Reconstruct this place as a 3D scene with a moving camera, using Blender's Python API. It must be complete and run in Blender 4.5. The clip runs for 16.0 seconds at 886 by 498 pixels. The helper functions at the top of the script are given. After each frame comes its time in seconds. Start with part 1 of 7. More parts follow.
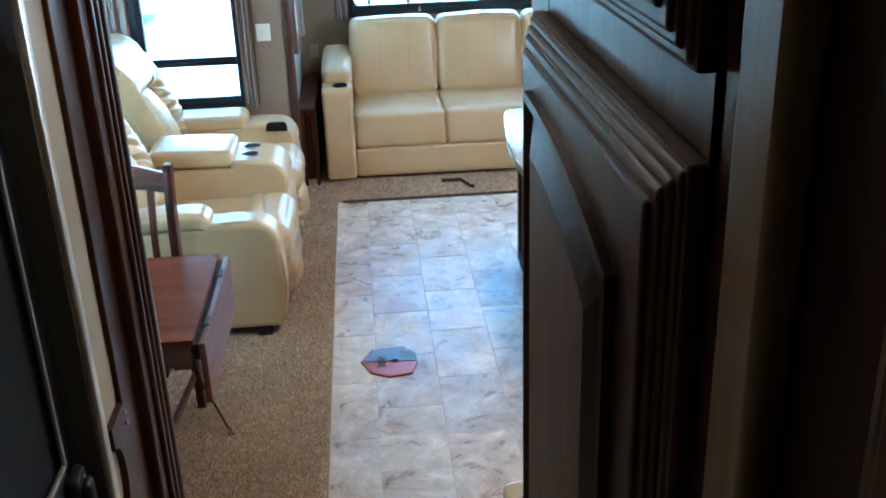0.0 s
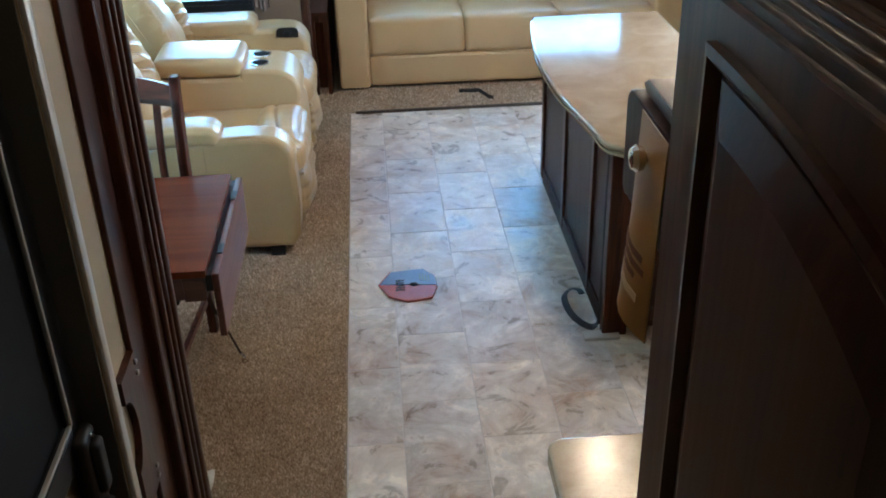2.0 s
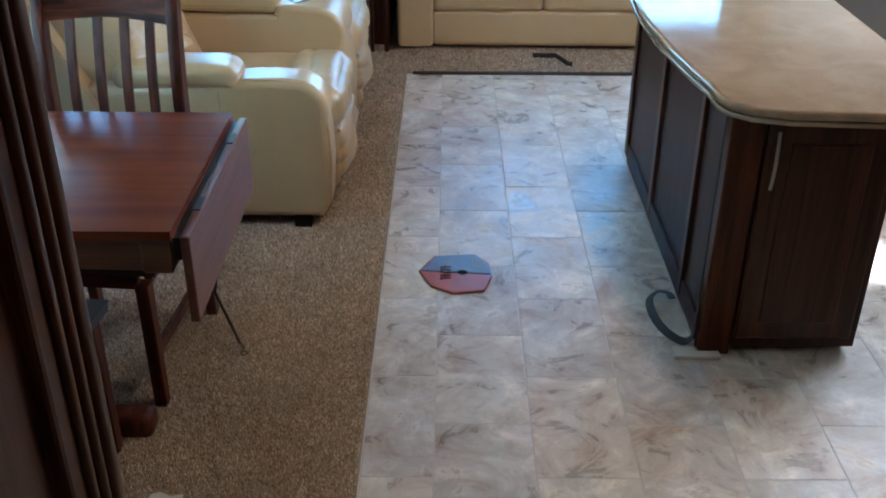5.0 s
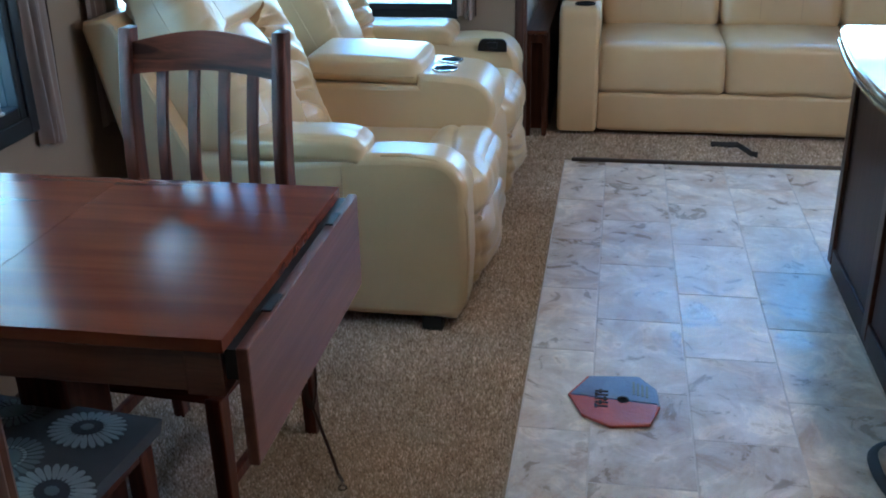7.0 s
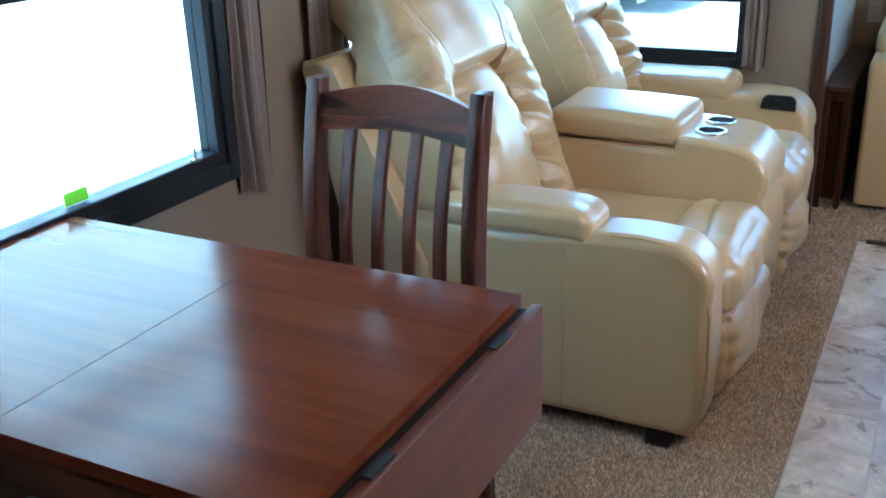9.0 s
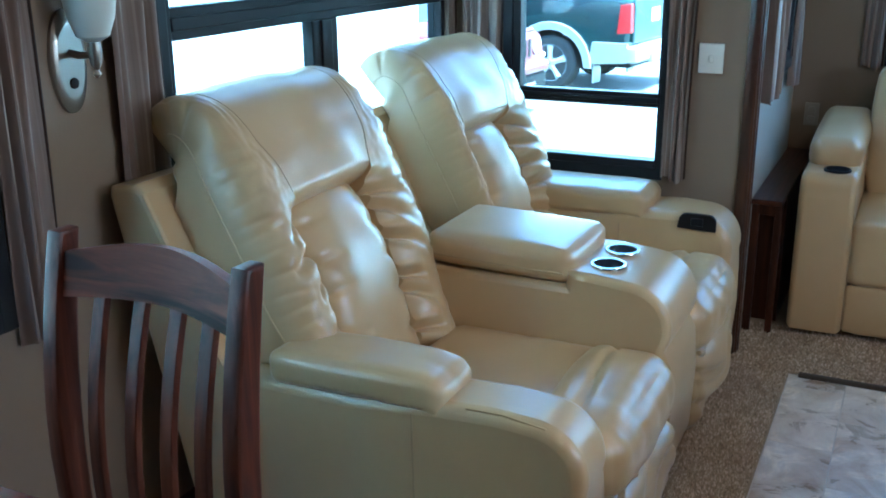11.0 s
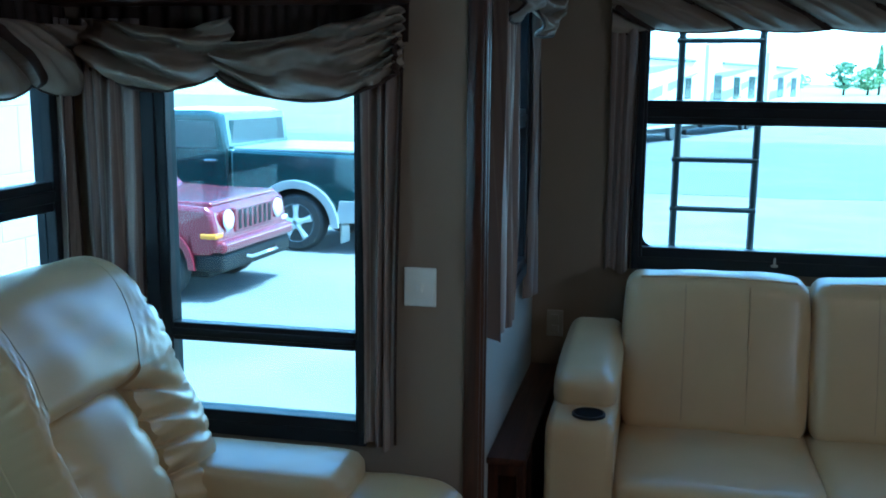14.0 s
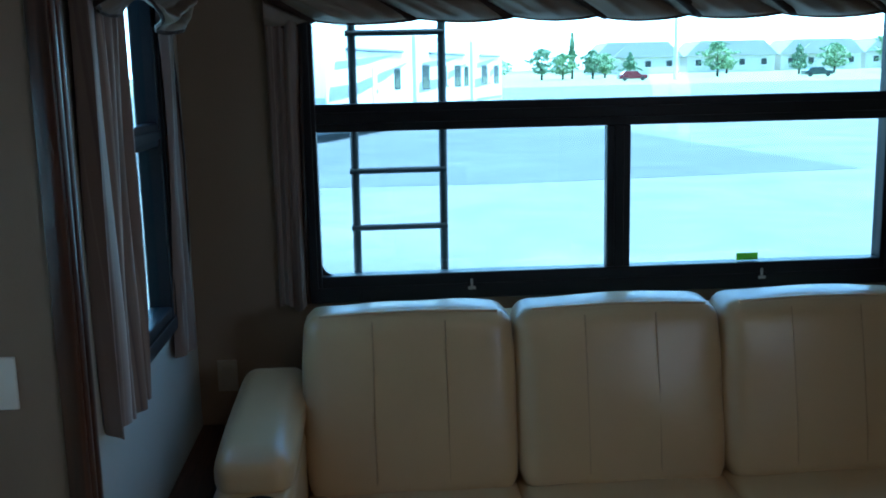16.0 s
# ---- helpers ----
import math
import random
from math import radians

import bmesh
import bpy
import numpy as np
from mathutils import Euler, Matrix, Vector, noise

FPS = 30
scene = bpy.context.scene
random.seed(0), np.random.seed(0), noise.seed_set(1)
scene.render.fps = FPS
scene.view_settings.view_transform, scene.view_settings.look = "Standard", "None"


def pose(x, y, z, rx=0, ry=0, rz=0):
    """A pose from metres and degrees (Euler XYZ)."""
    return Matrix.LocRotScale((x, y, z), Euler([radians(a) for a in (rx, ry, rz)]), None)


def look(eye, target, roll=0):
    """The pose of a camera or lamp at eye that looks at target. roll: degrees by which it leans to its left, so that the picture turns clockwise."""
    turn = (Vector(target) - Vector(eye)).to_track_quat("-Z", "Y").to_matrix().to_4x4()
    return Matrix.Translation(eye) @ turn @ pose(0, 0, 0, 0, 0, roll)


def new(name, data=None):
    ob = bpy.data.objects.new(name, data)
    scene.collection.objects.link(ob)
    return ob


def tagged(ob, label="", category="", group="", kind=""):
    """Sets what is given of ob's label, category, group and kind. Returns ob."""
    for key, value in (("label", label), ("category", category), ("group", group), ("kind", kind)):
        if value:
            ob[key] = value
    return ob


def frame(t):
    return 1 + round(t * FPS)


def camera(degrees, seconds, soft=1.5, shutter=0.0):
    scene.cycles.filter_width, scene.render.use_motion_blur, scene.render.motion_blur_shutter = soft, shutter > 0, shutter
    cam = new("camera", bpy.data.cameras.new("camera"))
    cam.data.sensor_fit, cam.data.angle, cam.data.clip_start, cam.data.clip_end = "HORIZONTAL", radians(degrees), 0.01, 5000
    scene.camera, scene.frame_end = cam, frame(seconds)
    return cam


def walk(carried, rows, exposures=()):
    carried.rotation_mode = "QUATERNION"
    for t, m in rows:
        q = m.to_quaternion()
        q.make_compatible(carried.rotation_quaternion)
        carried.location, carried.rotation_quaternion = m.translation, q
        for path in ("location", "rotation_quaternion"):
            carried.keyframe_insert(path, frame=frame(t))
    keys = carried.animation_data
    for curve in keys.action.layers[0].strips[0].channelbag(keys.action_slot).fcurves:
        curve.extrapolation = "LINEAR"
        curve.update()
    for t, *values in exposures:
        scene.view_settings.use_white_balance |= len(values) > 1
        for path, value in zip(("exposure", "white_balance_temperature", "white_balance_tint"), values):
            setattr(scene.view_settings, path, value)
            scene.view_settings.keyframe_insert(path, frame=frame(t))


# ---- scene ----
cam = camera(48.2, 16.0, 1.9)
PATH = [
    (0, (-0.057, -0.29, 2.175), (0.075, 1.52, 1.397), -2.0),
    (0.5, (-0.057, -0.245, 2.172), (0.055, 1.565, 1.358), -2.0),
    (0.8, (-0.057, -0.22, 2.17), (0.049, 1.59, 1.336), -2.0),
    (1, (-0.057, -0.203, 2.169), (0.049, 1.606, 1.322), -2.0),
    (1.5, (-0.065, -0.127, 2.16), (0.06, 1.655, 1.26), -1.9),
    (2, (-0.113, -0.059, 2.146), (0.0, 1.691, 1.185), -1.6),
    (2.5, (-0.106, 0.054, 2.117), (-0.053, 1.738, 1.039), -1.4),
    (3, (-0.07, 0.183, 2.089), (-0.103, 1.821, 0.941), -1.2),
    (3.2, (-0.074, 0.21, 2.067), (-0.123, 1.832, 0.898), -0.7),
    (5.3, (-0.056, 0.702, 1.71), (-0.063, 2.462, 0.76), 0.3),
    (5.5, (-0.053, 0.759, 1.704), (-0.097, 2.525, 0.766), -0.3),
    (6, (-0.049, 0.858, 1.616), (-0.049, 2.662, 0.754), -0.3),
    (6.5, (-0.084, 1.053, 1.489), (-0.172, 2.864, 0.645), -2.5),
    (7, (-0.079, 1.175, 1.48), (-0.4, 2.98, 0.68), -1.2),
    (7.5, (-0.011, 1.341, 1.464), (-0.663, 3.041, 0.635), -1.3),
    (8, (0.015, 1.447, 1.464), (-0.82, 3.028, 0.568), -2.7),
    (8.2, (0.007, 1.49, 1.443), (-0.865, 3.068, 0.578), -2.3),
    (10.3, (-0.106, 2.017, 1.481), (-0.924, 3.733, 0.861), -2.6),
    (10.5, (-0.058, 2.087, 1.482), (-0.895, 3.798, 0.872), -1.7),
    (11, (0.007, 2.226, 1.494), (-0.82, 3.941, 0.882), -0.5),
    (11.5, (-0.029, 2.409, 1.521), (-0.836, 4.165, 1.007), -0.3),
    (12, (-0.099, 2.587, 1.549), (-0.805, 4.409, 1.121), -0.3),
    (12.5, (-0.127, 2.728, 1.553), (-0.702, 4.605, 1.174), 0.0),
    (13, (-0.097, 2.941, 1.572), (-0.709, 4.821, 1.268), 0.2),
    (13.5, (-0.06, 3.101, 1.584), (-0.655, 4.987, 1.288), 0.6),
    (14, (-0.062, 3.269, 1.597), (-0.478, 5.196, 1.262), 0.5),
    (14.5, (-0.117, 3.449, 1.617), (-0.372, 5.413, 1.339), -0.3),
    (15, (-0.104, 3.572, 1.615), (-0.164, 5.55, 1.325), -1.3),
    (15.5, (-0.006, 3.746, 1.622), (-0.028, 5.727, 1.345), -2.1),
    (16, (0.078, 3.883, 1.624), (0.204, 5.848, 1.272), -1.3),
]
EXPOSURES = [(0, 4.85, 5150, 8), (1.5, 4.65, 5350, 9), (2.5, 4.38, 5700, 12), (3, 4.42, 5800, 12), (5.5, 4.18, 5250, 12), (6.5, 4.12, 5050, 11), (7, 4.15, 5000, 11),
             (8, 4.66, 5450, 14), (10.5, 4.06, 5050, 10), (11, 3.92, 5000, 7), (11.5, 3.35, 4800, 6), (12, 2.68, 4620, 4), (13, 2.5, 4520, 2), (14.5, 2.8, 4850, 5), (16, 2.3, 5000, 8)]
walk(cam, [(t, look(e, g, r)) for t, e, g, r in PATH], EXPOSURES)

# ---- world, sun and lamps ----
SUN_ELEVATION, SUN_AZIMUTH = 68.0, 100.0
world = bpy.data.worlds.new("world")
world.use_nodes = True
scene.world = world
_n = world.node_tree.nodes
_sky = _n.new("ShaderNodeTexSky")
_sky.sky_type = "NISHITA"
_sky.sun_disc = False
_sky.sun_elevation, _sky.sun_rotation = radians(SUN_ELEVATION), radians(SUN_AZIMUTH)
_sky.dust_density = 2.5
world.node_tree.links.new(_sky.outputs[0], _n["Background"].inputs[0])
_n["Background"].inputs[1].default_value = 0.15
_sun = bpy.data.lights.new("sun", "SUN")
_sun.energy, _sun.angle, _sun.color = 3.2, radians(10.0), (1.0, 0.96, 0.9)
sun = new("sun", _sun)
_az, _el = radians(SUN_AZIMUTH), radians(SUN_ELEVATION)
sun.matrix_world = look((0, 0, 30), (-math.sin(_az) * math.cos(_el), -math.cos(_az) * math.cos(_el), 30 - math.sin(_el)))


def fill_light(name, at, target, wide, high, watts):
    """Area lamp for sky light in an unseen kitchen window, added to brighten indoors."""
    d = bpy.data.lights.new(name, "AREA")
    d.shape, d.size, d.size_y, d.energy, d.color = "RECTANGLE", wide, high, watts, (1.0, 0.98, 0.94)
    ob = new(name, d)
    ob.matrix_world = look(at, target)


fill_light("window_light_kitchen", (1.915, 3.9, 1.42), (0.0, 3.9, 1.02), 0.82, 0.42, 1.5)


# ---- materials ----
def node_mat(name):
    m = bpy.data.materials.new(name)
    m.use_nodes = True
    nt = m.node_tree
    return m, nt, nt.nodes["Principled BSDF"]


def coords(nt, scale=(1, 1, 1), shuffle=False):
    tc = nt.nodes.new("ShaderNodeTexCoord")
    mp = nt.nodes.new("ShaderNodeMapping")
    mp.inputs["Scale"].default_value = scale
    if shuffle:
        oi = nt.nodes.new("ShaderNodeObjectInfo")
        mul = nt.nodes.new("ShaderNodeVectorMath")
        mul.operation = "MULTIPLY_ADD"
        cmb = nt.nodes.new("ShaderNodeCombineXYZ")
        for i in range(3):
            nt.links.new(oi.outputs["Random"], cmb.inputs[i])
        nt.links.new(cmb.outputs[0], mul.inputs[0])
        mul.inputs[1].default_value = (37.0, 91.0, 53.0)
        nt.links.new(tc.outputs["Object"], mul.inputs[2])
        nt.links.new(mul.outputs[0], mp.inputs[0])
    else:
        nt.links.new(tc.outputs["Object"], mp.inputs[0])
    return mp.outputs[0]


def noise_tex(nt, vec, scale, detail=4.0, rough=0.55, distort=0.0):
    n = nt.nodes.new("ShaderNodeTexNoise")
    n.inputs["Scale"].default_value = scale
    n.inputs["Detail"].default_value = detail
    n.inputs["Roughness"].default_value = rough
    n.inputs["Distortion"].default_value = distort
    nt.links.new(vec, n.inputs["Vector"])
    return n.outputs["Fac"]


def ramp(nt, fac, stops):
    r = nt.nodes.new("ShaderNodeValToRGB")
    while len(r.color_ramp.elements) < len(stops):
        r.color_ramp.elements.new(0.5)
    for e, (p, c) in zip(r.color_ramp.elements, stops):
        e.position, e.color = p, (*c, 1)
    nt.links.new(fac, r.inputs[0])
    return r.outputs[0]


def mix(nt, a, b, fac, mode="MIX"):
    m = nt.nodes.new("ShaderNodeMix")
    m.data_type, m.blend_type = "RGBA", mode
    for sock, v in ((m.inputs["Factor"], fac), (m.inputs["A"], a), (m.inputs["B"], b)):
        if isinstance(v, bpy.types.NodeSocket):
            nt.links.new(v, sock)
        elif isinstance(v, tuple):
            sock.default_value = (*v, 1)
        else:
            sock.default_value = v
    return m.outputs["Result"]


def bump(nt, bsdf, height, strength, distance):
    b = nt.nodes.new("ShaderNodeBump")
    b.inputs["Strength"].default_value, b.inputs["Distance"].default_value = strength, distance
    nt.links.new(height, b.inputs["Height"])
    nt.links.new(b.outputs[0], bsdf.inputs["Normal"])


def rough_by(nt, bsdf, fac, lo, hi):
    r = nt.nodes.new("ShaderNodeMapRange")
    r.inputs["To Min"].default_value, r.inputs["To Max"].default_value = lo, hi
    nt.links.new(fac, r.inputs["Value"])
    nt.links.new(r.outputs[0], bsdf.inputs["Roughness"])


def surface(name, c1, c2, rough=0.5, fine=60.0, coarse=3.0, bump_s=0.1, bump_d=0.002, metal=0.0, spread=0.12, stretch=(1, 1, 1), coat=0.0):
    """A plain painted, plastic, metal or cloth surface with grain and larger stains."""
    m, nt, b = node_mat(name)
    v = coords(nt, stretch)
    f, g = noise_tex(nt, v, fine), noise_tex(nt, v, coarse, 3)
    col = mix(nt, mix(nt, c1, c2, g), c2, mix(nt, (0, 0, 0), (0.5, 0.5, 0.5), f))
    nt.links.new(col, b.inputs["Base Color"])
    rough_by(nt, b, g, max(0.02, rough - spread / 2), min(1, rough + spread / 2))
    b.inputs["Metallic"].default_value = metal
    b.inputs["Coat Weight"].default_value = coat
    b.inputs["Coat Roughness"].default_value = 0.15
    if bump_s:
        bump(nt, b, f, bump_s, bump_d)
    return m


def wood(name, dark, light, axis=1, rough=0.3, coat=0.3, grain=1.0, spec=0.45, relief=0.06):
    """Stained timber with long grain along one axis."""
    m, nt, b = node_mat(name)
    s = [26.0 * grain] * 3
    s[axis] = 1.6 * grain
    v = coords(nt, tuple(s), True)
    f = noise_tex(nt, v, 1.0, 6, 0.6, 1.2)
    s2 = [150.0] * 3
    s2[axis] = 4.0
    v2 = coords(nt, tuple(s2), True)
    g = noise_tex(nt, v2, 1.0, 3)
    mid = tuple(0.5 * (a + c) for a, c in zip(dark, light))
    base = ramp(nt, f, [(0.36, dark), (0.5, mid), (0.63, light)])
    col = mix(nt, base, dark, mix(nt, (0, 0, 0), (0.55, 0.55, 0.55), g))
    nt.links.new(col, b.inputs["Base Color"])
    rough_by(nt, b, g, rough - 0.06, rough + 0.08)
    b.inputs["Specular IOR Level"].default_value = spec
    b.inputs["Coat Weight"].default_value = coat
    b.inputs["Coat Roughness"].default_value = 0.18
    bump(nt, b, g, relief, 0.0006)
    return m


def leather_mat(name, c1, c2):
    m, nt, b = node_mat(name)
    v = coords(nt)
    vo = nt.nodes.new("ShaderNodeTexVoronoi")
    vo.inputs["Scale"].default_value = 420
    nt.links.new(v, vo.inputs["Vector"])
    g, f = noise_tex(nt, v, 5.0, 4), noise_tex(nt, v, 38.0, 4)
    nt.links.new(mix(nt, mix(nt, c1, c2, g), c2, mix(nt, (0, 0, 0), (0.35, 0.35, 0.35), f)), b.inputs["Base Color"])
    rough_by(nt, b, g, 0.285, 0.37)
    h = mix(nt, vo.outputs["Distance"], f, 0.65)
    bump(nt, b, h, 0.10, 0.0012)
    b.inputs["Specular IOR Level"].default_value = 0.72
    return m


def tile_mat():
    """Slate-look vinyl tile with drifting veins, each tile its own piece of the print."""
    m, nt, b = node_mat("slate_vinyl")
    v = coords(nt, (1, 1, 1), True)
    a = noise_tex(nt, v, 4.2, 8, 0.66, 0.9)
    d = noise_tex(nt, v, 6.5, 8, 0.66, 1.0)
    e = noise_tex(nt, v, 140.0, 3)
    base = ramp(nt, a, [(0.36, (0.47, 0.355, 0.26)), (0.46, (0.60, 0.525, 0.445)), (0.55, (0.68, 0.62, 0.55)), (0.64, (0.80, 0.75, 0.68))])
    veins = ramp(nt, d, [(0.36, (0.54, 0.50, 0.46)), (0.43, (0.88, 0.84, 0.82)), (0.54, (1, 1, 1)), (0.60, (1.28, 1.26, 1.22)), (0.66, (0.84, 0.76, 0.66))])
    col = mix(nt, base, veins, 0.72, "MULTIPLY")
    oi = nt.nodes.new("ShaderNodeObjectInfo")
    shade = ramp(nt, oi.outputs["Random"], [(0, (0.86, 0.86, 0.88)), (0.5, (1, 0.98, 0.95)), (1, (1.1, 1.06, 1.0))])
    nt.links.new(mix(nt, col, shade, 1.0, "MULTIPLY"), b.inputs["Base Color"])
    rough_by(nt, b, d, -0.02, 0.72)
    bump(nt, b, mix(nt, d, e, 0.25), 0.3, 0.003)
    b.inputs["Specular IOR Level"].default_value = 0.6
    return m


def carpet_mat():
    m, nt, b = node_mat("carpet_pile")
    g = nt.nodes.new("ShaderNodeNewGeometry")
    v = coords(nt)
    big = mix(nt, noise_tex(nt, v, 2.6, 4), noise_tex(nt, v, 26.0, 3), 0.5)
    tone = ramp(nt, g.outputs["Random Per Island"], [(0, (0.25, 0.183, 0.128)), (0.35, (0.41, 0.315, 0.23)), (0.7, (0.57, 0.455, 0.35)), (1, (0.74, 0.63, 0.51))])
    nt.links.new(mix(nt, tone, ramp(nt, big, [(0.3, (0.68, 0.66, 0.63)), (0.7, (1.15, 1.13, 1.11))]), 1.0, "MULTIPLY"), b.inputs["Base Color"])
    b.inputs["Roughness"].default_value = 0.95
    b.inputs["Specular IOR Level"].default_value = 0.1
    return m


def stripe_cloth(name, base, dark, light, axis, width):
    """Curtain cloth with woven stripes."""
    m, nt, b = node_mat(name)
    s = [0.0, 0.0, 0.0]
    s[axis] = 1.0 / width
    v = coords(nt, tuple(s))
    f = noise_tex(nt, v, 1.0, 2)
    w = noise_tex(nt, coords(nt), 700.0, 2)
    col = ramp(nt, f, [(0.30, dark), (0.42, base), (0.58, base), (0.72, light)])
    nt.links.new(mix(nt, col, (0.1, 0.08, 0.07), mix(nt, (0, 0, 0), (0.3, 0.3, 0.3), w)), b.inputs["Base Color"])
    b.inputs["Roughness"].default_value = 0.55
    b.inputs["Sheen Weight"].default_value = 0.3
    bump(nt, b, w, 0.2, 0.0006)
    return m


def glass_mat(name, tint, gloss=0.035):
    """A thin tinted pane: light passes straight, with a faint mirror."""
    m, nt, b = node_mat(name)
    nt.nodes.remove(b)
    out = nt.nodes["Material Output"]
    t = nt.nodes.new("ShaderNodeBsdfTransparent")
    t.inputs[0].default_value = (*tint, 1)
    g = nt.nodes.new("ShaderNodeBsdfGlossy")
    g.inputs["Roughness"].default_value = 0.02
    mx = nt.nodes.new("ShaderNodeMixShader")
    mx.inputs[0].default_value = gloss
    nt.links.new(t.outputs[0], mx.inputs[1])
    nt.links.new(g.outputs[0], mx.inputs[2])
    nt.links.new(mx.outputs[0], out.inputs[0])
    return m


def glow_mat(name, color, strength):
    m, nt, b = node_mat(name)
    b.inputs["Base Color"].default_value = (0.8, 0.8, 0.8, 1)
    b.inputs["Emission Color"].default_value = (*color, 1)
    b.inputs["Emission Strength"].default_value = strength
    return m


def counter_mat(name, dark, mid, pale, speck, lo, hi):
    m, nt, b = node_mat(name)
    v = coords(nt)
    a, f = noise_tex(nt, v, 6.0, 5, 0.6, 1.0), noise_tex(nt, v, 190.0, 3)
    base = ramp(nt, a, [(0.3, dark), (0.5, mid), (0.7, pale)])
    nt.links.new(mix(nt, base, speck, ramp(nt, f, [(0.55, (0, 0, 0)), (0.7, (0.6, 0.6, 0.6))])), b.inputs["Base Color"])
    rough_by(nt, b, a, lo, hi)
    return m


def ground_mat(name, c1, c2, c3, rough=0.9):
    m, nt, b = node_mat(name)
    v = coords(nt)
    a, f, s = noise_tex(nt, v, 0.35, 6, 0.65, 0.8), noise_tex(nt, v, 40.0, 4), noise_tex(nt, coords(nt, (0.05, 0.5, 1)), 1.0, 4)
    col = mix(nt, ramp(nt, a, [(0.3, c1), (0.55, c2), (0.75, c3)]), c1, mix(nt, (0, 0, 0), (0.45, 0.45, 0.45), s))
    nt.links.new(mix(nt, col, c3, mix(nt, (0, 0, 0), (0.3, 0.3, 0.3), f)), b.inputs["Base Color"])
    b.inputs["Roughness"].default_value = rough
    bump(nt, b, f, 0.3, 0.01)
    return m


def foliage(name, c1, c2):
    m, nt, b = node_mat(name)
    g = nt.nodes.new("ShaderNodeNewGeometry")
    nt.links.new(ramp(nt, g.outputs["Random Per Island"], [(0, c1), (1, c2)]), b.inputs["Base Color"])
    b.inputs["Roughness"].default_value = 0.7
    return m


LEATHER = leather_mat("cream_leather", (0.56, 0.40, 0.215), (0.485, 0.33, 0.165))
WOOD_CAB = wood("dark_cherry_upright", (0.021, 0.0062, 0.0027), (0.082, 0.0255, 0.0105), 2, 0.34, 0.0, 1.0, 0.26)
WOOD_CAB_X = wood("dark_cherry_across", (0.021, 0.0062, 0.0027), (0.082, 0.0255, 0.0105), 0, 0.34, 0.0, 1.0, 0.26)
WOOD_CAB_Y = wood("dark_cherry_along", (0.021, 0.0062, 0.0027), (0.082, 0.0255, 0.0105), 1, 0.34, 0.0, 1.0, 0.26)
WOOD_PANEL = wood("island_panel_wood", (0.016, 0.0065, 0.0052), (0.034, 0.014, 0.010), 2, 0.36, 0.0, 1.0, 0.12)
WOOD_TABLE = wood("cherry_table_top", (0.095, 0.021, 0.009), (0.150, 0.037, 0.015), 0, 0.185, 0.0, 0.6, 0.15, 0.004)
WOOD_EDGE = wood("cherry_edge", (0.035, 0.012, 0.008), (0.17, 0.065, 0.035), 0, 0.3, 0.3, 0.9)
WOOD_LEAF = wood("cherry_leaf", (0.088, 0.030, 0.018), (0.140, 0.052, 0.032), 1, 0.38, 0.0, 0.7, 0.3)
WOOD_CHAIR = wood("oak_stained_upright", (0.034, 0.008, 0.0045), (0.135, 0.036, 0.019), 2, 0.345, 0.0, 1.0, 0.22)
WOOD_RAIL = wood("oak_stained_across", (0.022, 0.0055, 0.003), (0.22, 0.060, 0.031), 0, 0.345, 0.0, 0.7, 0.08)
TILE = tile_mat()
GROUT = surface("vinyl_joint", (0.62, 0.56, 0.49), (0.54, 0.48, 0.42), 0.5)
PILE = carpet_mat()
BACKING = surface("carpet_base", (0.36, 0.275, 0.19), (0.28, 0.21, 0.14), 0.95, 300, 4, 0.5, 0.004)
WALL = surface("taupe_wall_vinyl", (0.25, 0.182, 0.122), (0.21, 0.15, 0.10), 0.62, 220, 2.0, 0.25, 0.0012, stretch=(1, 1, 0.35))
WALL_PALE = surface("pale_wall_vinyl", (0.42, 0.40, 0.35), (0.37, 0.35, 0.30), 0.6, 220, 2.0, 0.2, 0.001)
CREAM = surface("cream_jamb", (0.36, 0.27, 0.155), (0.31, 0.235, 0.135), 0.5, 90, 3, 0.1, 0.001)
CEIL = surface("white_ceiling", (0.72, 0.70, 0.65), (0.66, 0.63, 0.58), 0.8, 90, 2, 0.2, 0.001)
COUNTER = counter_mat("cream_solid_surface", (0.36, 0.26, 0.14), (0.44, 0.335, 0.195), (0.52, 0.415, 0.265), (0.36, 0.25, 0.15), 0.14, 0.22)
COUNTER_DARK = counter_mat("tan_solid_surface", (0.235, 0.165, 0.100), (0.275, 0.198, 0.125), (0.315, 0.235, 0.155), (0.20, 0.135, 0.085), 0.06, 0.12)
WOOD_TRIM = wood("glossy_trim", (0.021, 0.0062, 0.0027), (0.082, 0.0255, 0.0105), 2, 0.33, 0.5, 1.0, 0.5)
BLACK = surface("black_window_frame", (0.012, 0.013, 0.016), (0.02, 0.021, 0.024), 0.35, 120, 5, 0.05, 0.0005)
BLACK_SOFT = surface("black_plastic", (0.012, 0.012, 0.013), (0.022, 0.021, 0.02), 0.5, 150, 6, 0.1, 0.0005)
ALU = surface("aluminium_strip", (0.55, 0.52, 0.46), (0.46, 0.43, 0.38), 0.35, 120, 6, 0.05, 0.0005, 0.7)
CHROME = surface("chrome", (0.75, 0.74, 0.72), (0.68, 0.67, 0.65), 0.12, 90, 4, 0.0, metal=1.0, spread=0.06)
NICKEL = surface("brushed_nickel", (0.42, 0.39, 0.35), (0.34, 0.31, 0.28), 0.32, 200, 6, 0.05, 0.0005, 1.0)
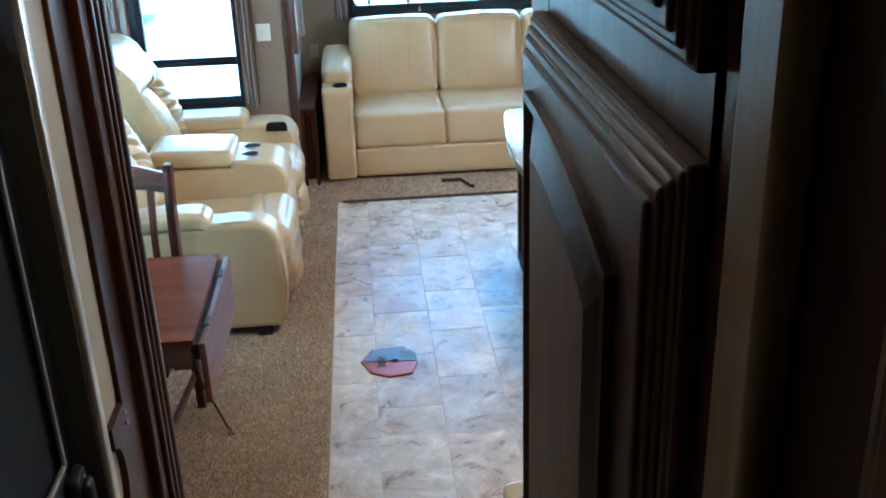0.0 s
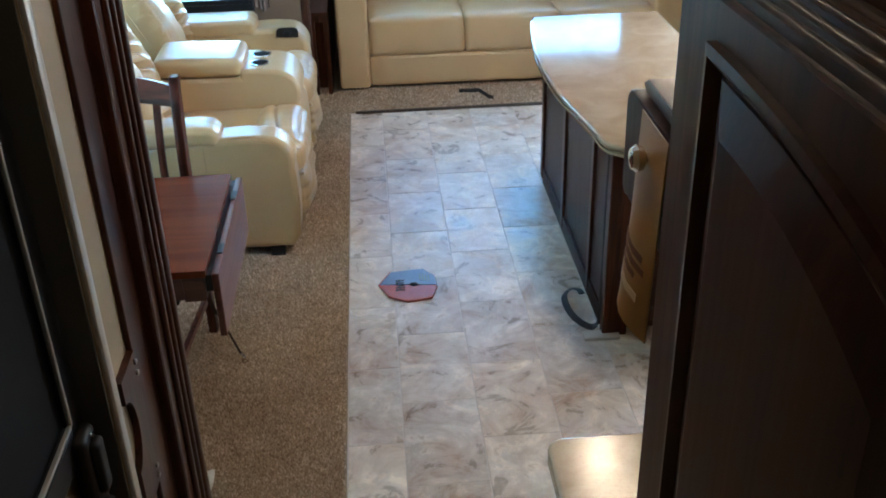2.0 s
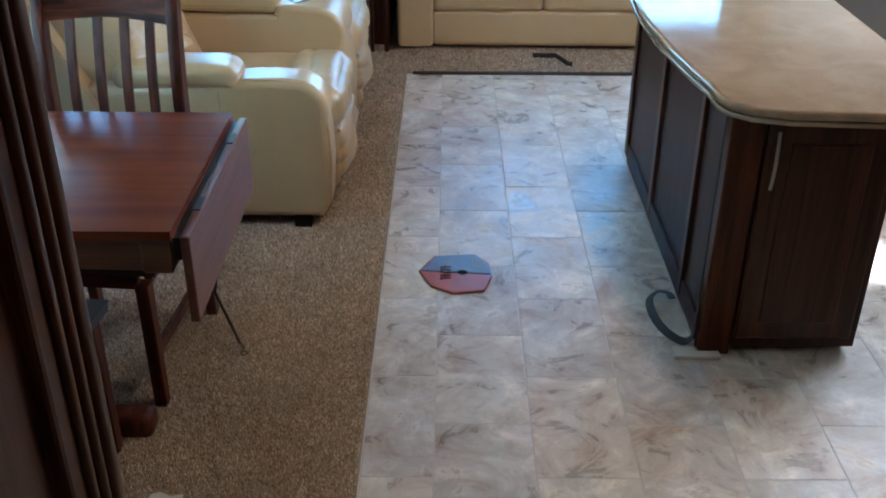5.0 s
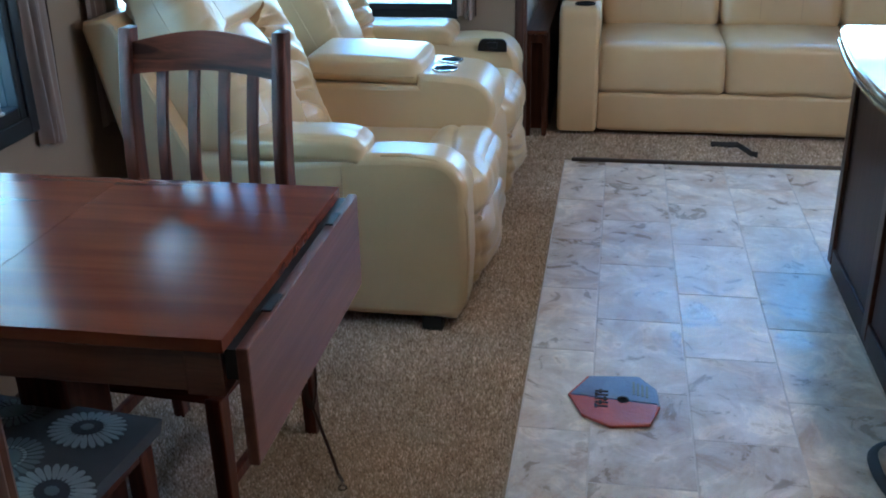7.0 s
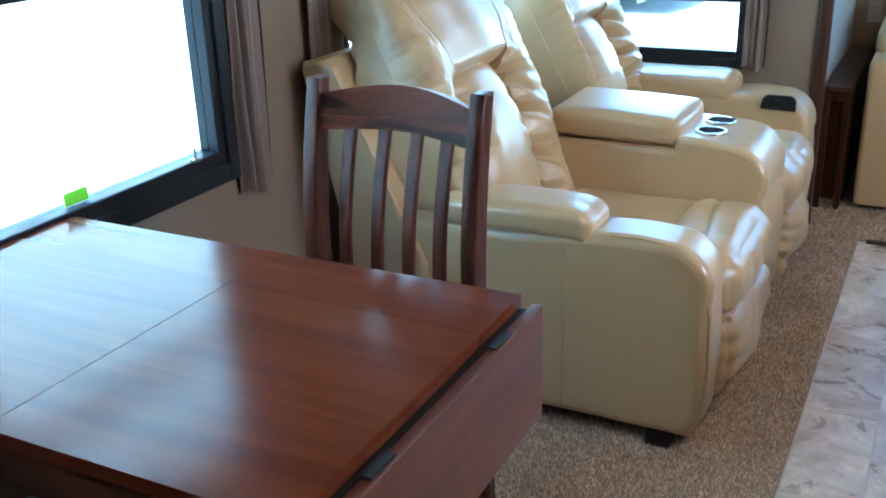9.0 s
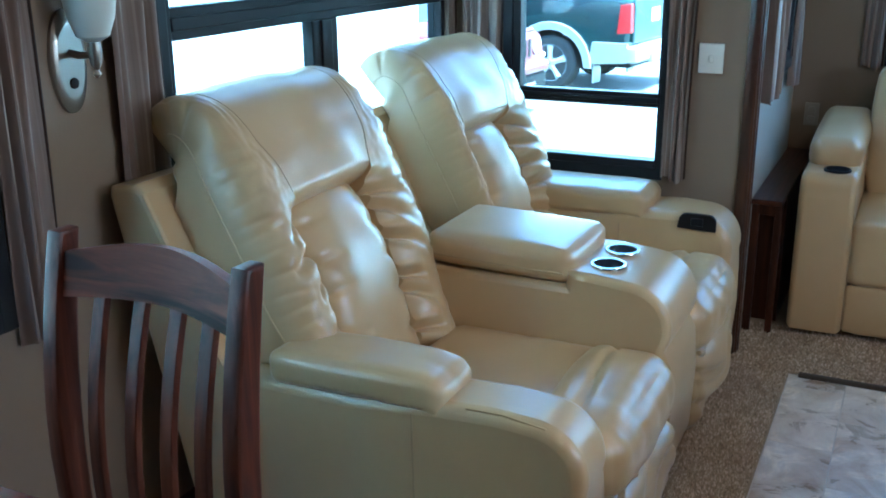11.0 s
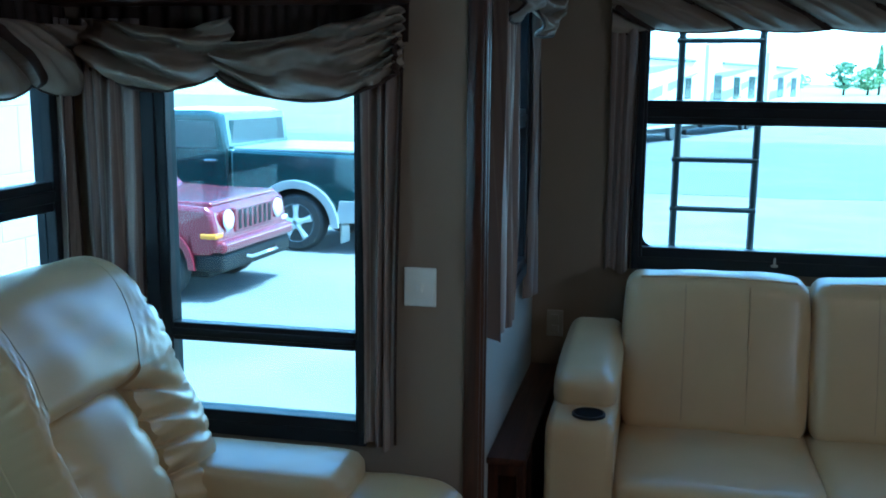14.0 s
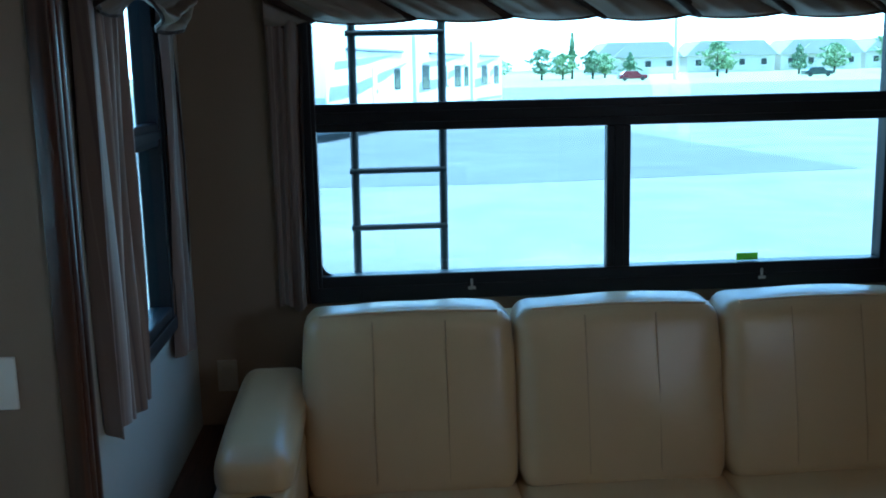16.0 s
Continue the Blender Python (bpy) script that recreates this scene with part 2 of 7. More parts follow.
CURTAIN_Y = stripe_cloth("curtain_stripe_y", (0.19, 0.128, 0.10), (0.055, 0.030, 0.024), (0.38, 0.305, 0.255), 1, 0.012)
CURTAIN_X = stripe_cloth("curtain_stripe_x", (0.19, 0.128, 0.10), (0.055, 0.030, 0.024), (0.38, 0.305, 0.255), 0, 0.012)
SWAG = surface("valance_satin", (0.25, 0.19, 0.145), (0.19, 0.142, 0.106), 0.46, 500, 6, 0.15, 0.0006)
SWAG_DARK = surface("valance_trim", (0.045, 0.027, 0.021), (0.030, 0.018, 0.014), 0.5, 400, 5, 0.15, 0.0006)
WHITE = surface("white_plastic", (0.74, 0.72, 0.67), (0.69, 0.67, 0.62), 0.35, 100, 4, 0.03, 0.0003)
IVORY = surface("tan_plastic", (0.36, 0.31, 0.24), (0.33, 0.28, 0.21), 0.4, 100, 4, 0.03, 0.0003)
FROST = surface("frosted_glass", (0.62, 0.66, 0.62), (0.56, 0.60, 0.57), 0.4, 60, 4, 0.05, 0.0005)
SEAT_CLOTH = surface("charcoal_seat_cloth", (0.055, 0.047, 0.042), (0.04, 0.034, 0.031), 0.85, 600, 8, 0.35, 0.0008)
PRINT_PALE = surface("print_pale", (0.33, 0.33, 0.30), (0.27, 0.27, 0.25), 0.85, 600, 12, 0.3, 0.0005)
PRINT_GREY = surface("print_grey", (0.16, 0.165, 0.155), (0.12, 0.125, 0.12), 0.85, 600, 12, 0.3, 0.0005)
PRINT_DARK = surface("print_dark", (0.022, 0.018, 0.02), (0.03, 0.025, 0.025), 0.85, 600, 12, 0.3, 0.0005)
WEB = surface("black_webbing", (0.015, 0.014, 0.014), (0.03, 0.028, 0.027), 0.7, 500, 8, 0.3, 0.0006)
LEASH = surface("brown_strap", (0.035, 0.018, 0.012), (0.06, 0.032, 0.02), 0.6, 400, 8, 0.3, 0.0006)
PANE = glass_mat("tinted_pane", (0.745, 0.95, 0.98))
# flat black for the cup discs, standing for the shade of deep wells
WELL_SHADE = surface("well_shade_black", (0.006, 0.006, 0.006), (0.009, 0.009, 0.009), 0.9, 150, 6, 0.0)
WELL_SHADE.node_tree.nodes["Principled BSDF"].inputs["Specular IOR Level"].default_value = 0.05
for _m in (BLACK, BLACK_SOFT, SWAG_DARK):  # low sheen
    _m.node_tree.nodes["Principled BSDF"].inputs["Specular IOR Level"].default_value = 0.12
GLOW_HALL = glow_mat("hall_lamp_glow", (1.0, 0.72, 0.44), 10.0)
GLOW = glow_mat("lamp_glow", (1.0, 0.72, 0.44), 20.0)


# ---- mesh helpers ----
ORIGIN = {}


def link_mesh(name, bm, material, smooth=38):
    me = bpy.data.meshes.new(name)
    bm.normal_update()
    bm.edges.index_update()
    area = {f: f.calc_area() for f in bm.faces}
    flat = []
    for e in bm.edges:
        if len(e.link_faces) == 2:
            a, b = sorted(area[f] for f in e.link_faces)
            if b > 9 * a:
                flat.append(e.index)
    bm.to_mesh(me)
    bm.free()
    me.materials.append(material)
    if smooth:
        me.shade_smooth()
        me.set_sharp_from_angle(angle=radians(smooth))
        for k in flat:
            me.edges[k].use_edge_sharp = True
    return new(name, me)


def thing(name, loc, label, category, group="", m=None):
    """An Empty at a thing's base. With m the parts are given in the thing's own axes, else in the world's."""
    ob = new(name)
    ob.empty_display_size = 0.1
    if m is None:
        ob.location = loc
        ORIGIN[ob.name] = Vector(loc)
    else:
        ob.matrix_world = m
        ORIGIN[ob.name] = Vector((0, 0, 0))
    return tagged(ob, label, category, group)


def part(name, bm, material, parent, label="", smooth=38):
    o = ORIGIN[parent.name]
    bm.transform(Matrix.Translation(-o))
    ob = link_mesh(name, bm, material, smooth)
    ob.parent = parent
    ORIGIN[ob.name] = o
    if label:
        tagged(ob, label)
    return ob


def single(name, bm, material, label, category, kind="", group="", smooth=38, base=None):
    """A thing or a piece of the setting that is one mesh."""
    o = Vector(base) if base else Vector((0, 0, 0))
    bm.transform(Matrix.Translation(-o))
    ob = link_mesh(name, bm, material, smooth)
    ob.location = o
    ORIGIN[ob.name] = o
    return tagged(ob, label, category, group, kind)


def join(*bms):
    """Several bmeshes as one; the others are freed."""
    out = bms[0]
    for b in bms[1:]:
        me = bpy.data.meshes.new("join")
        b.to_mesh(me)
        b.free()
        out.from_mesh(me)
        bpy.data.meshes.remove(me)
    return out


def rbox(x0, x1, y0, y1, z0, z1, r=0.004, seg=2):
    """A box with rounded edges."""
    bm = bmesh.new()
    bmesh.ops.create_cube(bm, size=1, matrix=Matrix.LocRotScale(((x0 + x1) / 2, (y0 + y1) / 2, (z0 + z1) / 2), None, (abs(x1 - x0), abs(y1 - y0), abs(z1 - z0))))
    r = min(r, 0.45 * min(abs(x1 - x0), abs(y1 - y0), abs(z1 - z0)))
    if r > 0:
        bmesh.ops.bevel(bm, geom=bm.edges[:], offset=r, segments=seg, affect="EDGES", profile=0.5)
    return bm


def prism(profile, axis, a0, a1, r=0.0, seg=2):
    """A flat outline drawn in the two other axes, given depth along one axis."""
    bm = bmesh.new()

    def at(p, a):
        return {"x": (a, p[0], p[1]), "y": (p[0], a, p[1]), "z": (p[0], p[1], a)}[axis]
    lo = [bm.verts.new(at(p, a0)) for p in profile]
    hi = [bm.verts.new(at(p, a1)) for p in profile]
    n = len(profile)
    bm.faces.new(lo)
    bm.faces.new(hi[::-1])
    for i in range(n):
        bm.faces.new((lo[i], hi[i], hi[(i + 1) % n], lo[(i + 1) % n]))
    bmesh.ops.recalc_face_normals(bm, faces=bm.faces[:])
    if r > 0:
        rim = [e for e in bm.edges if any(len(f.verts) == n for f in e.link_faces)]
        bmesh.ops.bevel(bm, geom=rim, offset=r, segments=seg, affect="EDGES", profile=0.5)
    return bm


def tube(points, radius, n=8, flat=1.0):
    """A round or flattened bar along a line of points. flat squashes it across its side direction."""
    bm = bmesh.new()
    pts = [Vector(p) for p in points]
    rings = []
    side = None
    for i, p in enumerate(pts):
        d = (pts[min(i + 1, len(pts) - 1)] - pts[max(i - 1, 0)]).normalized()
        if side is None:
            side = d.cross(Vector((0, 0, 1)) if abs(d.z) < 0.9 else Vector((0, 1, 0))).normalized()
        side = (side - d * side.dot(d)).normalized()
        up = d.cross(side)
        rad = radius[i] if isinstance(radius, (list, tuple)) else radius
        rings.append([bm.verts.new(p + rad * (math.cos(a) * side * flat + math.sin(a) * up)) for a in [2 * math.pi * k / n for k in range(n)]])
    for a, b in zip(rings, rings[1:]):
        for k in range(n):
            bm.faces.new((a[k], a[(k + 1) % n], b[(k + 1) % n], b[k]))
    bm.faces.new(rings[0][::-1])
    bm.faces.new(rings[-1])
    bmesh.ops.recalc_face_normals(bm, faces=bm.faces[:])
    return bm


def flow(points, n=5):
    """A smooth run through the given points."""
    p = [Vector(q) for q in points]
    p = [2 * p[0] - p[1]] + p + [2 * p[-1] - p[-2]]
    out = []
    for a, b, c, d in zip(p, p[1:], p[2:], p[3:]):
        for k in range(n):
            t = k / n
            out.append(0.5 * (2 * b + (c - a) * t + (2 * a - 5 * b + 4 * c - d) * t * t + (3 * b - a - 3 * c + d) * t ** 3))
    return [tuple(q) for q in out + [p[-2]]]


def lathe(profile, centre, axis="z", n=24):
    """A turned shape: profile of (radius, height) about an axis through centre."""
    bm = bmesh.new()
    c = Vector(centre)
    rings = []
    for r, h in profile:
        ring = []
        for k in range(n):
            a = 2 * math.pi * k / n
            u, v = max(r, 1e-4) * math.cos(a), max(r, 1e-4) * math.sin(a)
            ring.append(bm.verts.new(c + Vector({"z": (u, v, h), "y": (u, h, v), "x": (h, u, v)}[axis])))
        rings.append(ring)
    for a, b in zip(rings, rings[1:]):
        for k in range(n):
            bm.faces.new((a[k], a[(k + 1) % n], b[(k + 1) % n], b[k]))
    bm.faces.new(rings[0][::-1])
    bm.faces.new(rings[-1])
    bmesh.ops.recalc_face_normals(bm, faces=bm.faces[:])
    return bm


def soft(x0, x1, y0, y1, z0, z1, r=0.05, puff=0.02, n=18, shape=None):
    """A stuffed cushion: a rounded box that swells in the middle of its faces. shape(p, q, normal) moves a point; p runs -1 to 1 on each axis."""
    bm = bmesh.new()
    bmesh.ops.create_cube(bm, size=2)
    bmesh.ops.subdivide_edges(bm, edges=bm.edges[:], cuts=n, use_grid_fill=True)
    c = Vector(((x0 + x1) / 2, (y0 + y1) / 2, (z0 + z1) / 2))
    h = Vector(((x1 - x0) / 2, (y1 - y0) / 2, (z1 - z0) / 2))
    r = min(r, min(h) * 0.98)
    for v in bm.verts:
        q = v.co.copy()
        q = Vector([math.sin(a * math.pi / 2) * 0.25 + a * 0.75 for a in q])
        p = Vector([q[i] * h[i] for i in range(3)])
        core = Vector([max(-(h[i] - r), min(h[i] - r, p[i])) for i in range(3)])
        d = p - core
        nrm = d.normalized() if d.length > 1e-9 else Vector((0, 0, 0))
        if d.length > 1e-9:
            p = core + nrm * r
        swell = Vector([(1 - q[(i + 1) % 3] ** 2) * (1 - q[(i + 2) % 3] ** 2) * (1 if q[i] > 0.98 else -1 if q[i] < -0.98 else 0) for i in range(3)])
        p += swell * puff
        if shape:
            p = shape(p, q, nrm)
        v.co = c + p
    bmesh.ops.recalc_face_normals(bm, faces=bm.faces[:])
    return bm


def sheet(nu, nv, fn, thick=0.003):
    """A cloth from fn(u, v), u and v from 0 to 1, with a small thickness."""
    bm = bmesh.new()
    g = [[Vector(fn(i / nu, j / nv)) for j in range(nv + 1)] for i in range(nu + 1)]
    front, back = [], []
    for i in range(nu + 1):
        fr, bk = [], []
        for j in range(nv + 1):
            du = g[min(i + 1, nu)][j] - g[max(i - 1, 0)][j]
            dv = g[i][min(j + 1, nv)] - g[i][max(j - 1, 0)]
            nn = du.cross(dv).normalized() * thick * 0.5
            fr.append(bm.verts.new(g[i][j] + nn))
            bk.append(bm.verts.new(g[i][j] - nn))
        front.append(fr)
        back.append(bk)
    for i in range(nu):
        for j in range(nv):
            bm.faces.new((front[i][j], front[i + 1][j], front[i + 1][j + 1], front[i][j + 1]))
            bm.faces.new((back[i][j], back[i][j + 1], back[i + 1][j + 1], back[i + 1][j]))
    for i in range(nu):
        bm.faces.new((front[i][0], back[i][0], back[i + 1][0], front[i + 1][0]))
        bm.faces.new((front[i][nv], front[i + 1][nv], back[i + 1][nv], back[i][nv]))
    for j in range(nv):
        bm.faces.new((front[0][j], front[0][j + 1], back[0][j + 1], back[0][j]))
        bm.faces.new((front[nu][j], back[nu][j], back[nu][j + 1], front[nu][j + 1]))
    return bm


def arc(cx, cy, r, a0, a1, n=8):
    return [(cx + r * math.cos(radians(a0 + (a1 - a0) * k / n)), cy + r * math.sin(radians(a0 + (a1 - a0) * k / n))) for k in range(n + 1)]


# ---- setting: floor, walls, ceiling ----
FLOOR_END, HALL = 6.93, 0.62
SLIDE_X, SLIDE_Y0, SLIDE_Y1 = -1.64, 1.83, 5.71
RIGHT_X, REAR_Y, BODY_X, ENTRY_X = 1.92, 6.935, -0.505, -0.62

floor = single("floor", rbox(-1.75, 2.05, -1.45, 7.05, -0.12, -0.0012, 0), GROUT, "pale jointing under slate-look vinyl tiles", "floor", "structure")
hall_floor = single("floor_hall", rbox(-0.75, 1.0, -1.4, 0.3, HALL - 0.1, HALL, 0.004), BACKING, "brown carpet of the raised hall", "floor", "structure")
steps = thing("stairs", (-0.27, 0.55, 0), "brown carpeted steps down from the raised hall", "stairs")
tagged(steps, kind="structure")
for _z, _y0, _y1 in ((0.413, 0.3, 0.56), (0.207, 0.56, 0.82)):
    part("step", rbox(ENTRY_X, 0.1, _y0, _y1, -0.004, _z, 0.012), BACKING, steps)


def wall_piece(name, axis, at, thick, a0, a1, z0, z1, holes, material, label):
    """A wall of some thickness across x or y, with rectangular openings (a0, a1, z0, z1) cut through it."""
    def bx(p0, p1, q0, q1):
        return rbox(at, at + thick, p0, p1, q0, q1, 0) if axis == "x" else rbox(p0, p1, at, at + thick, q0, q1, 0)
    bms, p = [], a0
    for h0, h1, w0, w1 in sorted(holes):
        if h0 > p:
            bms.append(bx(p, h0, z0, z1))
        if w0 > z0:
            bms.append(bx(h0, h1, z0, w0))
        if w1 < z1:
            bms.append(bx(h0, h1, w1, z1))
        p = h1
    if p < a1:
        bms.append(bx(p, a1, z0, z1))
    return single(name, join(*bms), material, label, "wall", "structure", smooth=0)


TOP = 2.62
wall_piece("wall_rear", "y", REAR_Y, 0.05, BODY_X - 0.05, RIGHT_X + 0.05, 0, TOP, [(-0.13, 1.71, 0.935, 1.92)], WALL, "taupe vinyl rear wall with a wide window")
wall_piece("wall_slide", "x", SLIDE_X, -0.05, SLIDE_Y0, SLIDE_Y1 + 0.05, 0, 2.12, [(2.05, 3.55, 0.73, 1.62), (4.075, 5.685, 0.80, 1.62)], WALL, "taupe vinyl long wall of the slide-out")
wall_piece("wall_slide_end", "y", SLIDE_Y1, 0.05, SLIDE_X, -0.53, 0, 2.12, [(-1.395, -0.80, 0.645, 1.66)], WALL, "taupe vinyl end wall of the slide-out")
wall_piece("wall_slide_front", "y", SLIDE_Y0 - 0.05, 0.05, SLIDE_X, ENTRY_X - 0.03, 0, 2.12, [], WALL, "taupe vinyl front end of the slide-out")
wall_piece("wall_body_left", "x", BODY_X, -0.05, 5.762, REAR_Y, 0, TOP, [(5.97, 6.56, 0.965, 1.92)], WALL_PALE, "pale vinyl side wall beside the sofa")
wall_piece("wall_slide_head", "x", BODY_X - 0.05, -0.08, SLIDE_Y0, SLIDE_Y1 + 0.02, 2.12, TOP, [], WALL, "taupe wall above the slide-out")
wall_piece("wall_entry", "x", ENTRY_X, -0.06, -1.4, SLIDE_Y0, 0, TOP, [(0.72, 1.398, 0.02, 2.0)], CREAM, "cream wall beside the entry door")
wall_piece("wall_right", "x", RIGHT_X, 0.05, 0.0, REAR_Y, 0, TOP, [(3.45, 4.35, 1.16, 1.68)], WALL, "taupe vinyl kitchen side wall")
wall_piece("wall_hall_end", "y", -1.4, -0.05, ENTRY_X, 1.0, 0, TOP, [], WALL, "taupe wall closing the hall")
wall_piece("wall_kitchen_front", "y", 0.0, -0.05, 0.722, RIGHT_X, 0, TOP, [], WALL, "taupe wall closing the kitchen")
# unseen wall, added to block daylight leaking in beside the hall
wall_piece("wall_hall_right", "x", 0.722, 0.05, -1.4, -0.05, 0, TOP, [], WALL, "unseen taupe wall behind the tall cabinet, added against stray daylight")
single("ceiling", rbox(-0.7, 2.0, -1.45, 7.0, TOP, TOP + 0.06, 0), CEIL, "white panelled ceiling", "ceiling", "structure")
single("ceiling_slide", rbox(SLIDE_X - 0.05, -0.55, SLIDE_Y0 - 0.05, SLIDE_Y1 + 0.05, 2.12, 2.17, 0), CEIL, "white ceiling of the slide-out", "ceiling", "structure")
single("skirting", rbox(SLIDE_X, SLIDE_X + 0.012, SLIDE_Y0, SLIDE_Y1, 0, 0.06, 0.003), WOOD_CAB_Y, "dark wood skirting on the slide-out wall", "skirting", "structure")

# trim at the slide-out's rear opening: a ribbed dark post
_t = join(rbox(-0.53, -0.488, 5.70, 5.762, 0, TOP, 0.006), rbox(-0.492, -0.480, 5.708, 5.724, 0, TOP, 0.005, 3), rbox(-0.492, -0.478, 5.735, 5.752, 0, TOP, 0.005, 3))
single("trim_slide_post", _t, WOOD_TRIM, "dark wood ribbed trim post of the slide-out", "trim", "structure")
_t = join(rbox(-0.66, -0.609, 1.548, 1.66, 0, 2.4, 0.003), rbox(-0.66, -0.585, 1.655, 1.83, 0, 2.4, 0.008), rbox(-0.59, -0.574, 1.70, 1.72, 0, 2.4, 0.007, 3), rbox(-0.59, -0.572, 1.735, 1.755, 0, 2.4, 0.008, 3), rbox(-0.59, -0.57, 1.77, 1.80, 0, 2.4, 0.009, 3))
single("trim_entry_post", _t, WOOD_CAB, "dark cherry moulded post beside the entry door", "trim", "structure")


# ---- windows ----
def win_part(axis, at, a0, a1, z0, z1, d0, d1, r=0.004):
    """A bar of a window: across a0..a1, z0..z1, with depth from at+d0 to at+d1."""
    if axis == "x":
        return rbox(at + d0, at + d1, a0, a1, z0, z1, r)
    return rbox(a0, a1, at + d0, at + d1, z0, z1, r)


def window(name, axis, at, s, a0, a1, z0, z1, bars, panes, label, edge=0.03):
    """s is the sign of the way indoors. bars and panes: (a0, a1, z0, z1)."""
    mid = ((a0 + a1) / 2, at) if axis == "y" else (at, (a0 + a1) / 2)
    w = thing(name, (*mid, z0), label, "window")
    tagged(w, kind="structure")
    o, i = -0.04 * s, 0.02 * s
    lo, hi = min(o, i), max(o, i)
    el, er, eb, et = edge if isinstance(edge, tuple) else (edge,) * 4
    fr = join(win_part(axis, at, a0, a0 + el, z0, z1, lo, hi), win_part(axis, at, a1 - er, a1, z0, z1, lo, hi),
              win_part(axis, at, a0 + el, a1 - er, z0, z0 + eb, lo, hi), win_part(axis, at, a0 + el, a1 - er, z1 - et, z1, lo, hi))
    # inner lip, proud of the frame
    lip = 0.012
    fr = join(fr, win_part(axis, at, a0 - lip, a0 + el * 0.5, z0 - lip, z1 + lip, min(i, i + 0.008 * s), max(i, i + 0.008 * s), 0.003),
              win_part(axis, at, a1 - er * 0.5, a1 + lip, z0 - lip, z1 + lip, min(i, i + 0.008 * s), max(i, i + 0.008 * s), 0.003),
              win_part(axis, at, a0, a1, z0 - lip, z0 + eb * 0.5, min(i, i + 0.007 * s), max(i, i + 0.007 * s), 0.003))
    part("window_frame", fr, BLACK, w)
    for b in bars:
        part("window_bar", join(win_part(axis, at, *b, min(o * 0.6, i * 0.8), max(o * 0.6, i * 0.8)),
                                win_part(axis, at, b[0], b[1], b[2] + 0.3 * (b[3] - b[2]), b[3] - 0.3 * (b[3] - b[2]), min(0, i * 1.15), max(0, i * 1.15), 0.003) if b[1] - b[0] > b[3] - b[2] else
                                win_part(axis, at, b[0] + 0.3 * (b[1] - b[0]), b[1] - 0.3 * (b[1] - b[0]), b[2], b[3], min(0, i * 1.15), max(0, i * 1.15), 0.003)), BLACK, w)
    for p in panes:
        g = part("pane", win_part(axis, at, *p, min(-0.014 * s, -0.010 * s), max(-0.014 * s, -0.010 * s), 0), PANE, w, smooth=0)
        g.visible_shadow = False
    return w


def clip(w, axis, at, s, a, z):
    part("latch", join(win_part(axis, at, a - 0.012, a + 0.012, z - 0.004, z + 0.006, min(0.02 * s, 0.034 * s), max(0.02 * s, 0.034 * s), 0.003),
                       win_part(axis, at, a - 0.004, a + 0.004, z, z + 0.03, min(0.024 * s, 0.03 * s), max(0.024 * s, 0.03 * s), 0.002)), NICKEL, w)


def sticker(axis, at, a0, a1, z0, z1, s):
    ob = single("window_sticker", win_part(axis, at, a0, a1, z0, z1, min(-0.009 * s, -0.0075 * s), max(-0.009 * s, -0.0075 * s), 0), STICKER, "small green notice stuck to the window pane", "sticker", base=(at if axis == "x" else a0, a0 if axis == "x" else at, z0))
    return ob


STICKER, _nt, _b = node_mat("green_sticker")
_tr = _nt.nodes.new("ShaderNodeBsdfTranslucent")
_tr.inputs[0].default_value = (0.42, 0.78, 0.10, 1)
_b.inputs["Base Color"].default_value = (0.30, 0.60, 0.04, 1)
_mx = _nt.nodes.new("ShaderNodeMixShader")
_mx.inputs[0].default_value = 0.3
_nt.links.new(_b.outputs[0], _mx.inputs[1])
_nt.links.new(_tr.outputs[0], _mx.inputs[2])
_nt.links.new(_mx.outputs[0], _nt.nodes["Material Output"].inputs[0])
w1 = window("window_1", "x", SLIDE_X, 1, 2.05, 3.55, 0.73, 1.62, [(2.68, 2.76, 0.80, 1.225), (2.10, 3.495, 1.225, 1.28)],
            [(2.10, 2.68, 0.80, 1.225), (2.76, 3.495, 0.80, 1.225), (2.10, 3.495, 1.28, 1.575)], "black framed window beside the dining table", (0.05, 0.055, 0.07, 0.045))
clip(w1, "x", SLIDE_X, 1, 3.40, 0.805)
sticker("x", SLIDE_X, 3.03, 3.095, 0.802, 0.83, 1)
w2 = window("window_2", "x", SLIDE_X, 1, 4.075, 5.685, 0.80, 1.62, [(4.74, 4.88, 0.86, 1.245), (4.12, 5.605, 1.245, 1.325)],
            [(4.12, 4.74, 0.86, 1.245), (4.88, 5.605, 0.86, 1.245), (4.12, 5.605, 1.325, 1.575)], "wide black framed window behind the recliners", (0.045, 0.08, 0.06, 0.045))
window("window_3", "y", SLIDE_Y1, -1, -1.395, -0.80, 0.645, 1.66, [(-1.34, -0.82, 0.89, 0.94)],
       [(-1.34, -0.82, 0.70, 0.89), (-1.34, -0.82, 0.94, 1.61)], "tall black framed window at the slide-out end", (0.055, 0.02, 0.055, 0.05))
window("window_4", "x", BODY_X, 1, 5.97, 6.56, 0.965, 1.92, [(6.01, 6.52, 1.45, 1.51)],
       [(6.01, 6.52, 1.02, 1.45), (6.01, 6.52, 1.51, 1.87)], "black framed side window between striped curtains", (0.04, 0.04, 0.055, 0.05))
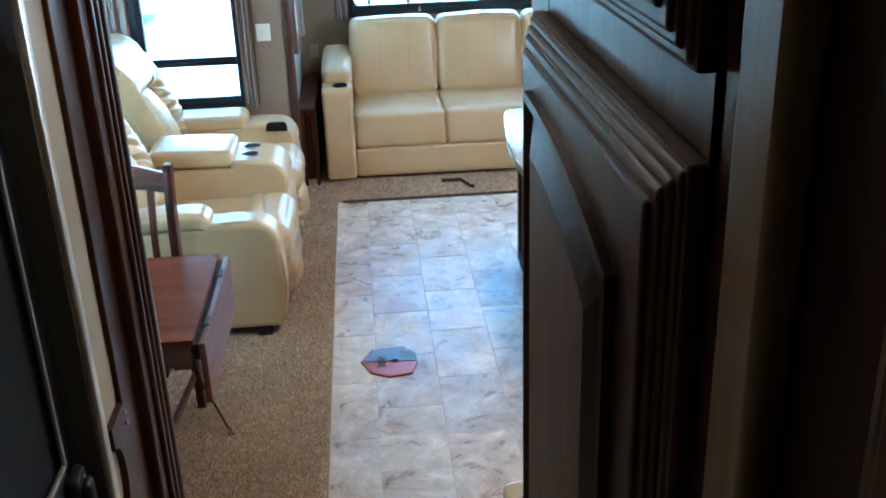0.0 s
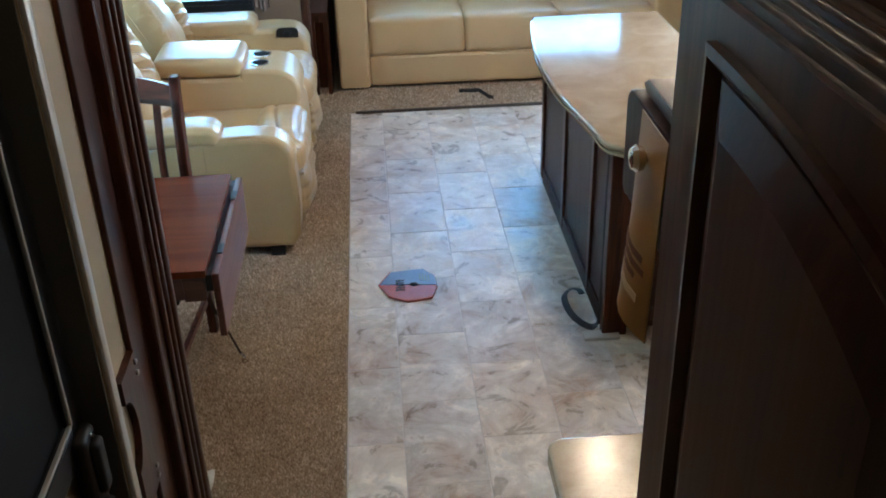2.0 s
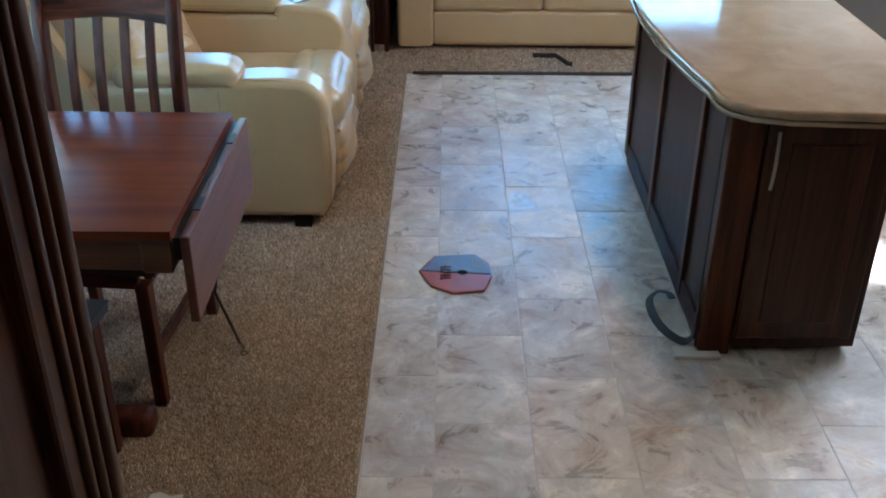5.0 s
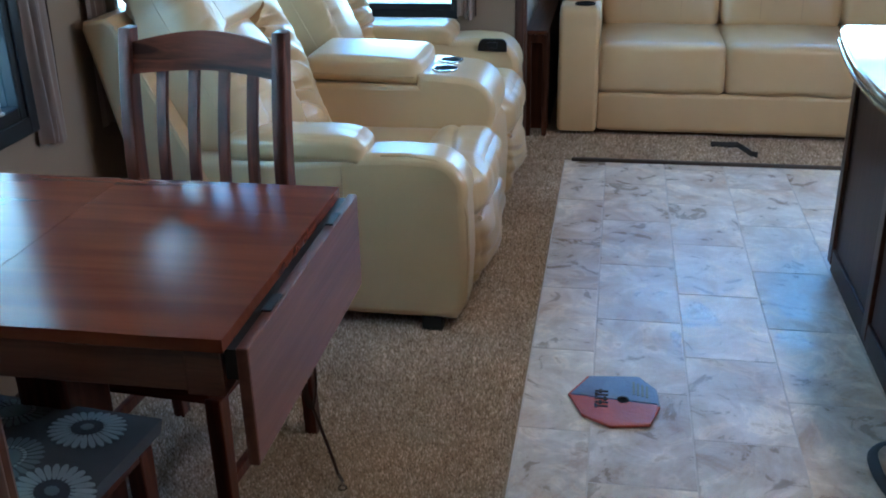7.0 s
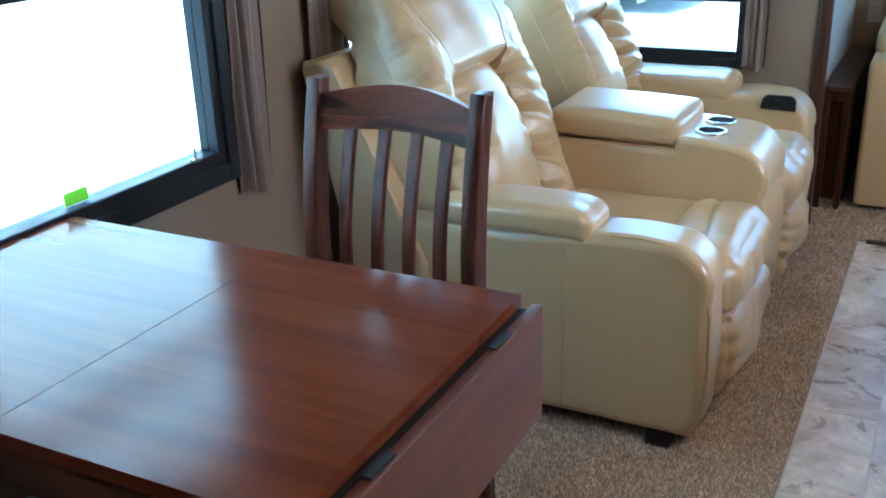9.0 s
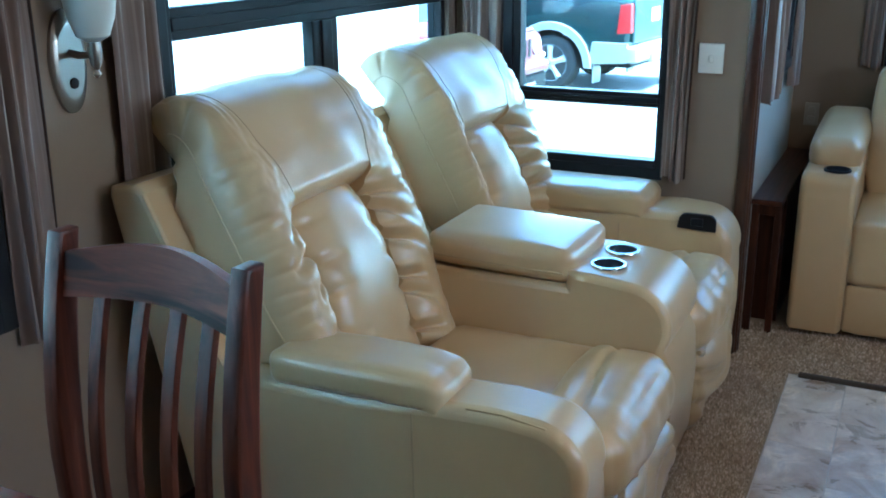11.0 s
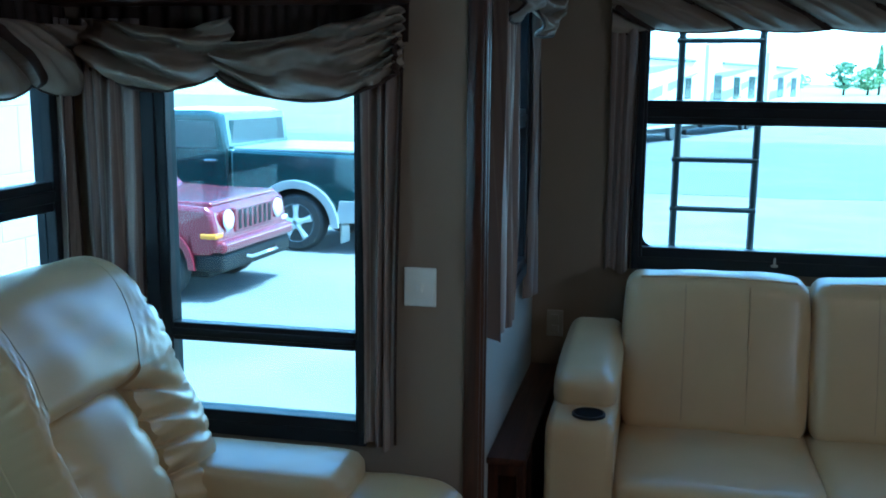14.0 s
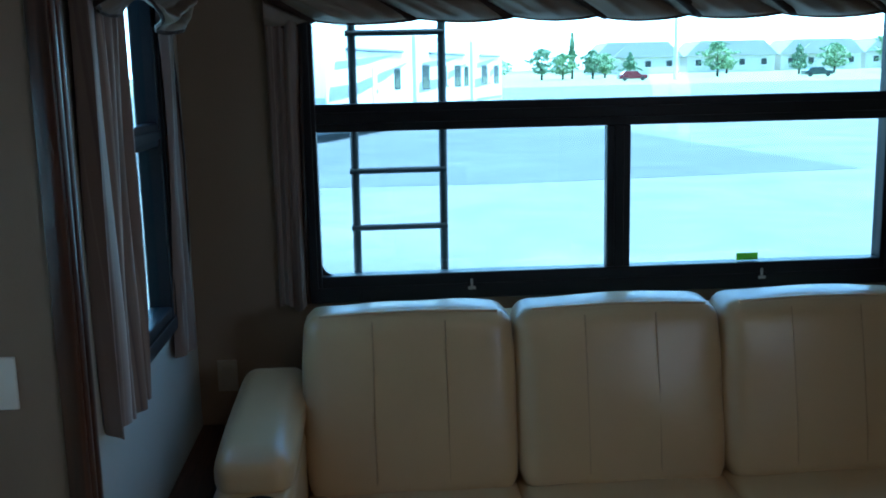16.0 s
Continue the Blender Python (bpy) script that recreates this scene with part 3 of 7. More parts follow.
w5 = window("window_5", "y", REAR_Y, -1, -0.13, 1.71, 0.935, 1.92, [(0.79, 0.865, 1.005, 1.45), (-0.105, 1.68, 1.45, 1.535)],
            [(-0.105, 0.79, 1.005, 1.45), (0.865, 1.68, 1.005, 1.45), (-0.105, 1.68, 1.535, 1.88)], "wide black framed rear window above the sofa", (0.025, 0.03, 0.07, 0.04))
clip(w5, "y", REAR_Y, -1, 0.36, 0.955)
clip(w5, "y", REAR_Y, -1, 1.29, 0.955)
# rounded lower corner of the rear pane
part("corner_fillet", prism([(-0.105, 1.005)] + [(-0.105 + 0.04 - 0.04 * math.sin(radians(a)), 1.005 + 0.04 - 0.04 * math.cos(radians(a))) for a in range(90, -1, -15)], "y", REAR_Y + 0.005, REAR_Y + 0.018), BLACK, w5)
sticker("y", REAR_Y, 1.219, 1.289, 1.007, 1.03, -1)
# unseen window, assumed on the kitchen side to let in light
window("window_6", "x", RIGHT_X, -1, 3.45, 4.35, 1.16, 1.68, [(3.86, 3.94, 1.20, 1.64)],
       [(3.49, 3.86, 1.20, 1.64), (3.94, 4.31, 1.20, 1.64)], "unseen black framed kitchen window, assumed for light", 0.04)

# ---- entry door: black screen door with latch, metal strip, wooden strike plate ----
door = thing("door_1", (ENTRY_X - 0.05, 1.08, 0.02), "black framed entry screen door with a latch", "door")
tagged(door, kind="structure")
DX0, DX1 = ENTRY_X - 0.082, ENTRY_X - 0.05
DOOR_GREY = surface("grey_door_edge", (0.07, 0.068, 0.056), (0.055, 0.053, 0.043), 0.55)
DARK_MESH = surface("dark_screen", (0.006, 0.006, 0.006), (0.010, 0.010, 0.010), 0.7, 900, 5, 0.4, 0.0005)
DARK_MESH.node_tree.nodes["Principled BSDF"].inputs["Specular IOR Level"].default_value = 0.1
part("door_frame", join(rbox(DX0, DX1, 0.74, 0.80, 0.04, 1.97, 0.008), rbox(DX0, DX1, 1.338, 1.396, 0.04, 1.97, 0.008), rbox(DX0, DX1, 0.80, 1.338, 0.04, 0.12, 0.008), rbox(DX0, DX1, 0.80, 1.338, 1.89, 1.97, 0.008), rbox(DX0, DX1, 0.80, 1.338, 1.0, 1.075, 0.008)), BLACK, door)
part("glazing_bead", join(rbox(DX1 - 0.006, DX1 + 0.002, 1.328, 1.336, 1.08, 1.885, 0.001), rbox(DX1 - 0.006, DX1 + 0.002, 0.81, 1.328, 1.077, 1.084, 0.001)), ALU, door, "thin bright bead round the screen")
part("door_edge", rbox(ENTRY_X - 0.06, ENTRY_X - 0.002, 1.391, 1.397, 0.03, 1.99, 0.001), DOOR_GREY, door, "grey lining of the door opening")
part("screen", rbox(DX0 + 0.012, DX0 + 0.016, 0.80, 1.338, 1.075, 1.89, 0), DARK_MESH, door, "dark mesh of the screen")
part("kick_panel", rbox(DX0 + 0.008, DX0 + 0.016, 0.80, 1.338, 0.12, 1.0, 0.003), CREAM, door)
lt = part("latch", join(rbox(DX1 - 0.004, DX1 + 0.024, 1.305, 1.372, 0.80, 1.06, 0.012, 3), rbox(DX1 + 0.018, DX1 + 0.044, 1.255, 1.345, 0.86, 0.915, 0.012, 3), rbox(DX1 + 0.018, DX1 + 0.040, 1.32, 1.36, 0.93, 1.04, 0.012, 3), rbox(DX1, DX1 + 0.02, 1.36, 1.392, 0.90, 0.96, 0.006)), BLACK_SOFT, door)
lever = part("lever", rbox(DX1 + 0.022, DX1 + 0.05, 1.235, 1.275, 0.78, 0.92, 0.012, 3), BLACK_SOFT, lt)
for _y, _z in ((1.34, 1.05), (1.34, 0.82), (1.26, 0.89)):
    part("latch_screw", lathe([(0.006, 0), (0.006, 0.003), (0.003, 0.005)], (DX1 + (0.024 if _y > 1.3 else 0.044), _y, _z), "x", 10), CHROME, lt)
single("trim_door_strip", join(rbox(ENTRY_X - 0.004, ENTRY_X + 0.010, 1.399, 1.428, 0.02, 2.02, 0.004)), ALU, "pale metal strip edging the entry door", "trim", "structure")
single("trim_door_bead", rbox(ENTRY_X - 0.002, ENTRY_X + 0.006, 1.429, 1.436, 0.02, 2.02, 0.002), WOOD_CAB, "thin dark bead beside the door strip", "trim", "structure")
_pl = [(1.437, 0.765), (1.546, 0.765), (1.546, 1.085), (1.437, 1.085)] + [(1.437 + 0.052 * math.sin(radians(a)), 0.955 + 0.080 * math.cos(radians(a))) for a in range(0, 181, 12)]
sp = thing("strike_plate", (ENTRY_X, 1.46, 0.9), "dark wooden strike plate with a half-round cut beside the entry door", "strike plate")
part("plate", prism(_pl, "x", ENTRY_X, ENTRY_X + 0.014, 0.0), WOOD_CAB, sp)
for _z in (0.785, 0.81, 1.04, 1.065):
    part("screw", lathe([(0.006, 0), (0.006, 0.004), (0.003, 0.006)], (ENTRY_X + 0.014, 1.536, _z), "x", 10), NICKEL, sp)
single("exterior_door_skin", rbox(ENTRY_X - 0.12, ENTRY_X - 0.085, 0.70, 1.46, 0.0, 2.02, 0.004), DOOR_GREY, "closed grey outer entry door", "door", "structure")


# ---- raised-panel tall cabinet beside the hall ----
def raised_door(parent, name, x, y0, y1, z0, z1, arched=True, out=-1):
    """A cabinet door in a plane of x, facing -x, with ribbed edges and an arched raised panel."""
    e = 0.024
    d = part(name, rbox(x - 0.012, x, y0, y1, z0, z1, 0.003), WOOD_CAB, parent)
    ribs = []
    for k in range(3):
        g = 0.003 + 0.006 * k
        ribs.append(rbox(x - 0.0145 - 0.003 * k, x - 0.008, y0 + g, y1 - g, z0 + g, z1 - g, 0.003, 3))
    part("edge_moulding", join(*ribs), WOOD_CAB, d)
    part("front_board", rbox(x - 0.024, x - 0.008, y0 + e, y1 - e, z0 + e, z1 - e, 0.003), WOOD_CAB, d)
    y0, y1, z0, z1, t = y0 + e, y1 - e, z0 + e, z1 - e, 0.024
    # sunk field and raised panel, its head falling in half an arch
    m = 0.05
    py0, py1, pz0, pz1 = y0 + m, y1 - m, z0 + m, z1 - 0.03
    rise = 0.034 if arched else 0.0
    def outline(e):
        a0, a1, b0, b1 = py0 + e, py1 - e, pz0 + e, pz1 - e
        top = [(a1 + (a0 - a1) * k / 14, b1 - rise * (k / 14) ** 2.4) for k in range(15)]
        return [(a0, b0), (a1, b0)] + top
    def stack(levels):
        bm = bmesh.new()
        loops = [[bm.verts.new((xx, yy, zz)) for yy, zz in outline(e)] for e, xx in levels]
        n = len(loops[0])
        for a, b in zip(loops, loops[1:]):
            for k in range(n):
                bm.faces.new((a[k], a[(k + 1) % n], b[(k + 1) % n], b[k]))
        bm.faces.new(loops[-1])
        bm.faces.new(loops[0][::-1])
        bmesh.ops.recalc_face_normals(bm, faces=bm.faces[:])
        return bm
    part("panel_groove", stack([(-0.006, x - t + 0.002), (-0.006, x - t - 0.006), (0.0, x - t - 0.007), (0.006, x - t - 0.002), (0.007, x - t + 0.002)]), WOOD_CAB, d)
    part("raised_panel", stack([(0.008, x - t + 0.002), (0.010, x - t - 0.001), (0.034, x - t - 0.008), (0.036, x - t - 0.008)]), WOOD_CAB, d)
    return d


pantry = thing("tall_cabinet", (0.42, -0.2, HALL), "tall dark cherry cabinet with arched raised-panel doors", "cabinet")
part("body", join(rbox(0.115, 0.72, -1.2, 0.585, 0.0, TOP, 0.003)), WOOD_CAB, pantry)
part("face_frame", join(rbox(0.092, 0.115, 0.50, 0.585, 0.0, TOP, 0.003), rbox(0.092, 0.115, 0.10, 0.50, 2.03, 2.085, 0.003), rbox(0.092, 0.115, -0.05, 0.12, 0.3, TOP, 0.003), rbox(0.092, 0.115, 0.12, 0.50, 0.3, 1.03, 0.003)), WOOD_CAB, pantry)
raised_door(pantry, "door", 0.092, 0.108, 0.51, 1.02, 2.035)
raised_door(pantry, "upper_door", 0.092, 0.108, 0.51, 2.075, 2.58, False)
raised_door(pantry, "door", 0.092, -0.72, -0.06, 0.7, 2.5)
single("trim_cabinet_edge", rbox(0.076, 0.092, 0.012, 0.055, HALL, TOP, 0.006, 3), wood("lighter_trim", (0.12, 0.075, 0.035), (0.26, 0.18, 0.10), 2), "paler wood strip on the tall cabinet face", "trim", "structure")

# small overhanging cabinet with a knob and a hanging brochure
ov = thing("wall_cabinet", (0.35, 0.75, 1.66), "small dark wood cabinet with a chrome knob and rounded corner", "cabinet")
_pr = [(0.587, 1.665), (0.915, 1.665)] + arc(0.925, 1.675, 0.012, -90, 0, 3) + arc(0.92, 1.768, 0.018, 0, 90, 5) + [(0.587, 1.786)]
part("front", prism(_pr, "x", 0.155, 0.176, 0.003), WOOD_PANEL, ov)
part("shelf_box", join(rbox(0.176, 0.62, 0.587, 0.86, 1.665, 1.69, 0.003), rbox(0.20, 0.62, 0.587, 0.87, 1.765, 1.79, 0.003), rbox(0.60, 0.62, 0.60, 0.87, 1.69, 2.2, 0.003)), WOOD_CAB_Y, ov)
_pr = [(0.60, 1.79), (0.865, 1.79), (0.865, 1.83)] + arc(0.775, 1.83, 0.09, 0, 90, 8) + [(0.60, 1.92)]
part("end_panel", prism(_pr, "x", 0.225, 0.245, 0.002), WOOD_CAB, ov)
part("rim", prism([(0.60, 1.788), (0.90, 1.788), (0.915, 1.796), (0.90, 1.804), (0.60, 1.804)], "x", 0.165, 0.20, 0.002), WOOD_CAB_Y, ov)
part("knob", lathe([(0.010, 0.0), (0.010, -0.003), (0.005, -0.006), (0.005, -0.014), (0.012, -0.018), (0.0135, -0.024), (0.010, -0.029), (0.002, -0.031)], (0.155, 0.802, 1.760), "x", 20), CHROME, ov, "chrome knob")
GOLD = surface("gold_card", (0.40, 0.25, 0.08), (0.27, 0.15, 0.05), 0.35, 30, 14, 0.05, 0.0005)
INK = surface("brown_ink", (0.14, 0.06, 0.02), (0.11, 0.045, 0.015), 0.5)
PALE_INK = surface("pale_ink", (0.62, 0.52, 0.36), (0.55, 0.46, 0.3), 0.5)
br = thing("brochure", (0.147, 0.78, 1.66), "gold and brown brochure hanging from the cabinet knob", "brochure")


def card(u, v):
    return (0.1475 - 0.010 * v - 0.016 * math.sin(math.pi * u) * v, 0.848 - 0.012 * v - 0.092 * u, 1.792 - 0.188 * v - 0.02 * u * v)


part("card", sheet(6, 12, card, 0.0012), GOLD, br)


def on_card(u0, u1, v0, v1):
    def f(u, v):
        p = card(u0 + (u1 - u0) * u, v0 + (v1 - v0) * v)
        return (p[0] - 0.0014, p[1], p[2])
    return sheet(3, 2, f, 0.0006)


for _u0, _u1, _v0, _v1 in ((0.2, 0.8, 0.60, 0.635), (0.12, 0.86, 0.655, 0.69), (0.25, 0.7, 0.71, 0.74)):
    part("text_bar", on_card(_u0, _u1, _v0, _v1), INK, br)
part("text_bar", on_card(0.1, 0.8, 0.80, 0.84), PALE_INK, br)
part("emblem", lathe([(0.017, 0), (0.017, -0.0008), (0.010, -0.0008), (0.010, 0)], (0.1405, 0.785, 1.695), "x", 20), INK, br)

# ---- kitchen counter beside the stairs ----
kc = thing("kitchen_counter", (0.6, 1.1, 0), "dark wood base cabinet with a cream worktop", "cabinet")
part("body", rbox(0.215, 0.85, 0.82, 1.435, 0, 0.82, 0.004), WOOD_CAB, kc)
wt = thing("worktop", (0.55, 1.1, 0.82), "cream speckled solid-surface worktop with rounded corner", "worktop")
_pr = [(0.18, 0.82), (0.90, 0.82), (0.90, 1.475)] + arc(0.215, 1.44, 0.035, 90, 180, 6)
part("slab", prism(_pr, "z", 0.834, 0.86, 0.008, 3), COUNTER, wt)
part("edge_band", prism(_pr, "z", 0.82, 0.834, 0.004, 2), COUNTER, wt)

# ---- island ----
WOOD_STILE = wood("reddish_stile", (0.028, 0.007, 0.003), (0.11, 0.030, 0.011), 2, 0.34, 0.0, 1.0, 0.2)
IX, IY0, IY1, IZ = 0.694, 3.075, 4.50, 0.80
isl = thing("kitchen_island", (0.95, 3.8, 0), "dark cherry kitchen island with panelled sides", "island")
part("body", rbox(IX + 0.02, 1.16, IY0 + 0.018, IY1, 0.035, IZ, 0.003), WOOD_CAB, isl)
for _a, _b in ((IY0 + 0.05, IY0 + 0.27), (IY0 + 0.31, IY0 + 0.83), (IY0 + 0.88, IY1 - 0.05)):
    part("side_panel", rbox(IX + 0.006, IX + 0.022, _a, _b, 0.10, IZ - 0.01, 0.002), WOOD_PANEL, isl, "greyish brown flat side panel")
for _a, _b in ((IY0 + 0.27, IY0 + 0.31), (IY0 + 0.83, IY0 + 0.88), (IY1 - 0.05, IY1)):
    part("side_stile", rbox(IX - 0.006, IX + 0.022, _a, _b, 0.04, IZ, 0.004), WOOD_CAB, isl)
part("base_rail", rbox(IX - 0.003, IX + 0.02, IY0 + 0.05, IY1 - 0.05, 0.02, 0.10, 0.004), WOOD_PANEL, isl)
part("corner_stile", rbox(IX, IX + 0.095, IY0, IY0 + 0.05, 0.0, IZ, 0.005), WOOD_STILE, isl, "reddish corner stile with worn edge")
part("front_frame", join(rbox(IX + 0.095, 1.16, IY0 + 0.004, IY0 + 0.03, IZ - 0.05, IZ, 0.003), rbox(IX + 0.095, 1.16, IY0 + 0.004, IY0 + 0.03, 0.03, 0.085, 0.003), rbox(1.13, 1.16, IY0 + 0.003, IY0 + 0.03, 0.085, IZ - 0.05, 0.003)), WOOD_CAB, isl)
idr = part("door", rbox(IX + 0.10, 1.135, IY0 - 0.016, IY0 + 0.004, 0.07, IZ - 0.045, 0.006, 3), WOOD_CAB, isl)
part("door_panel", join(rbox(IX + 0.16, 1.075, IY0 - 0.022, IY0 - 0.014, 0.13, IZ - 0.105, 0.007, 3)), WOOD_CAB, idr)
part("handle", tube([(0.818 - 0.006 * math.sin(math.pi * k / 10), IY0 - 0.018 - 0.026 * math.sin(math.pi * k / 10), 0.73 - 0.168 * k / 10) for k in range(11)], 0.005, 8), NICKEL, idr, "curved brushed nickel handle")
part("foot_scrap", rbox(0.62, 0.76, 3.045, 3.10, 0.0, 0.014, 0.004), GROUT, isl)
top = thing("island_worktop", (0.9, 3.7, IZ), "tan speckled glossy island worktop with a bowed edge", "worktop")
_bow = [(0.64, 4.56)]
for k in range(0, 15):
    f = k / 14
    _bow.append((0.615 - 0.062 * math.sin(math.pi * min(1, f * 1.05)) + 0.02 * f, 4.47 - (4.47 - 3.03) * f))
_pr = [(1.25, 4.56)] + _bow + [(0.652, 2.985), (0.70, 2.945), (0.80, 2.918), (1.25, 2.89)]
part("slab", prism(_pr, "z", IZ + 0.014, IZ + 0.042, 0.012, 4), COUNTER_DARK, top)
part("edge_band", prism(_pr, "z", IZ, IZ + 0.014, 0.005, 2), COUNTER_DARK, top)
# black strap lying at the island's foot
_pts = [(0.70, 3.13, 0.30), (0.692, 3.125, 0.18), (0.688, 3.115, 0.06), (0.672, 3.12, 0.018), (0.645, 3.14, 0.012), (0.612, 3.20, 0.012), (0.596, 3.28, 0.014), (0.60, 3.36, 0.016), (0.632, 3.40, 0.022), (0.662, 3.38, 0.03), (0.668, 3.34, 0.034)]
st = thing("strap", (0.64, 3.25, 0), "loose black webbing strap curled beside the island", "strap")
part("webbing", tube(flow(_pts), 0.0135, 8, 0.2), WEB, st)
part("upper_webbing", tube([(0.686, 3.112, 0.06), (0.684, 3.10, 0.35), (0.686, 3.112, 0.62), (0.69, 3.118, 0.78)], 0.011, 8, 0.25), WEB, st)


# ---- dining table with drop leaf ----
TX0, TX1, TY0, TY1, TZ = -1.635, -0.62, 2.375, 3.02, 0.79
tb = thing("dining_table", (-1.1, 2.7, 0), "polished red cherry dining table with a lowered leaf", "table")
for _a, _b in ((TX0, -1.0963), (-1.0957, TX1)):
    part("tabletop", rbox(_a, _b, TY0 - 0.01, TY1, TZ - 0.022, TZ, 0.0007, 2), WOOD_TABLE, tb)
part("apron", rbox(TX0 + 0.02, TX1 - 0.012, TY0 + 0.004, TY0 + 0.026, TZ - 0.10, TZ - 0.022, 0.003), WOOD_EDGE, tb, "striped grain apron")
part("apron", rbox(TX0 + 0.02, TX1 - 0.012, TY1 - 0.045, TY1 - 0.022, TZ - 0.10, TZ - 0.022, 0.003), WOOD_EDGE, tb)
part("corner_block", rbox(TX1 - 0.07, TX1 - 0.008, TY0 + 0.0, TY0 + 0.06, TZ - 0.105, TZ - 0.022, 0.004), WOOD_EDGE, tb)
part("inner_rail", rbox(-1.2, -0.85, TY0 + 0.16, TY0 + 0.20, TZ - 0.16, TZ - 0.10, 0.003), WOOD_EDGE, tb)
lf = part("drop_leaf", rbox(-0.606, -0.586, TY0 + 0.0, TY1 + 0.012, 0.565, TZ - 0.018, 0.004, 2), WOOD_LEAF, tb, "lowered reddish brown leaf")
for _y in (2.52, 2.88):
    part("hinge", rbox(-0.6045, -0.588, _y - 0.03, _y + 0.03, TZ - 0.016, TZ - 0.012, 0.001), BLACK_SOFT, lf)
# black filler behind the leaf joint, standing for the gap's shade
part("gap_shade_strip", rbox(-0.626, -0.605, TY0 + 0.006, TY1 - 0.002, TZ - 0.075, TZ - 0.023, 0.001), BLACK_SOFT, tb, "black strip standing for the shade in the leaf joint")
for _x, _y in ((-0.72, TY0 + 0.18), (-1.5, TY0 + 0.18), (-0.72, TY1 - 0.12), (-1.5, TY1 - 0.12)):
    if _x < -1:
        part("leg", rbox(_x - 0.025, _x + 0.025, _y - 0.025, _y + 0.025, 0.0, TZ - 0.10, 0.006), WOOD_CHAIR, tb)
part("pedestal", join(rbox(-1.16, -1.06, 2.62, 2.78, 0.05, TZ - 0.022, 0.01), rbox(-1.2, -0.84, 2.66, 2.74, 0.0, 0.07, 0.02, 3)), WOOD_CHAIR, tb)


# ---- dining chairs ----
def flower(cx, cy, zf, r0, r1, n, width, lift=0.0012):
    """A ring of woven petals lying on the seat cloth."""
    bm = bmesh.new()
    for k in range(n):
        a = 2 * math.pi * (k + 0.5) / n
        d, s = Vector((math.cos(a), math.sin(a), 0)), Vector((-math.sin(a), math.cos(a), 0))
        pts = [(r0, 0.35), (r0 + 0.3 * (r1 - r0), 0.8), (r0 + 0.8 * (r1 - r0), 1.0), (r1, 0.45)]
        left = [Vector((cx, cy, 0)) + d * r + s * width * w / 2 for r, w in pts]
        right = [Vector((cx, cy, 0)) + d * r - s * width * w / 2 for r, w in pts]
        vs = [bm.verts.new((p.x, p.y, zf(p.x, p.y) + lift)) for p in left + right[::-1]]
        lowv = [bm.verts.new((p.x, p.y, zf(p.x, p.y) - 0.001)) for p in left + right[::-1]]
        bm.faces.new(vs)
        for i in range(len(vs)):
            bm.faces.new((vs[i], lowv[i], lowv[(i + 1) % len(vs)], vs[(i + 1) % len(vs)]))
    bmesh.ops.recalc_face_normals(bm, faces=bm.faces[:])
    return bm


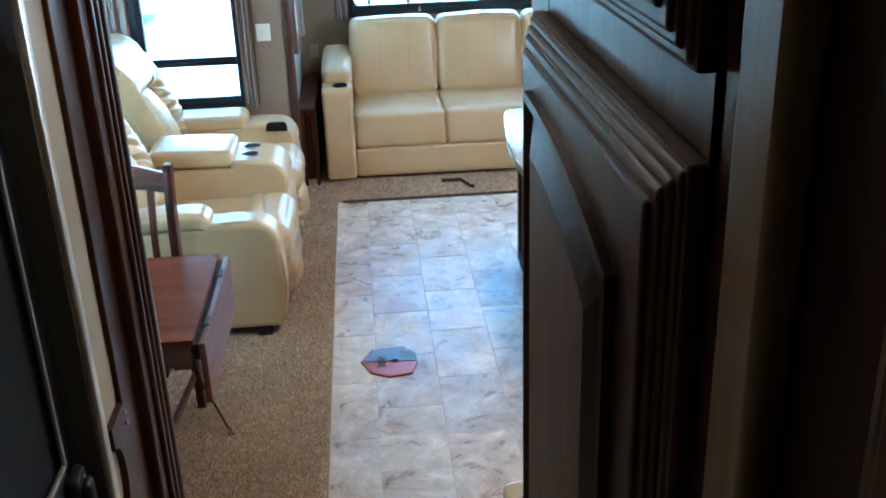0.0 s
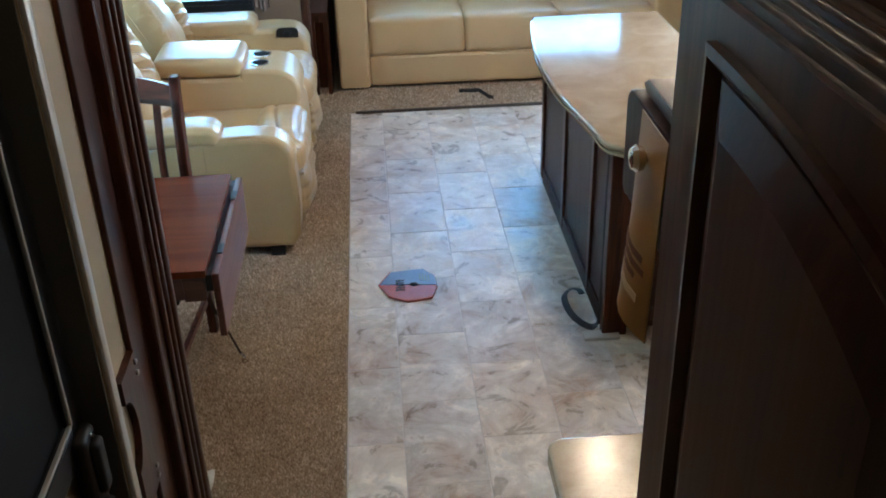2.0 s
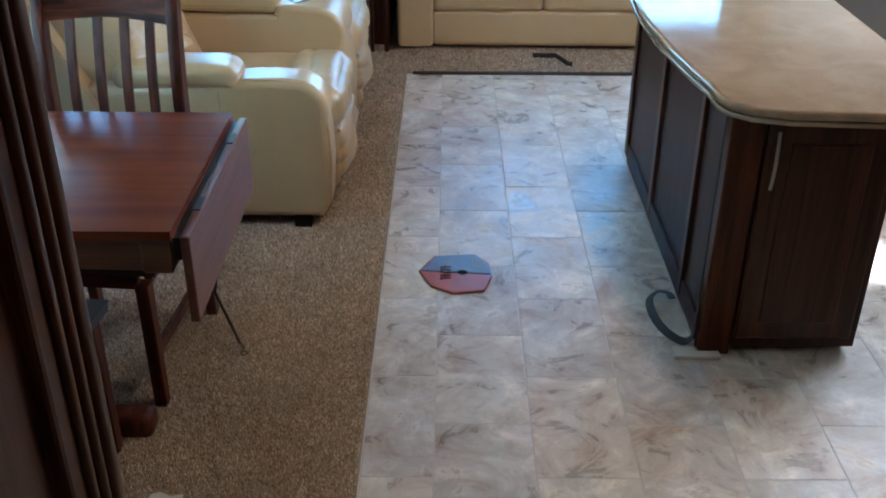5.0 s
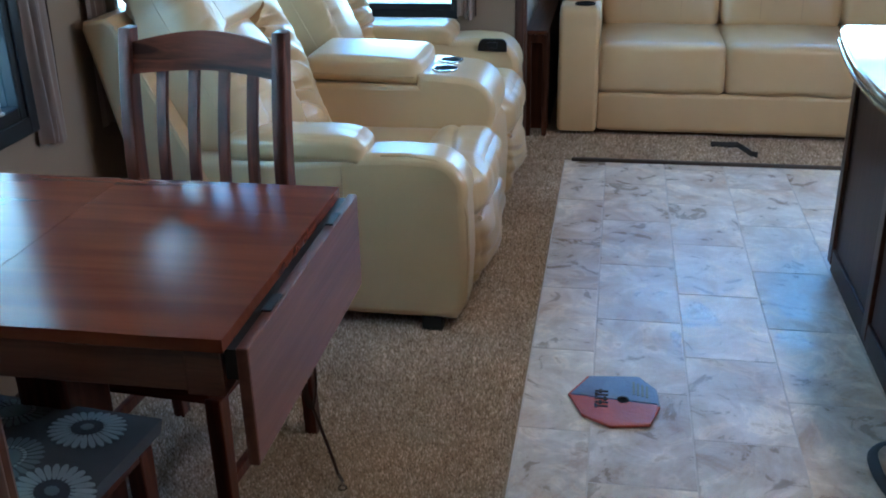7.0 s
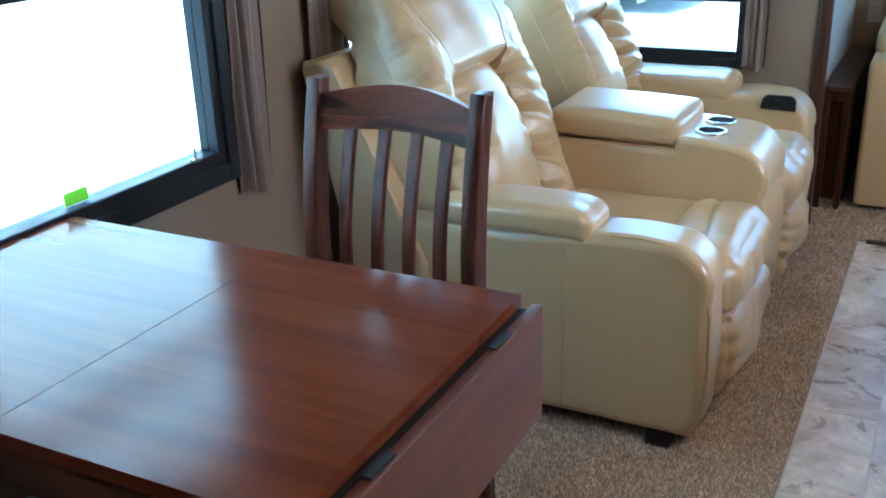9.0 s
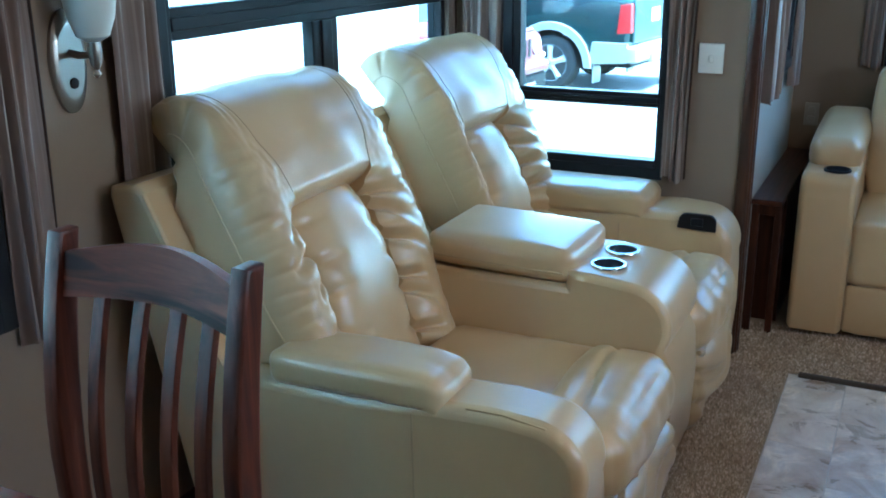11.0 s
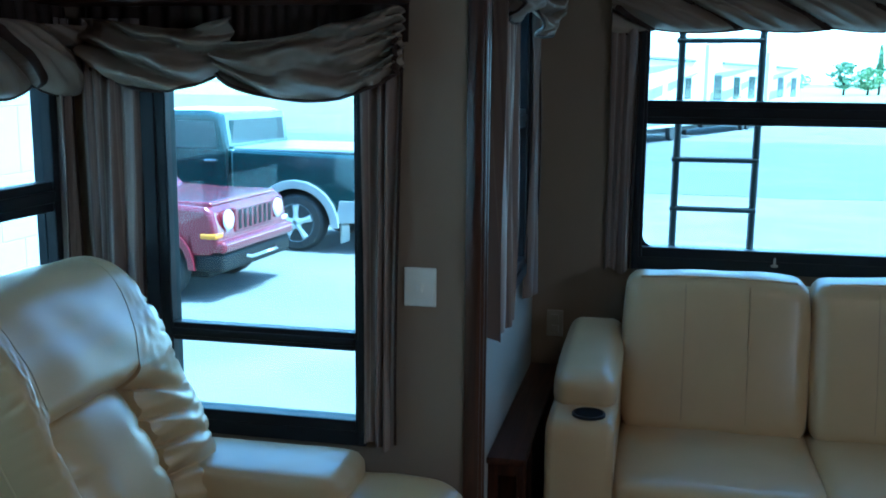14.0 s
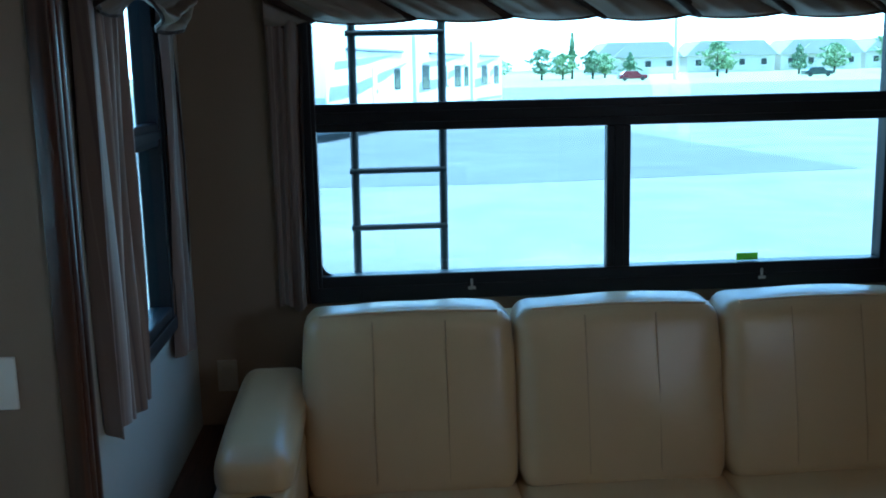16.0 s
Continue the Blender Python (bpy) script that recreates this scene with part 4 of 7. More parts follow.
def dining_chair(name, m, label):
    """Chair in its own axes: back at y = 0, seat towards -y, x across, z up."""
    c = thing(name, (0, 0, 0), label, "chair", "chairs round the dining table", m)
    W, D, SH = 0.190, 0.44, 0.455

    def back_y(z):
        t = max(0.0, (z - SH) / (1.05 - SH))
        return 0.035 * t * t + 0.012 * math.sin(math.pi * t) * -1.5

    for sx in (-1, 1):
        prof_out, prof_in = [], []
        for k in range(15):
            z = 1.05 * k / 14
            w = 0.019 + (0.006 * math.sin(math.pi * max(0, (z - 0.45)) / 0.6) if z > 0.45 else 0.0)
            y = back_y(z) if z > SH else 0.03 * (1 - z / SH)
            prof_out.append((y + w, z))
            prof_in.append((y - w, z))
        part("back_post", prism(prof_in + prof_out[::-1], "x", sx * W - 0.0165, sx * W + 0.0165, 0.005, 2), WOOD_CHAIR, c)
        part("front_leg", prism([(-D - 0.018, 0), (-D + 0.014, 0), (-D + 0.022, SH - 0.06), (-D - 0.022, SH - 0.06)], "x", sx * (W - 0.005) - 0.018, sx * (W - 0.005) + 0.018, 0.004), WOOD_CHAIR, c)
        part("side_rail", rbox(sx * W - 0.011, sx * W + 0.011, -D + 0.02, -0.005, SH - 0.075, SH - 0.02, 0.003), WOOD_CHAIR, c)
        part("stretcher", rbox(sx * W - 0.009, sx * W + 0.009, -D + 0.016, 0.0, 0.16, 0.19, 0.003), WOOD_CHAIR, c)
    part("front_rail", rbox(-W + 0.015, W - 0.015, -D - 0.014, -D + 0.010, SH - 0.075, SH - 0.02, 0.003), WOOD_RAIL, c)
    part("back_rail", rbox(-W + 0.015, W - 0.015, -0.012, 0.012, SH - 0.075, SH - 0.02, 0.003), WOOD_RAIL, c)
    # crest rail: bowed backwards and crowned
    def crest(u, v):
        x = -W + 0.012 + 2 * (W - 0.012) * u
        crown = 0.024 * math.sin(math.pi * u)
        z = 0.945 + (0.072 + crown) * v - 0.008 * math.sin(math.pi * u) * (1 - v) * -1
        return (x, back_y(z) + 0.03 * math.sin(math.pi * u), z)
    part("crest_rail", sheet(18, 4, crest, 0.021), WOOD_RAIL, c, "crest rail with bold oak grain", 50)
    part("lower_rail", rbox(-W + 0.015, W - 0.015, -0.012, 0.010, SH + 0.05, SH + 0.085, 0.004), WOOD_RAIL, c)
    for k in range(4):
        u = (k + 1) / 5
        x = -W + 2 * W * u
        pts = [(x, back_y(z) + 0.03 * math.sin(math.pi * u) * (z - 0.5) / 0.45 - 0.010 * math.sin(math.pi * (z - 0.5) / 0.45), z) for z in [0.52 + 0.44 * i / 8 for i in range(9)]]
        prof = [(p[1] - 0.007, p[2]) for p in pts] + [(p[1] + 0.007, p[2]) for p in pts[::-1]]
        part("slat", prism(prof, "x", x - 0.013, x + 0.013, 0.002), WOOD_CHAIR, c)

    def seat_z(x, y):
        u, v = min(1, abs(x) / 0.235), min(1, abs(y + 0.215) / 0.245)
        return SH + 0.003 + 0.028 * (1 - u ** 4) * (1 - v ** 4)

    def seat(u, v):
        x, y = -0.235 + 0.47 * u, -0.46 + 0.49 * v
        return (x, y, seat_z(x, y) - 0.006)
    bm = bmesh.new()
    n = 24
    g = [[bm.verts.new(Vector(seat(i / n, j / n)) + Vector((0, 0, 0.006))) for j in range(n + 1)] for i in range(n + 1)]
    for i in range(n):
        for j in range(n):
            bm.faces.new((g[i][j], g[i + 1][j], g[i + 1][j + 1], g[i][j + 1]))
    ex = bmesh.ops.extrude_face_region(bm, geom=bm.faces[:])
    for v in ex["geom"]:
        if isinstance(v, bmesh.types.BMVert):
            v.co.z = SH - 0.03
            v.co.x *= 0.97
    bmesh.ops.recalc_face_normals(bm, faces=bm.faces[:])
    s = part("seat", bm, SEAT_CLOTH, c, "charcoal cloth seat printed with pale flowers")
    spots = [(-0.135, -0.375, 0), (0.03, -0.39, 1), (0.165, -0.375, 0), (-0.06, -0.245, 1), (0.115, -0.235, 0), (-0.185, -0.20, 0), (0.01, -0.105, 2), (0.17, -0.09, 1), (-0.15, -0.06, 0)]
    for cx, cy, kind in spots:
        if kind == 0:
            part("flower_print", flower(cx, cy, seat_z, 0.028, 0.068, 26, 0.0115), PRINT_PALE, s)
            part("flower_heart", flower(cx, cy, seat_z, 0.006, 0.036, 20, 0.008, 0.001), PRINT_DARK, s)
            part("flower_eye", flower(cx, cy, seat_z, 0.0, 0.012, 10, 0.006, 0.0018), PRINT_GREY, s)
        elif kind == 1:
            part("flower_print", flower(cx, cy, seat_z, 0.036, 0.066, 26, 0.011), PRINT_GREY, s)
            part("flower_heart", flower(cx, cy, seat_z, 0.0, 0.030, 22, 0.0085, 0.001), PRINT_GREY, s)
            part("flower_eye", flower(cx, cy, seat_z, 0.030, 0.037, 26, 0.006, 0.0018), PRINT_PALE, s)
        else:
            part("flower_print", flower(cx, cy, seat_z, 0.040, 0.072, 26, 0.016), PRINT_DARK, s)
            part("flower_eye", flower(cx, cy, seat_z, 0.032, 0.044, 22, 0.0085, 0.0018), PRINT_PALE, s)
    return c


dining_chair("dining_chair", pose(-1.003, 3.272, 0, 0, 0, -4.5), "stained oak slat-back chair tucked at the table, flower print seat")
dining_chair("dining_chair", pose(-1.16, 2.20, 0, 0, 0, 174), "stained oak slat-back chair with a charcoal flower print seat")


# ---- double recliner ----
def wrinkle(p, q, amp, freq, seed, along=2):
    """Gathers of leather: small ridges across one direction."""
    t = p[along] * freq + 1.3 * noise.noise(Vector((p.x * 6 + seed, p.y * 6, p.z * 6)))
    return amp * 1.7 * (abs(math.sin(t * 0.5)) ** 0.7 - 0.65) * (0.65 + 0.45 * noise.noise(Vector((p.x * 9, p.y * 9 + seed, p.z * 9))))


def creases(seed, count, lo, hi):
    """Places, depths and slants of pinched folds."""
    rnd = random.Random(seed)
    return [(lo + (hi - lo) * (i + 0.3 + 0.5 * rnd.random()) / count, 0.6 + 0.5 * rnd.random(), rnd.uniform(-0.05, 0.05)) for i in range(count)]


def pinch(z, y, folds, width):
    """Depth of the folds at z, with y the slant's lever."""
    return sum(d * math.exp(-((z - zi - sl * y) / width) ** 2) for zi, d, sl in folds)


RE = thing("double_recliner", (-1.05, 4.75, 0), "cream leather double recliner with a central console", "recliner")


def arm_body(y0, y1):
    """Upholstered arm: a side profile in x and z, padded."""
    prof = [(-1.40, 0.05), (-0.52, 0.045), (-0.488, 0.10), (-0.478, 0.25), (-0.482, 0.38)] + arc(-0.60, 0.455, 0.118, -15, 88, 9) + [(-0.68, 0.578), (-0.80, 0.572), (-1.0, 0.55), (-1.40, 0.55)]
    return prism(prof, "y", y0, y1, 0.028, 4)


def pad(x0, x1, y0, y1, z0, z1, seed):
    def sh(p, q, n):
        p.z += 0.004 * math.sin(9 * p.x + seed) + 0.003 * noise.noise(Vector((p.x * 14, p.y * 14, seed)))
        if q.x > 0.6:
            p.z -= 0.012 * ((q.x - 0.6) / 0.4) ** 2
            p += n * wrinkle(p, q, 0.002, 60, seed, 1)
        return p
    return soft(x0, x1, y0, y1, z0, z1, 0.027, 0.007, 18, sh)


def arm(y0, y1, seed, rise=0.0):
    body = arm_body(y0, y1)
    for v in body.verts:
        v.co.z += rise * min(1.0, max(0.0, (v.co.z - 0.2) / 0.25))
    a = part("arm", body, LEATHER, RE)
    part("arm_pad", pad(-1.22, -0.792 + rise, y0 - 0.004, y1 + 0.004, 0.540 + rise, 0.622 + 1.4 * rise, seed), LEATHER, a)
    # stitched seams on the outer side
    for x in (-0.86,):
        part("seam", tube([(x, y0 - 0.0005, 0.06), (x + 0.004, y0 - 0.001, 0.3), (x, y0 - 0.0005, 0.54)], 0.0022, 6), SEAM, a)
    part("piping", tube([(px, y0 + 0.012, pz) for px, pz in [(-0.52, 0.06), (-0.492, 0.12), (-0.482, 0.26), (-0.486, 0.39), (-0.512, 0.50), (-0.572, 0.562), (-0.66, 0.574), (-0.74, 0.572)]], 0.0035, 6), LEATHER, a)
    return a


SEAM = surface("leather_stitch", (0.46, 0.33, 0.18), (0.40, 0.28, 0.15), 0.5)
arm(3.865, 4.03, 1.0)
arm(5.405, 5.63, 5.0, 0.022)


def cushion(path, edge_lo, edge_hi, s0, s1, height, nu, nv, low=-0.03):
    """A stuffed panel on a curved back: grid between two edges, with its own height, closed underneath."""
    bm = bmesh.new()
    top, bot = [], []
    for i in range(nu + 1):
        ra, rb = [], []
        for j in range(nv + 1):
            u, s = i / nu, s0 + (s1 - s0) * j / nv
            e = 0.5 - 0.5 * math.cos(math.pi * u)
            u2 = 0.5 * (u + e)
            vv = j / nv
            v2 = 0.5 * (vv + 0.5 - 0.5 * math.cos(math.pi * vv))
            s = s0 + (s1 - s0) * v2
            y = edge_lo(s) + (edge_hi(s) - edge_lo(s)) * u2
            o, n = path(s)
            q = o + n * height(u2, v2, s)
            ra.append(bm.verts.new((q.x, y, q.z)))
            q = o + n * (low(s) if callable(low) else low)
            rb.append(bm.verts.new((q.x, y, q.z)))
        top.append(ra)
        bot.append(rb)
    for i in range(nu):
        for j in range(nv):
            bm.faces.new((top[i][j], top[i + 1][j], top[i + 1][j + 1], top[i][j + 1]))
            bm.faces.new((bot[i][j], bot[i][j + 1], bot[i + 1][j + 1], bot[i + 1][j]))
    for j in range(nv):
        bm.faces.new((top[0][j], top[0][j + 1], bot[0][j + 1], bot[0][j]))
        bm.faces.new((top[nu][j + 1], top[nu][j], bot[nu][j], bot[nu][j + 1]))
    for i in range(nu):
        bm.faces.new((top[i + 1][0], top[i][0], bot[i][0], bot[i + 1][0]))
        bm.faces.new((top[i][nv], top[i + 1][nv], bot[i + 1][nv], bot[i][nv]))
    bmesh.ops.recalc_face_normals(bm, faces=bm.faces[:])
    return bm


def puff(u, p=2.6):
    """Rounded cushion section: 0 at the edges, 1 in the middle."""
    return max(0.0, 1 - abs(2 * u - 1) ** p) ** (1 / p)


def fold_places(seed, lo, hi, n):
    rnd = random.Random(seed)
    step = (hi - lo) / n
    return [lo] + [lo + step * (i + rnd.uniform(-0.36, 0.36)) for i in range(1, n)] + [hi]


def backrest(y0, y1, s0, s1, lum0, lum1, seed):
    """Reclined back: two gathered side bolsters, a head roll, a lumbar cushion and a hard shell behind."""
    foot, head = Vector((-1.13, 0, 0.40)), Vector((-1.49, 0, 1.082))
    up = (head - foot).normalized()
    out = Vector((up.z, 0, -up.x))
    length = (head - foot).length
    bend, R = 0.86, 0.075

    def path(s):
        if s <= bend:
            return foot + up * (s * length), out
        a = min(2.3, (s - bend) * length / R * 0.85)
        c = foot + up * (bend * length) - out * R
        n = out * math.cos(a) + up * math.sin(a)
        return c + n * R, n

    def place(bm):
        for v in bm.verts:
            base = foot + up * (v.co.z * length) + out * v.co.x
            v.co = Vector((base.x, v.co.y, base.z))
        return bm

    b = part("backrest", place(soft(-0.10, 0.03, y0 + 0.03, y1 - 0.03, -0.08, 0.93, 0.06, 0.0, 18)), LEATHER, RE)

    def ease(x):
        x = min(1.0, max(0.0, x))
        return x * x * (3 - 2 * x)

    def thick(s):
        """Stuffing over the frame: full at the head, thinner at the seat and round the back."""
        return 0.095 + 0.045 * ease(s / 0.5) + 0.006 * ease((s - 0.55) / 0.15) - 0.022 * ease((s - 0.76) / 0.14) - 0.040 * ease((s - 0.9) / 0.3)

    def seam_y(sg, s):
        """The stitched line between a side bolster and the middle, flaring over the head."""
        low, high = (lum0, y0 + 0.10) if sg < 0 else (lum1, y1 - 0.085)
        return low + (high - low) * ease((s - 0.60) / 0.46)

    def side_y(sg, s):
        inset = 0.05 * ease((0.4 - s) / 0.4) + 0.105 * ease((s - 0.78) / 0.40) ** 1.3
        return y0 + inset if sg < 0 else y1 - inset

    def edge_drop(k):
        """Rounded fall of the bolster towards its outer seam."""
        return (max(0.0, 1 - max(0.0, (k - 0.35) / 0.65) ** 2.6)) ** 0.5

    def swell(s, y):
        return 0.006 * noise.noise(Vector((s * 6 + seed, y * 8, 1.0)))

    rim = 0.035
    for sg in (-1, 1):
        rnd = random.Random(int(seed * 13) + sg)
        tucks = [(-0.02 + 0.68 * (i + rnd.uniform(0.2, 0.8)) / 7, rnd.uniform(0.5, 1.15), rnd.uniform(0.04, 0.20), rnd.uniform(0.35, 0.75)) for i in range(7)]
        nips = [(0.30 + 0.84 * (i + rnd.uniform(0.15, 0.85)) / 15, rnd.uniform(0.4, 1.0), rnd.uniform(-0.05, 0.05)) for i in range(15)]

        def bolster(u, v, s, sg=sg, tucks=tucks, nips=nips):
            k = u if sg > 0 else 1 - u
            t = thick(s)
            h = rim + (t - rim) * edge_drop(k)
            below = ease((0.665 - s) / 0.05)
            # inner edge tucks down beside the lumbar cushion, drawn into soft gathers
            tuck = max(0.0, 1 - k / 0.42)
            h -= below * 0.045 * tuck ** 2.0
            for si, d, sl, reach in tucks:
                x = (s - si + sl * k) / (0.011 + 0.022 * k)
                if abs(x) < 3.5:
                    fade = max(0.0, 1 - k / reach)
                    h -= 0.042 * d * below * fade ** 0.6 * math.exp(-abs(x) ** 1.5)
                    h += 0.010 * d * below * fade * math.exp(-(abs(x) - 2.0) ** 2)
            # sharp little nips along the outer seam
            near = ease((k - 0.42) / 0.4)
            for si, d, sl in nips:
                x = (s - si - sl * (1 - k)) / 0.0085
                if abs(x) < 3:
                    h -= 0.022 * d * near * math.exp(-x * x) * (0.35 + 0.65 * ease((s - 0.7) / 0.3))
            a, c = (seam_y(1, s), side_y(1, s)) if sg > 0 else (seam_y(-1, s), side_y(-1, s))
            return h + swell(s, a + (c - a) * k) + 0.0025 * noise.noise(Vector((s * 30 + seed, k * 9, sg))) * min(1.0, 5 * k)
        lo = (lambda s: seam_y(1, s)) if sg > 0 else (lambda s: side_y(-1, s))
        hi = (lambda s: side_y(1, s)) if sg > 0 else (lambda s: seam_y(-1, s))
        part("bolster", cushion(path, lo, hi, -0.02, 1.07, bolster, 30, 240, lambda s: -0.095 + 0.055 * ease((s - 0.74) / 0.12)), LEATHER, b, "", 60)

        def on(s, y, h):
            o, n = path(s)
            return (o + n * h).x, y, (o + n * h).z
        part("seam", tube([on(s, seam_y(sg, s), thick(s) + swell(s, seam_y(sg, s)) - 0.0005) for s in [0.68 + 0.38 * i / 24 for i in range(25)]], 0.0018, 5), SEAM, b)
        part("side_seam", tube([on(s, side_y(sg, s) - sg * 0.001, rim - 0.004) for s in [0.02 + 1.04 * i / 40 for i in range(41)]], 0.0030, 6), LEATHER, b)

    def head_roll(u, v, s):
        h = thick(s)
        low = ease(v / 0.16)
        h = h * (1 - max(0.0, 1 - v / 0.13) ** 2.4) ** 0.42 + 0.006 * math.sin(math.pi * u) * low
        return h + swell(s, seam_y(-1, s) + (seam_y(1, s) - seam_y(-1, s)) * u) * low
    part("head_cushion", cushion(path, lambda s: seam_y(-1, s), lambda s: seam_y(1, s), 0.635, 1.07, head_roll, 30, 60, -0.045), LEATHER, b, "", 60)
    flum = fold_places(int(seed * 5), -0.02, 0.66, 11)

    def lumbar(u, v, s):
        h = -0.02 + (thick(s) + 0.008) * puff(u, 2.8) * puff(0.04 + 0.92 * v, 4.5) + 0.012 * math.sin(math.pi * v)
        for n, si in enumerate(flum[1:-1]):
            out_l, out_r = max(0.0, 1 - u / 0.32), max(0.0, 1 - (1 - u) / 0.32)
            x = (s - si + 0.05 * u) / 0.016
            h -= 0.016 * math.exp(-abs(x) ** 1.5) * (out_l if n % 2 else out_r) ** 0.8
        return h + 0.005 * noise.noise(Vector((u * 3 + seed, s * 6, 5.0)))
    part("lumbar_cushion", cushion(path, lambda s: lum0 - 0.012, lambda s: lum1 + 0.012, -0.04, 0.66, lumbar, 28, 110), LEATHER, b, "", 180)
    # rear shell with a sloping top
    prof = [(-1.42, 0.12), (-1.27, 0.12), (-1.25, 0.42), (-1.505, 0.945), (-1.53, 0.965), (-1.60, 0.955), (-1.605, 0.93)]
    part("rear_shell", prism(prof, "y", s0, s1, 0.012, 3), LEATHER, b)
    part("seam", tube([(-1.505, s0 - 0.001, 0.945), (-1.38, s0 - 0.001, 0.69), (-1.26, s0 - 0.001, 0.44)], 0.0025, 6), SEAM, b)
    return b


backrest(3.915, 4.605, 3.842, 4.53, 4.045, 4.385, 2.0)
backrest(4.918, 5.595, 4.83, 5.58, 4.975, 5.33, 7.0)


def seat_unit(y0, y1, seed):
    yc = (y0 + y1) / 2

    def sh(p, q, n):
        p += n * (0.004 * noise.noise(Vector((p.x * 10 + seed, p.y * 10, p.z * 10))))
        return p
    s = part("seat_cushion", soft(-1.08, -0.63, y0, y1, 0.33, 0.463, 0.04, 0.012, 18, sh), LEATHER, RE)

    def foot(p, q, n):
        p += n * (0.006 * noise.noise(Vector((p.x * 8 + seed, p.y * 12, p.z * 8))))
        if q.z > 0.0:
            p += n * -0.0025 * pinch(q.y, q.x, rf, 0.07) * max(0.0, 0.4 + q.x)
        p += n * -0.010 * math.exp(-((q.x + 0.15 + 0.1 * math.sin(3 * q.y)) / 0.09) ** 2)
        return p
    rf = creases(int(seed * 11), 5, -0.95, 0.95)
    part("front_roll", soft(-0.70, -0.452, y0 + 0.004, y1 - 0.004, 0.30, 0.488, 0.075, 0.014, 36, foot), LEATHER, s)

    def panel(p, q, n):
        p.x += 0.03 * math.cos(q.z * 1.5) - 0.02
        p += n * (0.006 - 0.017 * pinch(q.z + 0.25 * math.sin(2.2 * q.y + seed), q.y, pf, 0.12))
        p += n * 0.008 * math.sin(4 * q.y + 2 * q.z + seed)
        return p
    pf = creases(int(seed * 3), 3, -0.7, 0.7)
    part("footrest_panel", soft(-0.62, -0.458, y0 + 0.006, y1 - 0.006, 0.07, 0.325, 0.05, 0.014, 32, panel), LEATHER, s)
    # pulled leather folds between roll and panel
    part("fold", tube([(-0.47, y0 + 0.02 + (y1 - y0 - 0.04) * k / 12, 0.318 + 0.012 * math.sin(k * 1.7 + seed)) for k in range(13)], [0.008 + 0.004 * math.sin(k * 2.1) for k in range(13)], 8), LEATHER, s)


seat_unit(4.025, 4.555, 3.0)
seat_unit(4.885, 5.41, 8.0)
con = part("console", prism([(-1.25, 0.05), (-0.50, 0.05), (-0.478, 0.12), (-0.47, 0.30), (-0.478, 0.42)] + arc(-0.60, 0.52, 0.118, -30, 85, 9) + [(-0.70, 0.648), (-0.76, 0.648), (-0.765, 0.61), (-1.25, 0.61)], "y", 4.55, 4.89, 0.02, 3), LEATHER, RE)


def lidshape(p, q, n):
    p.z += 0.012 * (1 - q.x) * 0.5
    return p


lid = part("console_lid", soft(-1.17, -0.752, 4.555, 4.895, 0.606, 0.698, 0.03, 0.008, 16, lidshape), LEATHER, con)
part("seam", tube([(-1.15, 4.553, 0.648), (-0.95, 4.549, 0.645), (-0.77, 4.553, 0.640)], 0.0025, 6), SEAM, lid)
for _y in (4.651, 4.787):
    cup = part("cup_holder", lathe([(0.039, 0.612), (0.039, 0.650), (0.0405, 0.6535), (0.0465, 0.6535), (0.048, 0.651), (0.048, 0.648)], (-0.676, _y, 0), "z", 32), CHROME, con, "chrome cup holder ring")
    part("well_disc", lathe([(0.0005, 0.6515), (0.0395, 0.6525), (0.0395, 0.648)], (-0.676, _y, 0), "z", 28), WELL_SHADE, cup, "flat black disc for the shaded cup well")
ctl = part("control_panel", prism([(-0.66, 0.552)] + arc(-0.63, 0.578, 0.026, 180, 90, 4) + arc(-0.56, 0.578, 0.026, 90, 0, 4) + [(-0.534, 0.548)], "y", 5.392, 5.408, 0.002), BLACK_SOFT, RE, "black recline control")
part("button", rbox(-0.615, -0.575, 5.386, 5.394, 0.565, 0.59, 0.003), BLACK, ctl)
for _y in (3.90, 4.7, 5.56):
    part("foot", rbox(-0.63, -0.565, _y - 0.03, _y + 0.03, 0.0, 0.055, 0.004), BLACK_SOFT, RE, "black foot")
part("base", rbox(-1.35, -0.53, 3.90, 5.60, 0.045, 0.12, 0.006), BLACK_SOFT, RE)
for _y in (3.90, 5.56):
    part("foot", rbox(-1.33, -1.27, _y - 0.03, _y + 0.03, 0.0, 0.055, 0.004), BLACK_SOFT, RE)

# ---- rear sofa ----
SO = thing("sofa", (0.75, 6.4, 0), "cream leather three-seat sofa under the rear window", "sofa")


def faint(seed, amp=0.004):
    def sh(p, q, n):
        return p + n * (amp * noise.noise(Vector((p.x * 7 + seed, p.y * 7, p.z * 7))))
    return sh


